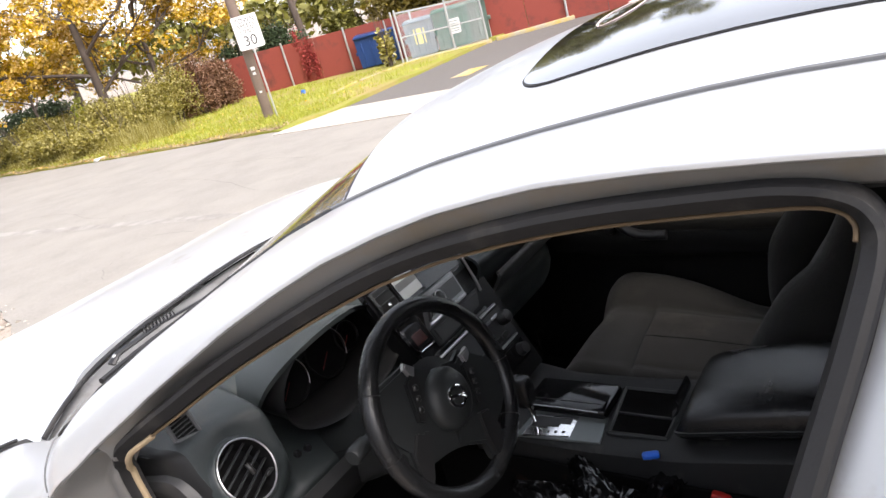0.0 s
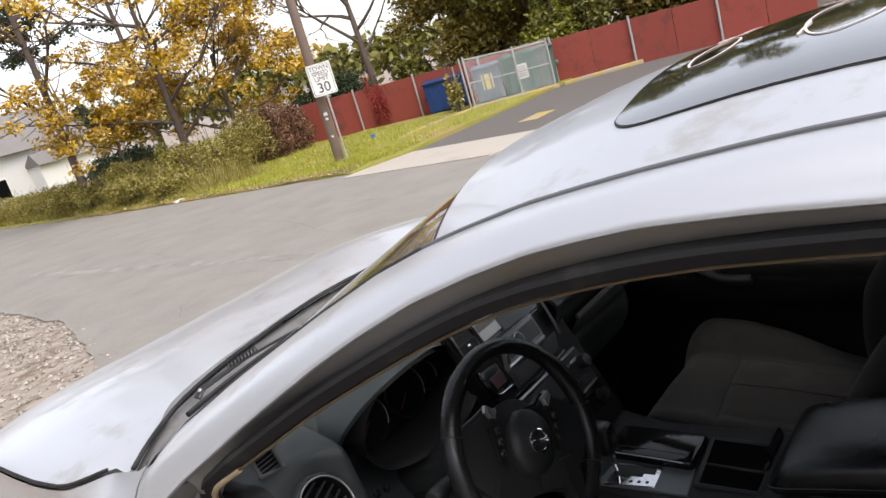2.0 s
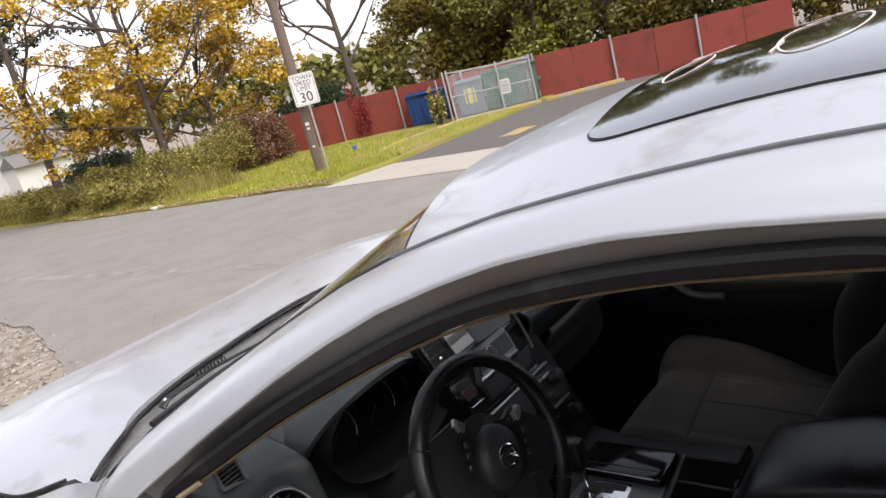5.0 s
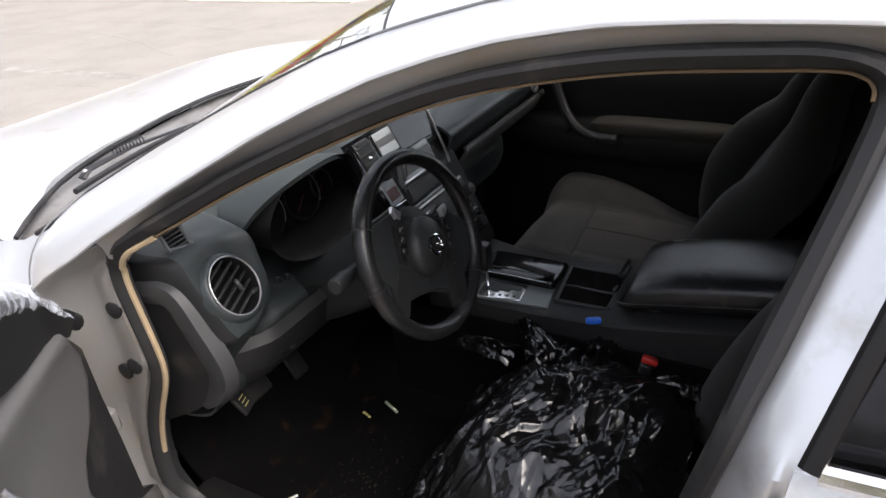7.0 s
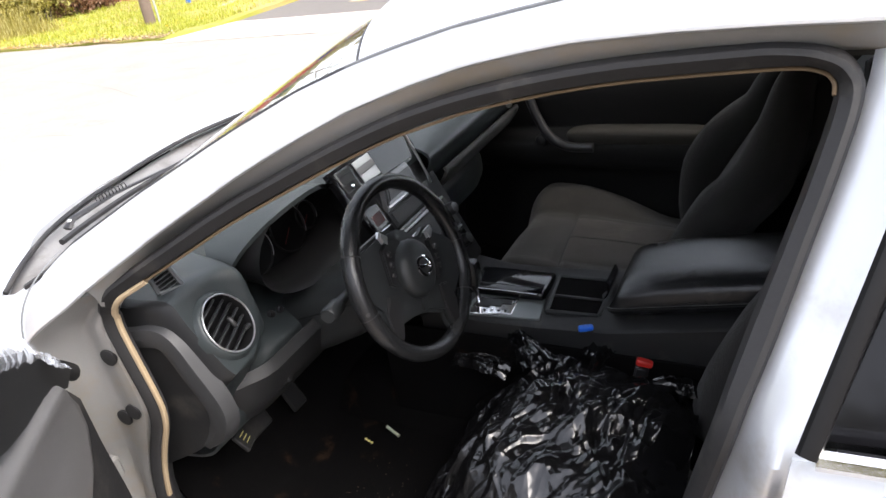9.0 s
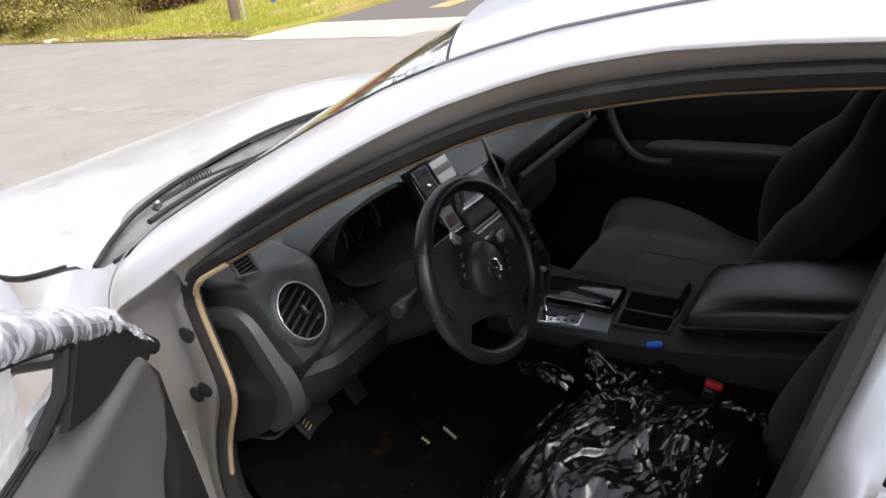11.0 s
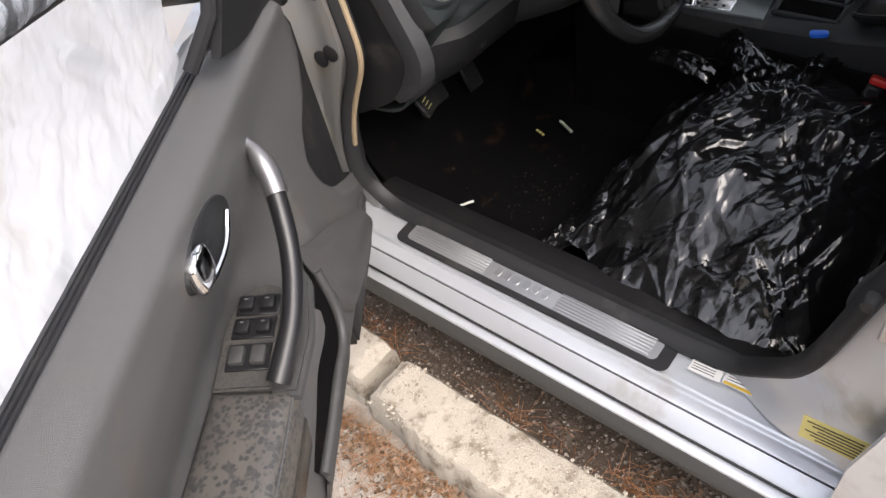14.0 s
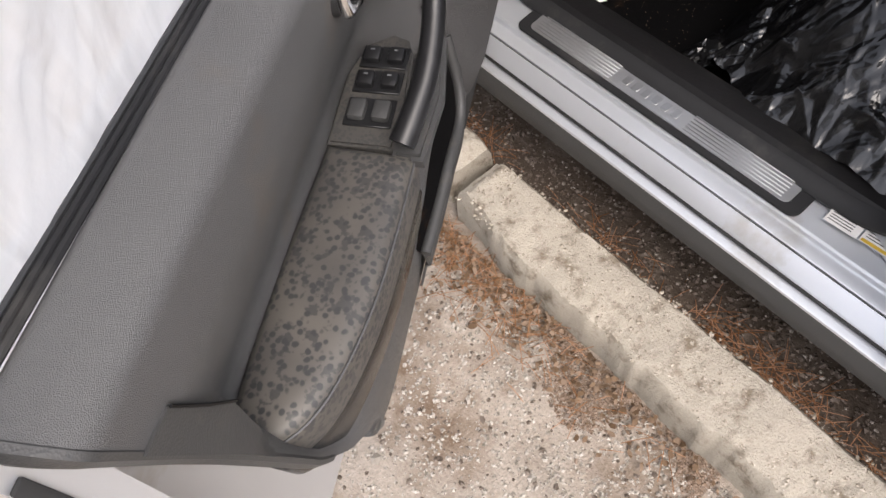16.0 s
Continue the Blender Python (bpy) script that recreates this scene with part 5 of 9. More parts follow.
def build_cabin(cp):
    # floor, headliner, inner sides
    rows = []
    for x in np.linspace(-0.66, 0.74, 30):
        row = []
        for y in np.linspace(0.40, -2.2, 44):
            z = 0.265 + 0.006 * noise.noise((x * 9, y * 9, 0))
            z += 0.26 * smooth(y, 0.12, 0.38)
            z += 0.14 * smooth(-abs(x), -0.17, -0.11) * smooth(-y, -0.3, 0.0)
            row.append((x, y, z))
        rows.append(row)
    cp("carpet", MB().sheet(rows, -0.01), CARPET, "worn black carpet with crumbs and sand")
    rows = []
    for y in np.linspace(-0.26, -2.05, 24):
        row = []
        for x in np.linspace(-0.56, 0.56, 17):
            e = (x / 0.56) ** 2
            z = lerp(min(y - 0.12 * (1 - e), -0.372), DITCH_Y, DITCH_Z) - 0.055 + 0.02 * (1 - e) - 0.04 * e ** 3
            row.append((x, y, z))
        rows.append(row)
    cp("headliner", MB().sheet(rows, -0.01), HEADLINER, "dark fabric headliner")
    # dashboard
    rows = []
    vm = frame_of((-0.648, -0.066, 0.914), (0.985, 0.17, 0.0), (0.0, 0.50, 0.866))
    vi = vm.inverted()
    for x in axis((-0.715, -0.66, 10), (-0.66, -0.50, 24), (-0.50, 0.66, 40), (0.66, 0.73, 5)):
        p = []
        for q in spline([Vector((x, y, z)) for y, z in dash_profile(x)], 7):
            v = vi @ q
            w = (1 - smooth(math.hypot(max(v.x, 0), v.y * 0.9), 0.066, 0.120)) * (1 - smooth(abs(v.z), 0.10, 0.14))
            deep = 0.008 + 0.042 * (1 - smooth(math.hypot(v.x, v.y), 0.048, 0.062))
            p.append(vm @ Vector((v.x, v.y, v.z * (1 - w) - deep * w)))
        rows.append(p)
    dash = cp("dashboard", MB().sheet(rows, 0.006), DASH, "dusty dark grey dashboard")
    side = [[p, p + Vector((-0.010, 0.012, -0.002)), Vector((-0.731, p.y + 0.05, p.z - 0.01)), Vector((-0.731, max(0.32, p.y + 0.06), p.z - 0.01))] for p in rows[0] if p.z > 0.70]
    part("dash_side", MB().sheet(side, 0.003), TRIM, dash, "dark side of the dashboard", 50)
    # end cap facing the open door
    prof = [(0.50, 0.93), (0.2, 0.93), (0.06, 0.925), (-0.005, 0.925), (-0.030, 0.875), (-0.064, 0.79), (-0.062, 0.76), (-0.03, 0.705), (0.02, 0.665), (0.06, 0.64), (0.13, 0.60), (0.36, 0.60)]
    part("end_panel", MB().prism(prof, 0.012, frame_of((-0.735, 0, 0), (0, 1, 0), (0, 0, 1)), 0.004), TRIM, dash, "black dashboard end cover")
    lip = spline([(-0.738, 0.120, 0.914), (-0.738, 0.070, 0.921), (-0.738, 0.018, 0.929), (-0.738, -0.010, 0.915), (-0.738, -0.038, 0.862), (-0.736, -0.066, 0.797), (-0.734, -0.064, 0.758), (-0.730, -0.040, 0.718), (-0.726, 0.005, 0.680)], 6)
    rows = []
    for a, p in enumerate(lip):
        d = lip[min(a + 1, len(lip) - 1)] - lip[max(a - 1, 0)]
        o = Vector((0, -d.z, d.y)).normalized()
        w = 0.011 + 0.009 * math.sin(a / (len(lip) - 1) * 3.1)
        rows.append([p + o * (w + 0.006) + Vector((0.022, 0, 0)), p + o * w + Vector((-0.003, 0, 0)), p + Vector((-0.006, 0, 0)), p - o * w + Vector((-0.003, 0, 0)), p - o * (w + 0.008) + Vector((0.022, 0, 0))])
    part("end_lip", MB().sheet(rows, 0.003), LIPDARK, dash, "flat grey rim of the dashboard end", 25)
    # corner demister vent
    vm = frame_of((-0.668, 0.028, 1.005), (1, -0.30, -0.10), (0.30, 0.6, 0.75)) @ Matrix.Diagonal((0.80, 0.85, 0.85, 1))
    k = MB()
    for a, b, s in (((-0.03, -0.022), (0.026, -0.026), 0), ((0.026, -0.026), (0.018, 0.030), 0), ((0.018, 0.030), (-0.034, 0.026), 0), ((-0.034, 0.026), (-0.03, -0.022), 0)):
        k.tube([vm @ Vector((*a, 0.004)), vm @ Vector((*b, 0.004))], 0.0045, 6)
    vent = part("corner_vent", k, GREYPL, dash, "small grey demister vent")
    part("vent_back", MB().box((-0.004, 0.002, -0.004), (0.055, 0.05, 0.004), 0.001, vm), MATTE, dash)
    for j in range(5):
        part("slat", MB().box((-0.004, -0.016 + j * 0.009, 0.003), (0.046, 0.0020, 0.005), 0.0008, vm @ pose(0, 0, 0, 0, 0, 14)), GREYPL, vent)
    # round driver vent
    vm = frame_of((-0.648, -0.066, 0.914), (0.985, 0.17, 0.0), (0.0, 0.50, 0.866))
    out = lambda r, n=40, h=0.0, e=1.0: [vm @ Vector((r * math.cos(6.2832 * j / n), r * e * math.sin(6.2832 * j / n), h)) for j in range(n)]
    pod = MB().grid([out(0.0575, h=0.004), out(0.060, h=0.005), out(0.063, h=0.003), out(0.066, h=-0.003), out(0.070, h=-0.014)], wrap=True, flip=True)
    part("vent_pod", pod, DASH, dash, "rounded bulge carrying the driver vent", 70)
    ring = part("round_vent", MB().tube(out(0.0565, h=0.005), 0.0018, 8, closed=True), SATIN, dash, "round air vent with a thin satin ring")
    k = MB().grid([out(0.0560, h=0.005), out(0.052, h=-0.004), out(0.048, h=-0.03), out(0.001, h=-0.032)], wrap=True)
    part("vent_bowl", k, MATTE, ring)
    for j in range(6):
        h = -0.038 + j * 0.0160
        half = math.sqrt(max(0, 0.052 ** 2 - h ** 2))
        part("slat", MB().box((0, 0, 0), (half * 2 * 0.96, 0.0044, 0.012), 0.0014, vm @ pose(0, 0, 0, 0, 0, 14) @ pose(0, h, -0.008, -8, 0, 0)), SHROUD, ring)
    part("vent_tab", MB().box((0.002, -0.002, 0.010), (0.009, 0.024, 0.010), 0.003, vm), GREYDARK, ring)
    part("vent_wheel", MB().box((0.032, -0.032, 0.000), (0.020, 0.007, 0.006), 0.002, vm), GREYDARK, ring)
    # instrument hood
    hood = []
    for v in np.linspace(0, 1, 14):
        row = []
        for a in np.linspace(0, math.pi, 26):
            w = 0.190 - 0.02 * v
            x = -0.342 - w * math.cos(a) * (1 - 0.0 * v)
            z = 0.896 + (0.136 - 0.04 * v ** 2) * math.sin(a) ** 0.82 - 0.02 * v
            y = -0.045 + 0.34 * v + 0.03 * math.cos(a) ** 2 * (1 - v) + 0.06 * (1 - math.sin(a)) * (1 - v)
            row.append((x, y, z))
        hood.append(row)
    part("instrument_hood", MB().sheet(hood, 0.010), DASH, dash, "dusty hood over the instruments")
    k = MB()
    bowl = lambda sx, sz, y: [(-0.340 + sx * math.cos(t), y + 0.02 * math.sin(t), 0.928 + sz * (math.sin(t) if math.sin(t) > 0 else 0.75 * math.sin(t))) for t in np.linspace(0, 6.2832, 40, endpoint=False)]
    k.grid([bowl(0.182, 0.104, -0.054), bowl(0.176, 0.098, -0.048), bowl(0.166, 0.090, 0.0), bowl(0.158, 0.082, 0.075), bowl(0.005, 0.003, 0.080)], wrap=True)
    part("cluster_bowl", k, MATTE, dash, "deep black instrument recess")
    for cx, r in ((-0.415, 0.055), (-0.295, 0.058), (-0.225, 0.036)):
        gm = frame_of((cx, 0.060, 0.925), (1, 0, 0), (0, 0.25, 1))
        dial = part("gauge", MB().lathe([(r, 0.004), (r - 0.003, 0.008), (r - 0.006, 0.004), (0, 0.003)], 32, gm), MATTE, dash, "dark round gauge")
        part("gauge_ring", MB().tube([gm @ Vector((r * 0.93 * math.cos(t), r * 0.93 * math.sin(t), 0.009)) for t in np.linspace(-0.6, 2.4, 22)], 0.0009, 5), SATIN, dial)
        part("needle", MB().tube([gm @ Vector((0, 0, 0.009)), gm @ Vector((-r * 0.55, -r * 0.45, 0.009))], 0.0012, 5), DIMRED, dial)
    for j, x in enumerate((-0.545, -0.523)):
        part("dash_button", MB().lathe([(0, 0.005), (0.006, 0.005), (0.0075, 0.002), (0.0075, -0.004)], 14, frame_of((x, -0.074 - 0.004 * j, 0.871 - 0.003 * j), (1, -0.2, 0), (0, 0.15, 1))), PIANO, dash)
    # lower knee panel with a row of switches
    rows = []
    for x in np.linspace(-0.70, -0.16, 20):
        e = smooth(abs(x + 0.43), 0.16, 0.28)
        rows.append([(x, -0.075 + 0.055 * e, 0.790), (x, -0.090 + 0.06 * e, 0.770), (x, -0.070 + 0.06 * e, 0.715), (x, -0.035 + 0.06 * e, 0.665), (x, 0.03 + 0.05 * e, 0.625), (x, 0.16, 0.61)])
    part("knee_panel", MB().sheet(rows, 0.008), TRIM, dash, "dark knee panel under the column")
    for j in range(4):
        part("switch", MB().box((-0.612 + j * 0.024, -0.052 - j * 0.005, 0.712), (0.018, 0.008, 0.018), 0.002, pose(0, 0, 0)), BLACK, dash)
    # centre stack
    sm = frame_of((-0.035, -0.10, 0.90), (1, 0, 0), (0, 0.55, 1))
    def on_stack(cx, cy, sx, sy, h, r, lift=0.0):
        return MB().box((cx, cy, lift), (sx, sy, h), r, sm)
    prof = [(-0.165, 0.125), (0.165, 0.125), (0.175, 0.02), (0.155, -0.26), (-0.150, -0.26), (-0.175, 0.02)]
    st = part("console_fascia", MB().prism(prof, 0.05, sm @ pose(0, 0, -0.05), 0.01), MATTE, dash, "dark centre console stack")
    part("screen_surround", MB().prism([(-0.186, 0.052), (0.110, 0.052), (0.148, 0.146), (-0.186, 0.146)], 0.02, sm @ pose(0, 0, -0.016), 0.004), PIANO, dash, "glossy black display surround")
    # painted reflection: pale patch and a grey band across it
    part("display", on_stack(-0.068, 0.106, 0.070, 0.058, 0.004, 0.001, 0.008), SCREENGLARE, dash, "pale grey display patch painted as a sky reflection")
    part("display_band", on_stack(-0.068, 0.109, 0.070, 0.018, 0.004, 0.001, 0.0090), GREYPL, dash)
    part("display_glass", MB().prism([(-0.032, 0.068), (0.108, 0.062), (0.140, 0.142), (-0.032, 0.142)], 0.004, sm @ pose(0, 0, 0.0065), 0.001), PIANO, dash, "dark glossy part of the display")
    part("chrome_edge", MB().tube([sm @ Vector(p) for p in ((0.143, 0.146, 0.002), (0.140, 0.115, 0.007), (0.128, 0.045, 0.010), (0.118, 0.000, 0.011), (0.112, -0.022, 0.010))], 0.0036, 8), SATIN, dash, "chrome strip beside the display")
    part("centre_vent", on_stack(-0.146, 0.090, 0.058, 0.096, 0.012, 0.004, 0.003), BLACK, dash, "black centre air vent")
    for j in range(4):
        part("slat", on_stack(-0.146, 0.060 + j * 0.021, 0.054, 0.003, 0.006, 0.001, 0.009), SHROUD, dash)
    for x in (-0.112, -0.180):
        part("vent_trim", MB().tube([sm @ Vector(p) for p in ((x, 0.138, 0.009), (x, 0.040, 0.011))], 0.0016, 6), CHROME, dash)
    part("vent_tab", on_stack(-0.150, 0.092, 0.010, 0.010, 0.012, 0.003, 0.012), CHROME, dash)
    part("pod_surround", MB().prism([(-0.100, -0.006), (0.058, -0.006), (0.066, 0.062), (-0.058, 0.062)], 0.026, sm @ pose(0, 0, -0.006), 0.006), CAPMETAL, dash, "satin silver edge of the control pod")
    part("control_pod", MB().prism([(-0.092, 0.006), (0.050, 0.006), (0.058, 0.056), (-0.052, 0.056)], 0.024, sm @ pose(0, 0, 0.0), 0.005), GREYDARK, dash, "dark control pod")
    part("pod_lip", on_stack(-0.022, -0.001, 0.150, 0.009, 0.010, 0.004, 0.020), SATIN, dash, "satin silver lip of the control pod")
    part("pod_front", MB().prism([(-0.100, -0.050), (0.075, -0.046), (0.106, -0.010), (-0.100, -0.008)], 0.028, sm @ pose(0, 0, -0.012), 0.006), LIPDARK, dash, "dark grey block below the pod")
    part("control_knob", MB().lathe([(0, 0.008), (0.013, 0.0075), (0.016, 0.005), (0.017, 0.0)], 24, sm @ pose(-0.028, 0.034, 0.022)), GREYDARK, dash, "round control knob")
    part("knob_ring", MB().tube([sm @ Vector((-0.028 + 0.0155 * math.cos(t), 0.034 + 0.0155 * math.sin(t), 0.0285)) for t in np.linspace(0, 6.2832, 22, endpoint=False)], 0.0012, 5, closed=True), SATIN, dash)
    part("hazard_surround", on_stack(-0.140, 0.000, 0.064, 0.066, 0.014, 0.006, 0.002), PIANO, dash)
    part("hazard_trim", MB().tube([sm @ Vector(p) for p in ((-0.107, 0.034, 0.010), (-0.107, -0.026, 0.011), (-0.114, -0.033, 0.011), (-0.158, -0.031, 0.010), (-0.168, -0.022, 0.010), (-0.172, 0.034, 0.009))], 0.0016, 6), CHROME, dash, "thin chrome edge")
    part("hazard_switch", on_stack(-0.138, -0.004, 0.040, 0.030, 0.010, 0.003, 0.006), mat("dull_red", (0.035, 0.006, 0.006), 0.4), dash, "dark red hazard switch")
    part("disc_slot", on_stack(-0.030, -0.060, 0.25, 0.010, 0.012, 0.002, 0.002), PIANO, dash)
    part("radio_panel", on_stack(0.0, -0.115, 0.27, 0.085, 0.012, 0.004, 0.0), GREYDARK, dash, "dark radio panel")
    for cy in (-0.070, -0.160):
        part("satin_strip", on_stack(0.0, cy, 0.25, 0.006, 0.014, 0.002, 0.003), SATIN, dash, "satin strip across the radio")
    for j in range(6):
        part("radio_button", on_stack(-0.085 + j * 0.034, -0.142, 0.028, 0.014, 0.010, 0.002, 0.006), BLACK, dash)
    for x in (-0.112, 0.112):
        part("radio_knob", MB().lathe([(0, 0.026), (0.014, 0.025), (0.017, 0.018), (0.018, 0.0)], 20, sm @ pose(x, -0.108, 0.006)), GREYDARK, dash, "dark radio knob")
    for j, cx in enumerate((-0.095, -0.060, 0.060, 0.095)):
        part("radio_key", on_stack(cx, -0.092, 0.030, 0.007, 0.012, 0.002, 0.004), SATIN if j % 2 else GREYPL, dash)
    part("climate_panel", on_stack(0.0, -0.195, 0.26, 0.050, 0.010, 0.004, 0.0), PIANO, dash)
    for x in (-0.10, 0.10):
        part("climate_knob", MB().lathe([(0, 0.020), (0.014, 0.019), (0.017, 0.0)], 20, sm @ pose(x, -0.195, 0.005)), BLACK, dash)
    # passenger side: airbag pad and pale lower edge
    rows = []
    for x in np.linspace(0.105, 0.72, 16):
        rows.append(spline([(x, 0.02, 0.985), (x, -0.085, 0.965), (x, -0.115, 0.93), (x, -0.075, 0.865), (x, -0.01, 0.82)], 5))
    part("passenger_pad", MB().sheet(rows, 0.008), DASH, dash, "dark passenger side dashboard pad")
    rows = [spline([(x, -0.118, 0.890), (x, -0.120, 0.870), (x, -0.075, 0.815), (x, -0.01, 0.775), (x, 0.05, 0.77)], 5) for x in np.linspace(0.17, 0.72, 12)]
    part("lower_pad", MB().sheet(rows, 0.008), LIPGREY, dash, "paler grey lower dashboard edge")
    pv = frame_of((0.64, -0.11, 0.955), (1, 0.2, 0), (0, 0.2, 1))
    part("side_vent", MB().tube([pv @ Vector((0.045 * math.cos(t), 0.05 * math.sin(t), 0.006)) for t in np.linspace(0, 6.28, 24)][:-1], 0.005, 6, closed=True), SATIN, dash, "round passenger vent with a satin ring")
    # steering wheel, turned a little to the right
    wm = frame_of((-0.346, -0.282, 0.8875), (1, 0, 0), (0, 0.337, 0.942)) @ pose(0, 0, 0, 0, 0, -22)
    rim = MB()
    rr = [0.0165 + 0.0020 * (abs(math.sin(t)) < 0.75) * (math.sin(t) > -0.75) for t in np.linspace(0, 2 * math.pi, 72, endpoint=False)]
    pts = [wm @ Vector((0.1785 * math.cos(t), 0.1785 * math.sin(t), 0.006)) for t in np.linspace(0, 2 * math.pi, 72, endpoint=False)]
    rim.tube(pts, rr, 16, closed=True, flat=1.0)
    wheel = cp("steering_wheel", rim, LEATHER, "black leather steering wheel with worn rim")
    for a in (12, 168, 205, 335):
        c, s = math.cos(radians(a)), math.sin(radians(a))
        ctr, rad, up = Vector((0.1785 * c, 0.1785 * s, 0.006)), Vector((c, s, 0)), Vector((0, 0, 1))
        ringp = [wm @ (ctr + (rad * math.cos(t) + up * math.sin(t)) * 0.0186) for t in np.linspace(0, 6.2832, 18, endpoint=False)]
        part("rim_seam", MB().tube(ringp, 0.0008, 5, closed=True), BLACK, wheel)
    for sgn in (-1, 1):
        sp = [(sgn * 0.020, 0.058), (sgn * 0.050, 0.060), (sgn * 0.072, 0.078), (sgn * 0.100, 0.066), (sgn * 0.168, 0.040), (sgn * 0.170, -0.030), (sgn * 0.146, -0.060), (sgn * 0.124, -0.078), (sgn * 0.118, -0.125),
              (sgn * 0.098, -0.150), (sgn * 0.080, -0.138), (sgn * 0.070, -0.108), (sgn * 0.030, -0.100), (sgn * 0.0, -0.098), (sgn * 0.0, 0.050)]
        part("spoke", MB().prism(sp[::sgn], 0.016, wm @ pose(0, 0, -0.008), 0.006), SHROUD, wheel, "black wheel spoke")
        lo = [(sgn * 0.068, -0.050), (sgn * 0.100, -0.048), (sgn * 0.118, -0.085), (sgn * 0.112, -0.128), (sgn * 0.096, -0.146), (sgn * 0.084, -0.132), (sgn * 0.074, -0.100)]
        part("spoke_inlay", MB().prism(lo[::sgn], 0.006, wm @ pose(0, 0, 0.008), 0.0025), GREYDARK, wheel, "dark satin inlay of the spoke")
        bt = [(sgn * 0.058, 0.046), (sgn * 0.078, 0.056), (sgn * 0.094, 0.040), (sgn * 0.088, -0.030), (sgn * 0.072, -0.036), (sgn * 0.066, -0.010)]
        part("switch_pad", MB().prism(bt[::sgn], 0.008, wm @ pose(0, 0, 0.009), 0.003), BLACK, wheel)
        part("satin_accent", MB().prism([(sgn * 0.062, 0.066), (sgn * 0.086, 0.078), (sgn * 0.090, 0.066), (sgn * 0.072, 0.040)][::sgn], 0.010, wm @ pose(0, 0, 0.006), 0.003), SATIN, wheel, "satin silver spoke accent")
        for j in range(3):
            part("button", MB().box((sgn * 0.077, 0.030 - 0.020 * j, 0.018), (0.012, 0.012, 0.006), 0.0025, wm), GREYDARK, wheel)
    dome = MB().lathe([(0.0, 0.036), (0.022, 0.0355), (0.040, 0.032), (0.051, 0.026), (0.056, 0.017), (0.057, 0.004), (0.057, -0.004)], 36, wm @ pose(0, -0.006, 0) @ Matrix.Diagonal((0.98, 1.08, 1, 1)))
    part("hub", dome, SHROUD, wheel, "round black wheel hub cover")
    part("column_boss", MB().lathe([(0.0, 0.014), (0.055, 0.012), (0.08, 0.0), (0.075, -0.02)], 28, wm @ pose(0, 0, -0.012)), TRIM, wheel)
    ring = [wm @ Vector((0.021 * math.cos(t), -0.006 + 0.019 * math.sin(t), 0.0375)) for t in np.linspace(0, 6.2832, 28, endpoint=False)]
    k = MB().tube(ring, 0.0036, 8, closed=True)
    k.box((0, -0.006, 0.038), (0.046, 0.007, 0.005), 0.002, wm)
    part("emblem", k, CHROME, wheel, "round chrome emblem with a bar")
    # column and stalks
    wc = wm @ pose(0, 0, 0, 0, 0, 22)
    rows = []
    for h, hw, hh, dy in ((0.022, 0.040, 0.036, -0.006), (0.030, 0.056, 0.050, -0.008), (0.060, 0.072, 0.062, -0.012), (0.10, 0.081, 0.070, -0.020), (0.17, 0.086, 0.076, -0.032), (0.26, 0.088, 0.080, -0.040), (0.32, 0.088, 0.080, -0.044)):
        rows.append([wc @ Vector((hw * math.copysign(abs(math.cos(t)) ** 0.62, math.cos(t)), dy + hh * math.copysign(abs(math.sin(t)) ** 0.62, math.sin(t)), -h)) for t in np.linspace(0, 6.2832, 36, endpoint=False)])
    k = MB().grid(rows, wrap=True)
    k.f.append(tuple(range(36)))
    col = cp("steering_column", k, SHROUD, "dark grey boxy steering column shroud", angle=50)
    part("shroud_seam", MB().tube([wc @ Vector((-0.0955 + 0.012 * (1 - q) ** 2, -0.014, -0.06 - 0.2 * q)) for q in np.linspace(0, 1, 8)], 0.0012, 5), MATTE, col)
    w0 = wm @ pose(0, 0, 0, 0, 0, 22)
    k = MB().tube([w0 @ Vector((-0.07, 0.010, -0.105)), w0 @ Vector((-0.11, 0.012, -0.098)), w0 @ Vector((-0.135, 0.012, -0.094))], [0.010, 0.011, 0.012], 12)
    stalk = part("lamp_stalk", k, SHROUD, col, "black lamp stalk with a thick knob")
    part("stalk_knob", MB().tube([w0 @ Vector((-0.135, 0.012, -0.094)), w0 @ Vector((-0.137, 0.012, -0.094)), w0 @ Vector((-0.176, 0.012, -0.088)), w0 @ Vector((-0.181, 0.012, -0.087))], [0.012, 0.0165, 0.0175, 0.014], 16), SHROUD, stalk, "dark grey turning knob")
    part("wiper_stalk", MB().tube([wm @ Vector((0.05, 0.0, -0.07)), wm @ Vector((0.12, 0.005, -0.065)), wm @ Vector((0.185, 0.008, -0.060))], [0.008, 0.010, 0.013], 10), BLACK, col)
    # pedals
    for x, w in ((-0.445, 0.10), (-0.30, 0.055)):
        k = MB().box((0, 0, 0), (w, 0.014, 0.06 if w > 0.08 else 0.12), 0.005, pose(x, 0.20, 0.44, -28))
        k.tube([(x, 0.215, 0.45), (x + 0.005, 0.30, 0.60)], 0.008, 8)
        cp("pedal", k, RUBBER, "black rubber pedal")
    k = MB().box((0, 0, 0), (0.045, 0.012, 0.05), 0.004, pose(-0.575, 0.09, 0.535, -35, 0, 20))
    rel = cp("release_lever", k, TRIM, "small black lever with pale lettering bars")
    for j in range(3):
        part("lever_mark", MB().box((0, -0.0075, 0.012 - 0.010 * j), (0.020, 0.001, 0.002), 0, pose(-0.575, 0.09, 0.535, -35, 0, 20)), YELLOWP, rel)
    # centre console
    rows = []
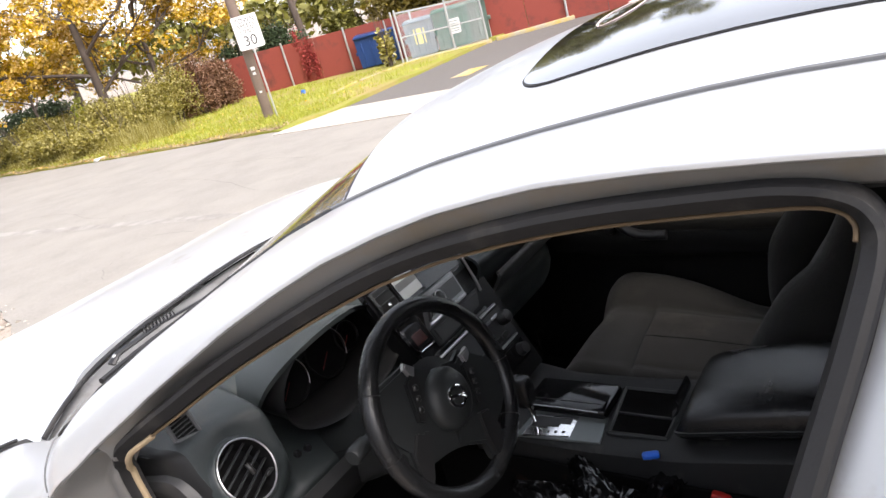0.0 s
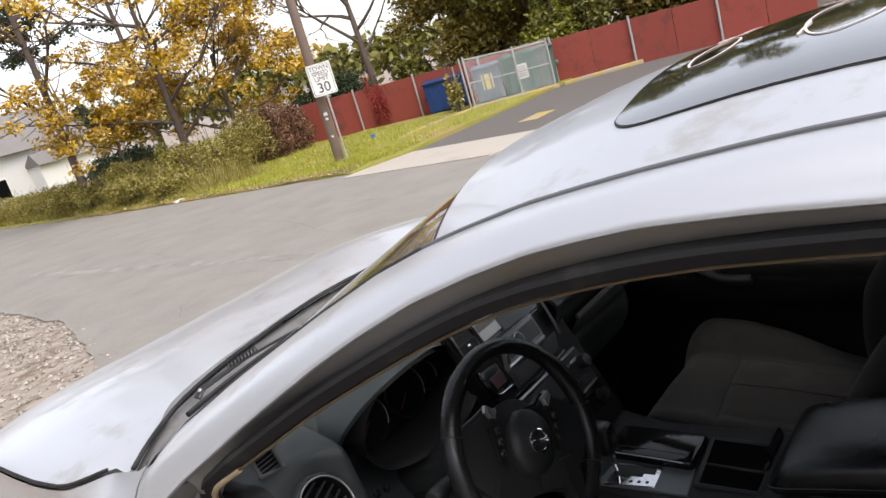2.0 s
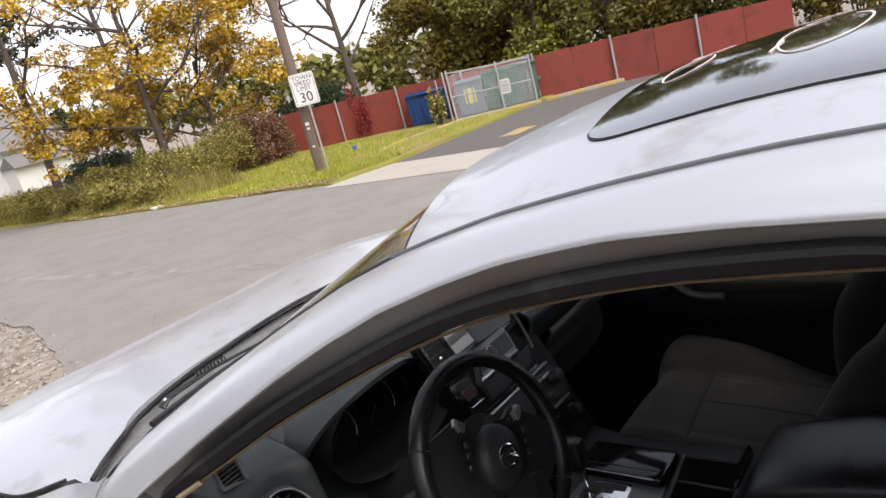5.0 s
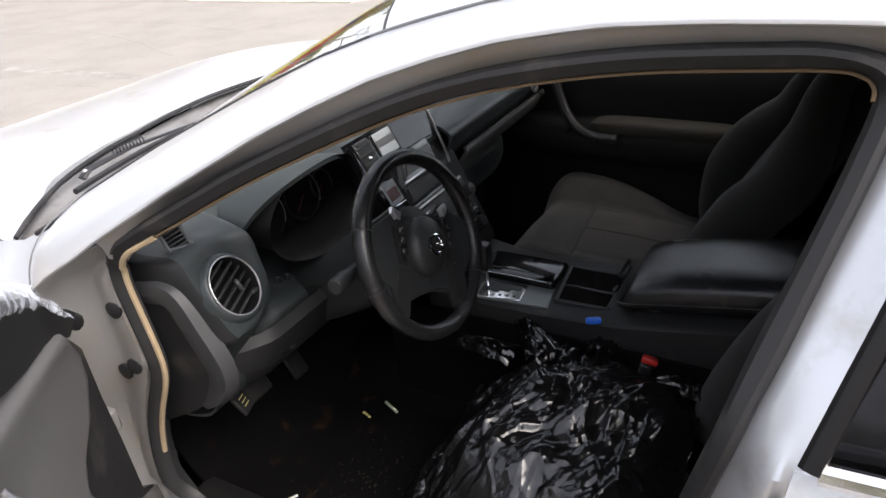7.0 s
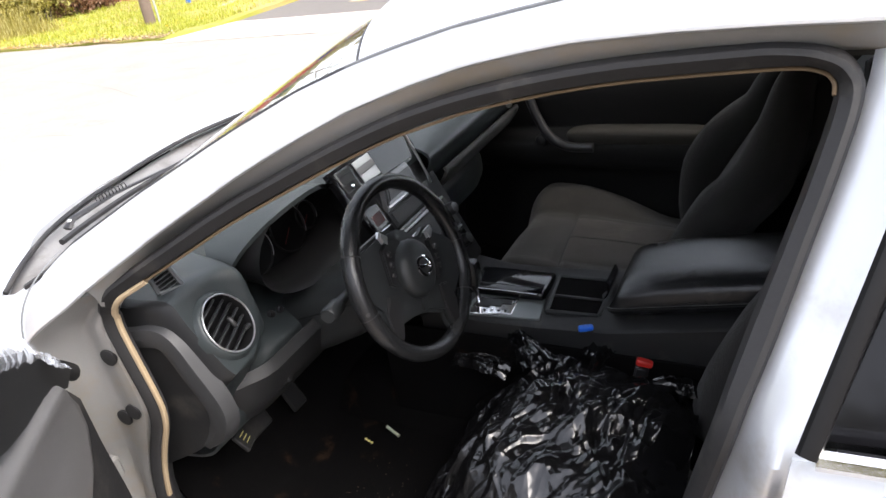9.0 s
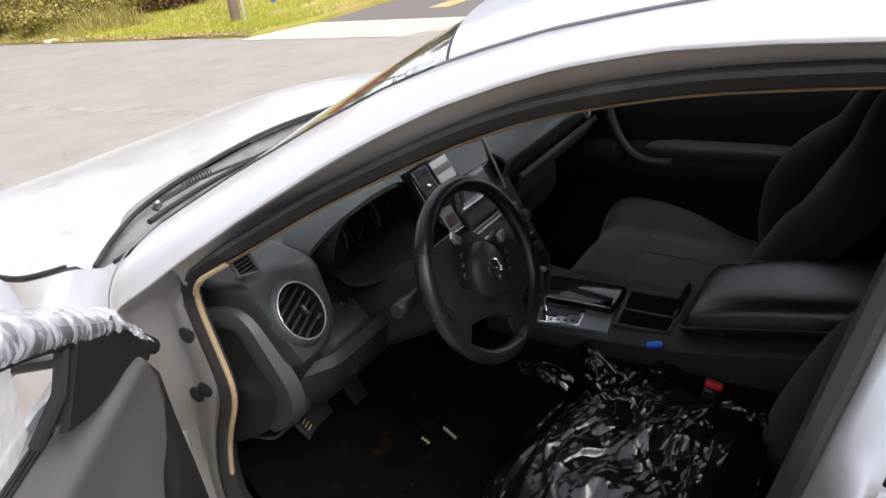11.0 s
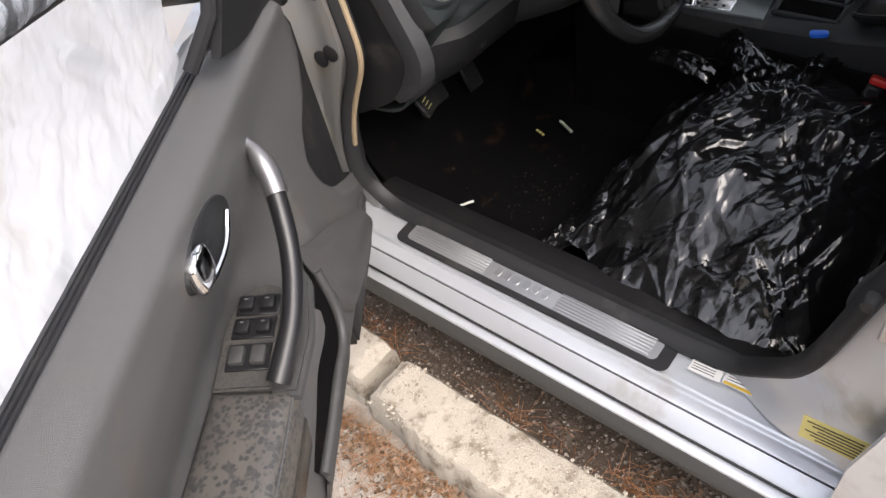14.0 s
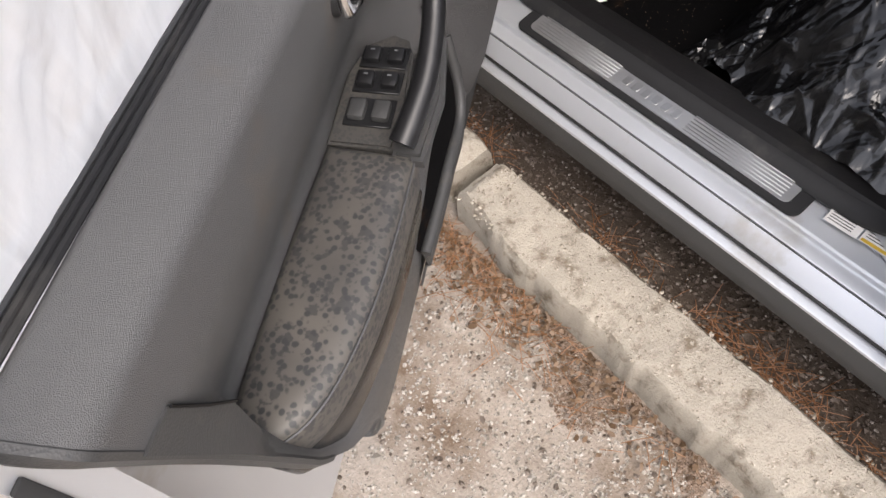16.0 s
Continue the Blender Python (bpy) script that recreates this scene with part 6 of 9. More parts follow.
    for y in axis((-0.16, -0.24, 4), (-0.24, -0.62, 16), (-0.62, -1.15, 16)):
        t = lerp(y, [-1.15, -0.94, -0.63, -0.45, -0.30, -0.16], [0.735, 0.706, 0.650, 0.640, 0.638, 0.665])
        rows.append([(-0.155, y, 0.28), (-0.150, y, 0.50), (-0.148, y, t - 0.03), (-0.146, y, t - 0.008), (-0.136, y, t), (0.0, y, t + 0.002), (0.115, y, t), (0.132, y, t - 0.006), (0.142, y, t - 0.03), (0.148, y, 0.50), (0.155, y, 0.28)])
    con = cp("centre_console", MB().grid(rows, flip=True), TRIM, "dark centre console")
    # thin panel that turns the console's near side almost black
    part("console_side", MB().box((-0.158, -0.60, 0.435), (0.008, 1.12, 0.33), 0.003), CARPET, con, "near-black panel over the console side")
    cm = pose(0, 0, 0.640)
    part("gate_plate", MB().prism([(-0.142, -0.262), (-0.045, -0.262), (-0.040, -0.448), (-0.128, -0.462)], 0.004, cm, 0.0015), PLATEGREY, con, "dull satin plate round the shift gate")
    part("shift_gate", MB().prism([(-0.140, -0.285), (-0.066, -0.283), (-0.056, -0.385), (-0.124, -0.392)], 0.004, cm @ pose(0, 0, 0.003), 0.0015), CHROME, con, "bright metal shift gate")
    part("shift_slot", MB().prism([(-0.108, -0.293), (-0.072, -0.292), (-0.066, -0.376), (-0.084, -0.378), (-0.086, -0.355), (-0.098, -0.355), (-0.100, -0.330), (-0.108, -0.330)], 0.002, cm @ pose(0, 0, 0.0065)), BLACK, con)
    for j in range(4):
        part("gate_mark", MB().box((-0.122 + 0.003 * j, -0.322 - 0.017 * j, 0.0075), (0.006, 0.006, 0.001), 0, cm), INK, con)
    shifter = part("shifter", MB().tube([(-0.094, -0.300, 0.64), (-0.096, -0.292, 0.70)], 0.007, 10), CHROME, con, "shift lever with a black knob")
    part("shift_knob", cushion(-0.100, -0.286, 0.732, 0.042, 0.050, 0.075, None, 0.7), LEATHER, shifter)
    lid = part("storage_lid", MB().box((0.002, -0.348, 0.6535), (0.108, 0.200, 0.026), 0.010, None, 3), PIANO, con, "glossy black sliding storage lid")
    part("lid_trim", MB().tube([(-0.054, -0.262, 0.664), (-0.0545, -0.345, 0.6655), (-0.054, -0.432, 0.664)], 0.0012, 6), SATIN, lid)
    part("lid_line", MB().tube([(-0.030, -0.27, 0.6672), (-0.028, -0.43, 0.6672)], 0.0010, 5), GREYPL2, lid)
    k = MB()
    for a, b in (((-0.096, -0.470), (0.066, -0.450)), ((0.066, -0.450), (0.066, -0.590)), ((0.066, -0.590), (-0.090, -0.592)), ((-0.090, -0.592), (-0.096, -0.470))):
        k.tube([(a[0], a[1], 0.6465), (b[0], b[1], 0.6480)], 0.006, 6)
    part("cup_rim", k, SHROUD, con)
    # no hollow here: a flat black sheet gives the cup holder's inner shade
    part("cup_well", MB().prism([(-0.094, -0.472), (0.064, -0.453), (0.064, -0.588), (-0.088, -0.590)], 0.003, pose(0, 0, 0.6460)), CARPET, con, "flat black panel painted as the shaded depth of the empty cup holder")
    part("cup_divider", MB().box((-0.028, -0.525, 0.6490), (0.006, 0.115, 0.010), 0.002, None), BLACK, con)
    rows = [[(x, -0.578 - 0.012 * smooth(v, 0, 1) - 0.010 * math.sin(3.1 * v), 0.642 + 0.052 * v) for v in np.linspace(0, 1, 8)] for x in np.linspace(-0.020, 0.068, 8)]
    part("cup_flap", MB().sheet(rows, 0.004), PIANO, con, "upright curved cup holder flap")
    # padded armrest, rising towards the rear
    rows, seam = [], []
    for y, g in ((-0.6220, 0.060), (-0.6150, 0.042), (-0.6135, 0.028), (-0.617, 0.016), (-0.628, 0.006), (-0.65, 0.0), (-0.72, 0.0), (-0.80, 0.0), (-0.90, 0.0), (-1.0, 0.0), (-1.10, 0.0), (-1.14, 0.02)):
        top = lerp(y, [-1.14, -0.95, -0.75, -0.62], [0.822, 0.803, 0.770, 0.742]) - g * 0.62
        bot = lerp(y, [-1.14, -0.94, -0.63], [0.738, 0.708, 0.652]) + g * 0.38
        hw = 0.122 - g * 0.55
        row = []
        for t in np.linspace(0, 6.2832, 40, endpoint=False):
            c, q = math.cos(t), math.sin(t)
            z = (top + bot) / 2 + (top - bot) / 2 * math.copysign(abs(q) ** 0.62, q)
            x = 0.004 + hw * math.copysign(abs(c) ** (0.50 if q < 0 else 0.66), c)
            row.append((x, y - 0.022 * smooth(z, top - 0.06, top) * (1 - smooth(-y, 0.63, 0.75)), z))
        rows.append(row)
        zs = bot + (top - bot) * 0.40
        seam.append((0.004 - hw * 0.995 - 0.0006, y, zs))
    k = MB().grid(rows, wrap=True)
    k.f.append(tuple(range(40)))
    rest = cp("console_armrest", k, LEATHER, "padded black leather armrest with scuffs", angle=60)
    part("stitching", MB().tube(seam[3:], 0.0013, 5), GREYPL2, rest)
    part("seam_welt", MB().tube([(p[0], p[1], p[2] - 0.005) for p in seam[3:]], 0.0018, 5), MATTE, rest)
    # passenger seat
    def cushion_z(x, y):
        z = 0.572 + 0.06 * (y + 0.40) + (0.062 - 0.085 * smooth(-y, 0.34, 0.66)) * smooth(x, 0.53, 0.635) + 0.016 * (1 - smooth(x, 0.20, 0.27))
        z -= 0.010 * math.exp(-((y + 0.365 - 0.10 * (x - 0.4)) / 0.010) ** 2) * smooth(x, 0.20, 0.24) * (1 - smooth(x, 0.56, 0.60))
        z -= 0.008 * math.exp(-((x - 0.565 + 0.03 * (y + 0.4)) / 0.008) ** 2)
        z += 0.010 * math.sin((x - 0.2) / 0.36 * 3.14) * (0.2 < x < 0.56) + 0.004 * noise.noise((x * 9, y * 9, 2))
        for v, r, d in (((0.255 - x) / 0.055, 1, 0.10), ((x - 0.655) / 0.058, 1, 0.13), ((y + 0.268) / 0.100, 1, 0.13)):
            c = min(1, max(0, v))
            z -= d * (1 - math.sqrt(max(0, 1 - c * c)))
        return z
    rows = []
    for x in axis((0.20, 0.26, 10), (0.26, 0.64, 36), (0.64, 0.713, 12)):
        f = 0.030 * max(0, (x - 0.45) / 0.25) ** 2
        ys_ = axis((-0.168 - f, -0.27, 14), (-0.27, -0.72, 46))
        row = [(x, -0.185 - f, 0.36), (x, -0.173 - f, 0.42)] + [(x, y, cushion_z(x, y)) for y in ys_] + [(x, -0.73, 0.40)]
        rows.append(row)
    k = MB().grid([[(x + 0.004, y, 0.38) for x, y, z in rows[0]]] + rows + [[(x - 0.004, y, 0.38) for x, y, z in rows[-1]]])
    seat = cp("passenger_seat", k, FABRIC, "dark grey cloth passenger seat with brownish insert", angle=75)
    rows = [[(x, y, cushion_z(x, y) + 0.003 - 0.006 * (a in (0, 17))) for y in axis((-0.375 + 0.10 * (x - 0.4), -0.70, 26))] for a, x in enumerate(np.linspace(0.262, 0.548, 18))]
    part("seat_insert", MB().grid(rows), INSERT, seat, "brownish grey cloth insert", 75)
    part("seam", MB().tube([(x, -0.367 + 0.10 * (x - 0.4), cushion_z(x, -0.367 + 0.10 * (x - 0.4)) + 0.002) for x in np.linspace(0.235, 0.56, 14)], 0.0018, 6), FABRICDARK, seat)
    part("seam", MB().tube([(0.40, y, cushion_z(0.40, y) + 0.0035) for y in np.linspace(-0.375, -0.66, 14)], 0.0016, 6), FABRICDARK, seat)
    bm_ = pose(0.44, -0.70, 0.55, 30)
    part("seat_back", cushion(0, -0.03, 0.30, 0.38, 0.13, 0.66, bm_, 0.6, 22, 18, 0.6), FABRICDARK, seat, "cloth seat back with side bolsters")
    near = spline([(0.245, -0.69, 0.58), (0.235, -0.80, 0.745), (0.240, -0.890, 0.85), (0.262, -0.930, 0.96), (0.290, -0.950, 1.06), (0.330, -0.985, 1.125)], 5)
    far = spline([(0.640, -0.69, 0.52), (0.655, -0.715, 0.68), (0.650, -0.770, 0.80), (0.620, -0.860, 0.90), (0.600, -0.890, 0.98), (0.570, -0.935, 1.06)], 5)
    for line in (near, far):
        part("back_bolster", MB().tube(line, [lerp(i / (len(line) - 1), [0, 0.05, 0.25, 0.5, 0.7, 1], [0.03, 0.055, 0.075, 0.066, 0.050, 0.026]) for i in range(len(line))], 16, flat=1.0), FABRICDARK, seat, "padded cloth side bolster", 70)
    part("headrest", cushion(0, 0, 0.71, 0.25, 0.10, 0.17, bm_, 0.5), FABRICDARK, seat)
    part("seat_base", MB().box((0.42, -0.45, 0.36), (0.44, 0.50, 0.16), 0.03), BLACK, seat)
    # driver seat
    k = cushion(-0.365, -0.625, 0.345, 0.34, 0.42, 0.13, pose(0, 0, 0, 0), 0.5)
    seat = cp("driver_seat", k, FABRIC, "dark grey cloth driver seat under a black bag")
    bm_ = pose(-0.385, -0.945, 0.44, 24)
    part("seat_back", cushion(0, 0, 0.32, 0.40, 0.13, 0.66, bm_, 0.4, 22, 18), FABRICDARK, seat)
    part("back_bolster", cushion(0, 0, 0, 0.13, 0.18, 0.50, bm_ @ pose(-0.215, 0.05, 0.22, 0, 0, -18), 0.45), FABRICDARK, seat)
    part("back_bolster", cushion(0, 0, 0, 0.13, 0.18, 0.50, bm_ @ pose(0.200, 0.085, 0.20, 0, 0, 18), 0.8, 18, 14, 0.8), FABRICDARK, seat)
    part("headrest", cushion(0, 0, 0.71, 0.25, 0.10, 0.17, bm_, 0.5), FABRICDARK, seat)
    part("seat_base", MB().box((-0.375, -0.62, 0.31), (0.36, 0.36, 0.11), 0.03), BLACK, seat)
    k = MB().box((0, 0, 0), (0.020, 0.036, 0.016), 0.005, pose(-0.166, -0.708, 0.594, 12, 10, 8), 2)
    buckle = cp("belt_buckle", k, RED, "red seat belt buckle")
    part("buckle_stalk", MB().box((0, 0.002, -0.045), (0.018, 0.030, 0.07), 0.005, pose(-0.166, -0.708, 0.594, 12, 10, 8)), BLACK, buckle)
    # rear bench
    seat = cp("rear_bench", cushion(0, -1.45, 0.47, 1.34, 0.50, 0.20, None, 0.45), FABRIC, "dark cloth rear bench")
    part("bench_back", cushion(0, 0, 0.28, 1.34, 0.16, 0.62, pose(0, -1.72, 0.50, 24), 0.4), FABRIC, seat)
    # passenger door lining
    rows = []
    for y in np.linspace(0.12, -1.05, 30):
        p = spline([(0.775, y, 1.02), (0.745, y, 1.005), (0.730, y, 0.93), (0.735, y, 0.84), (0.735, y, 0.80), (0.690, y, 0.785), (0.665, y, 0.765), (0.670, y, 0.71), (0.715, y, 0.66), (0.72, y, 0.50), (0.70, y, 0.36)], 4)
        rows.append(p)
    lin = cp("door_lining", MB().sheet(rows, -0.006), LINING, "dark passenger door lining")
    part("armrest_pad", cushion(0.700, -0.52, 0.795, 0.085, 0.46, 0.05, None, 0.6), DUSTYPAD, lin, "dusty grey armrest pad")
    part("pull_handle", MB().tube(spline([(0.722, -0.115, 1.02), (0.700, -0.160, 0.95), (0.680, -0.195, 0.87), (0.660, -0.240, 0.805), (0.650, -0.300, 0.772), (0.652, -0.385, 0.768)], 5), 0.015, 10), BLACK, lin, "curved black pull handle")
    part("handle_end", MB().lathe([(0, 0.01), (0.016, 0.008), (0.020, 0.0)], 16, frame_of((0.655, -0.215, 0.79), (0, 1, 0), (0, 0, 1)) @ pose(0, 0, 0, 180, 0, 0)), TRIM, lin)
    part("door_release", MB().box((0.722, -0.32, 0.972), (0.012, 0.10, 0.018), 0.005, None, 2), CHROME, lin, "chrome inner door release")
    part("belt_guide", MB().box((0.690, -1.02, 0.965), (0.012, 0.03, 0.05), 0.005, None, 2), SATIN, lin)
    cp("kick_panel", MB().box((0.745, 0.27, 0.46), (0.03, 0.34, 0.52), 0.01), TRIM, "black kick panel in the passenger footwell")
    cp("sill_trim", MB().box((0.728, -0.46, 0.30), (0.03, 1.26, 0.16), 0.01), SILLTRIM, "black plastic passenger sill trim")
    # rear sides of the cabin
    for s in (-1, 1):
        cp("side_lining", MB().box((s * 0.74, -1.75, 0.62), (0.03, 1.3, 0.75), 0.01), TRIM)


build_cabin(car_part)


# ---- the open driver door ----
DOOR = Matrix(((-0.79, 0.613, 0, -0.85), (-0.613, -0.79, 0, 0.09), (0, 0, 1, 0), (0, 0, 0, 1)))


def door_w(z):
    """How far the window frame leans towards the cabin."""
    return 0.28 * max(0.0, z - 1.0)


def frame_z(u):
    return lerp(u, [0.03, 0.05, 0.09, 0.20, 0.25, 0.33, 0.43, 0.52, 0.60, 0.69, 0.80, 0.90, 1.0, 1.10],
                [0.955, 0.975, 1.003, 1.086, 1.110, 1.152, 1.207, 1.247, 1.278, 1.306, 1.327, 1.338, 1.342, 1.342])


def build_door(cp):
    def dp(mb):
        mb.v = [tuple(DOOR @ Vector(p)) for p in mb.v]
        mb.f = [f[::-1] for f in mb.f]
        return mb
    # outer skin and shell
    rows = []
    for u in np.linspace(0.0, 1.09, 30):
        rows.append([(u, -0.035 - lerp(z, [0.3, 0.45, 0.62, 0.8, 0.95, 1.05], [0.055, 0.072, 0.080, 0.070, 0.045, 0.01]), z) for z in np.linspace(0.30, lerp(u, [0, 0.1, 0.2, 0.3, 0.5, 0.6], [0.88, 0.93, 1.0, 1.025, 1.03, 1.045]), 20)])
    door = cp("driver_door", dp(MB().sheet(rows, 0.006)), SILVER, "open silver driver door with a grey lining")
    sub = lambda name, mb, material, label="", angle=38: part(name, dp(mb), material, door, label, angle)
    rows = []
    for z in np.linspace(0.31, 1.06, 20):
        o = -0.035 - lerp(z, [0.3, 0.45, 0.62, 0.8, 0.95, 1.05], [0.055, 0.072, 0.080, 0.070, 0.045, 0.01])
        rows.append([(1.09, o, z), (1.098, o + 0.02, z), (1.098, -0.03, z), (1.092, 0.012, z), (1.06, 0.016, z)])
    sub("rear_edge", MB().sheet(rows, 0.004), SILVER, "silver painted door edge")
    for z, s in ((0.93, 0.012), (0.86, 0.016), (0.72, 0.012)):
        sub("edge_hole", MB().box((1.10, -0.02, z), (0.006, s, s * 1.6), 0.003), INK)
    for u, z, su, sz in ((1.084, 0.905, 0.012, 0.020), (1.082, 0.865, 0.012, 0.016), (1.087, 0.995, 0.010, 0.085)):
        sub("edge_slot", MB().box((u, 0.0145, z), (su, 0.004, sz), 0.004, None, 2), INK, "dark slot in the door edge")
    sub("latch", MB().box((1.10, -0.03, 0.79), (0.008, 0.05, 0.09), 0.008), SATIN, "steel door latch")
    sub("shell", MB().box((0.555, -0.066, 0.66), (1.05, 0.05, 0.70), 0.012), SILVER)
    fe = [(0.135, 0.985), (0.098, 0.938), (0.094, 0.84), (0.082, 0.74), (0.072, 0.60), (0.02, 0.56), (0.02, 0.36), (0.30, 0.36), (0.33, 0.80), (0.30, 0.90), (0.20, 0.99)]
    sub("front_edge", MB().prism(fe, 0.04, Matrix(((1, 0, 0, 0), (0, 0, 1, -0.008), (0, 1, 0, 0), (0, 0, 0, 1))), 0.006), RUBBER, "dark front edge of the door")
    rear_u = lambda z: lerp(z, [0.38, 0.5, 0.60, 0.631, 0.691, 0.849, 1.016, 1.058, 1.092], [0.82, 0.87, 0.925, 0.948, 0.978, 1.016, 1.060, 1.072, 1.081])
    # lining: section in (w, z), changing along u
    def section(u):
        r = smooth(u, 0.36, 0.50) * (1 - smooth(u, 0.955, 1.0))
        fr = 1 - smooth(u, 0.06, 0.20)
        rear = smooth(u, 0.80, 1.04)
        bz = 0.045 * (u - 0.5)
        return [(-0.002, 1.039 + bz), (0.004, 1.046 + bz), (0.020, 1.036 + bz), (0.036, 1.025 + bz), (0.0435, 1.016 + bz * 0.9), (0.044, 1.002 + bz * 0.8), (0.040, 0.968), (0.037 - 0.008 * r, 0.930), (0.038 - 0.022 * r, 0.895),
                (0.040 - 0.040 * r, 0.855), (0.042 - 0.060 * r, 0.815), (0.044 - 0.074 * r, 0.77), (0.048 - 0.060 * r, 0.70), (0.055 - 0.010 * r, 0.64), (0.056 - 0.004 * fr, 0.56 + 0.03 * rear), (0.046, 0.48 + 0.06 * rear),
                (0.030, 0.415 + 0.10 * rear), (0.010, 0.385 + 0.12 * rear), (-0.010, 0.382 + 0.12 * rear)]
    rows = []
    for u in axis((0.035, 0.36, 18), (0.36, 0.88, 36), (0.88, 1.0, 14)):
        p = spline([Vector((u, w, z)) for w, z in section(u)], 4)
        q = []
        for v in p:
            uu = v.x
            if u < 0.36:
                uf = lerp(v.z, [0.40, 0.50, 0.56, 0.60, 0.65, 0.74, 0.79, 0.83, 0.855, 0.90, 0.94, 0.99, 1.03, 1.08], [0.02, 0.00, 0.02, 0.09, 0.17, 0.238, 0.255, 0.22, 0.15, 0.102, 0.098, 0.135, 0.165, 0.19])
                uu = uf + (v.x - 0.035) / 0.325 * (0.36 - uf)
                edge = 0.02 * (1 - smooth(u, 0.035, 0.075))
                q.append((uu, v.y - edge, v.z))
            elif u > 0.88:
                q.append((0.88 + (u - 0.88) / 0.12 * (rear_u(v.z) - 0.88), v.y, v.z))
            else:
                q.append((uu, v.y, v.z))
        rows.append(q)
    sub("lining", MB().sheet(rows, -0.006), DOORTRIM, "dusty grey grained door lining", 60)
    # hard rear corner of the lining and its dark edge strip
    def lining_w(u, z):
        s_ = sorted((q[1], q[0]) for q in section(min(u, 1.0)))
        return lerp(z, [q[0] for q in s_], [q[1] for q in s_])
    rows = []
    for t in np.linspace(0, 1, 22):
        a = (lerp(t, [0, 0.3, 0.5, 0.75, 1], [1.024, 0.990, 0.992, 0.965, 0.91]), lerp(t, [0, 0.3, 0.5, 0.75, 1], [0.984, 0.893, 0.84, 0.742, 0.665]))
        b = (lerp(t, [0, 0.3, 0.5, 0.75, 1], [1.054, 1.029, 1.014, 0.984, 0.94]), lerp(t, [0, 0.3, 0.5, 0.75, 1], [0.988, 0.90, 0.845, 0.71, 0.632]))
        wa = min(lining_w(a[0], a[1]) + 0.002, 0.0455)
        rows.append([(a[0] + (b[0] - a[0]) * q, wa + (0.0445 - wa) * q, a[1] + (b[1] - a[1]) * q) for q in np.linspace(0, 1, 5)])
    sub("rear_corner", MB().sheet(rows, 0.006), DOORHARD, "smooth hard corner of the lining")
    rows = []
    for v in spline([Vector((1.0, w, z)) for w, z in section(1.0)], 4):
        if v.z < 0.655:
            continue
        ui, w = rear_u(v.z), v.y
        rows.append([(ui - 0.004, w - 0.004, v.z), (ui - 0.001, w + 0.0012, v.z), (ui + 0.004, w + 0.0006, v.z), (ui + 0.009, w - 0.008, v.z), (ui + 0.011, w - 0.020, v.z), (ui + 0.008, w - 0.034, v.z)])
    sub("edge_strip", MB().sheet(rows, 0.004), DOORHARD, "dark edge strip of the lining")
    # belt seals
    for d, z, r in ((-0.001, 1.0455, 0.0028), (-0.0065, 1.0465, 0.0028)):
        sub("belt_seal", MB().tube([(u, d, z + 0.045 * (u - 0.5)) for u in np.linspace(0.38, 1.085, 20)], r, 8), RUBBER, "black rubber belt seal")
    rows = [[(u, d, z + 0.045 * (u - 0.5)) for d, z in ((-0.0090, 1.043), (-0.0097, 1.0490), (-0.0115, 1.0502), (-0.0145, 1.0490), (-0.0155, 1.043))] for u in np.linspace(0.40, 1.085, 20)]
    sub("belt_lip", MB().sheet(rows, 0.002), LIPDARK, "dull grey lip beside the belt seal")
    # armrest with dusty pad
    def pad_outline(g=0.0):
        out = [(0.66, 0.074 + g), (0.74, 0.076 + g), (0.83, 0.074 + g), (0.91, 0.062 + g), (0.96, 0.044 + g), (0.99 + g, 0.015), (0.985 + g, -0.012), (0.955, -0.027), (0.80, -0.030), (0.655, -0.026)]
        return out
    c = [Vector((x, y, 0)) for x, y in pad_outline()]
    smoothed = spline(c, 5)
    def ring(scale, z, dz_front=0.0):
        ctr = Vector((0.80, 0.022, 0))
        return [(ctr.x + (p.x - ctr.x) * (1 - (1 - scale) * 0.35), ctr.y + (p.y - ctr.y) * scale, z) for p in smoothed]
    k = MB().grid([ring(1.0, 0.700), ring(1.04, 0.725), ring(1.03, 0.745), ring(0.96, 0.757), ring(0.80, 0.762), ring(0.45, 0.764)], wrap=True, flip=True)
    m_ = len(smoothed)
    k.f.append(tuple(range(5 * m_, 6 * m_)))
    arm = sub("armrest_pad", k, PADDUST, "padded armrest speckled with dust", 70)
    k = MB().tube([(p.x, p.y + 0.001, 0.7515) for p in smoothed[:33]], 0.0014, 5)
    sub("stitching", k, LIPGREY)
    k = MB().grid([ring(0.98, 0.705), ring(1.02, 0.690), ring(0.90, 0.640), ring(0.5, 0.60)], wrap=True)
    sub("armrest_side", k, LEATHER, "black leather side of the armrest", 70)
    # switch plate in front of the pad
    pl = [(0.655, -0.026), (0.655, 0.050), (0.60, 0.052), (0.53, 0.046), (0.505, 0.036), (0.498, 0.016), (0.515, -0.012), (0.56, -0.026)]
    m = Matrix(((1, 0, 0, 0), (0, 1, 0, 0), (-0.10, 0, 1, 0.826), (0, 0, 0, 1)))
    sub("switch_plate", MB().prism(pl, 0.012, m @ pose(0, 0, -0.012), 0.003), DOORDUST, "dusty grey window switch plate")
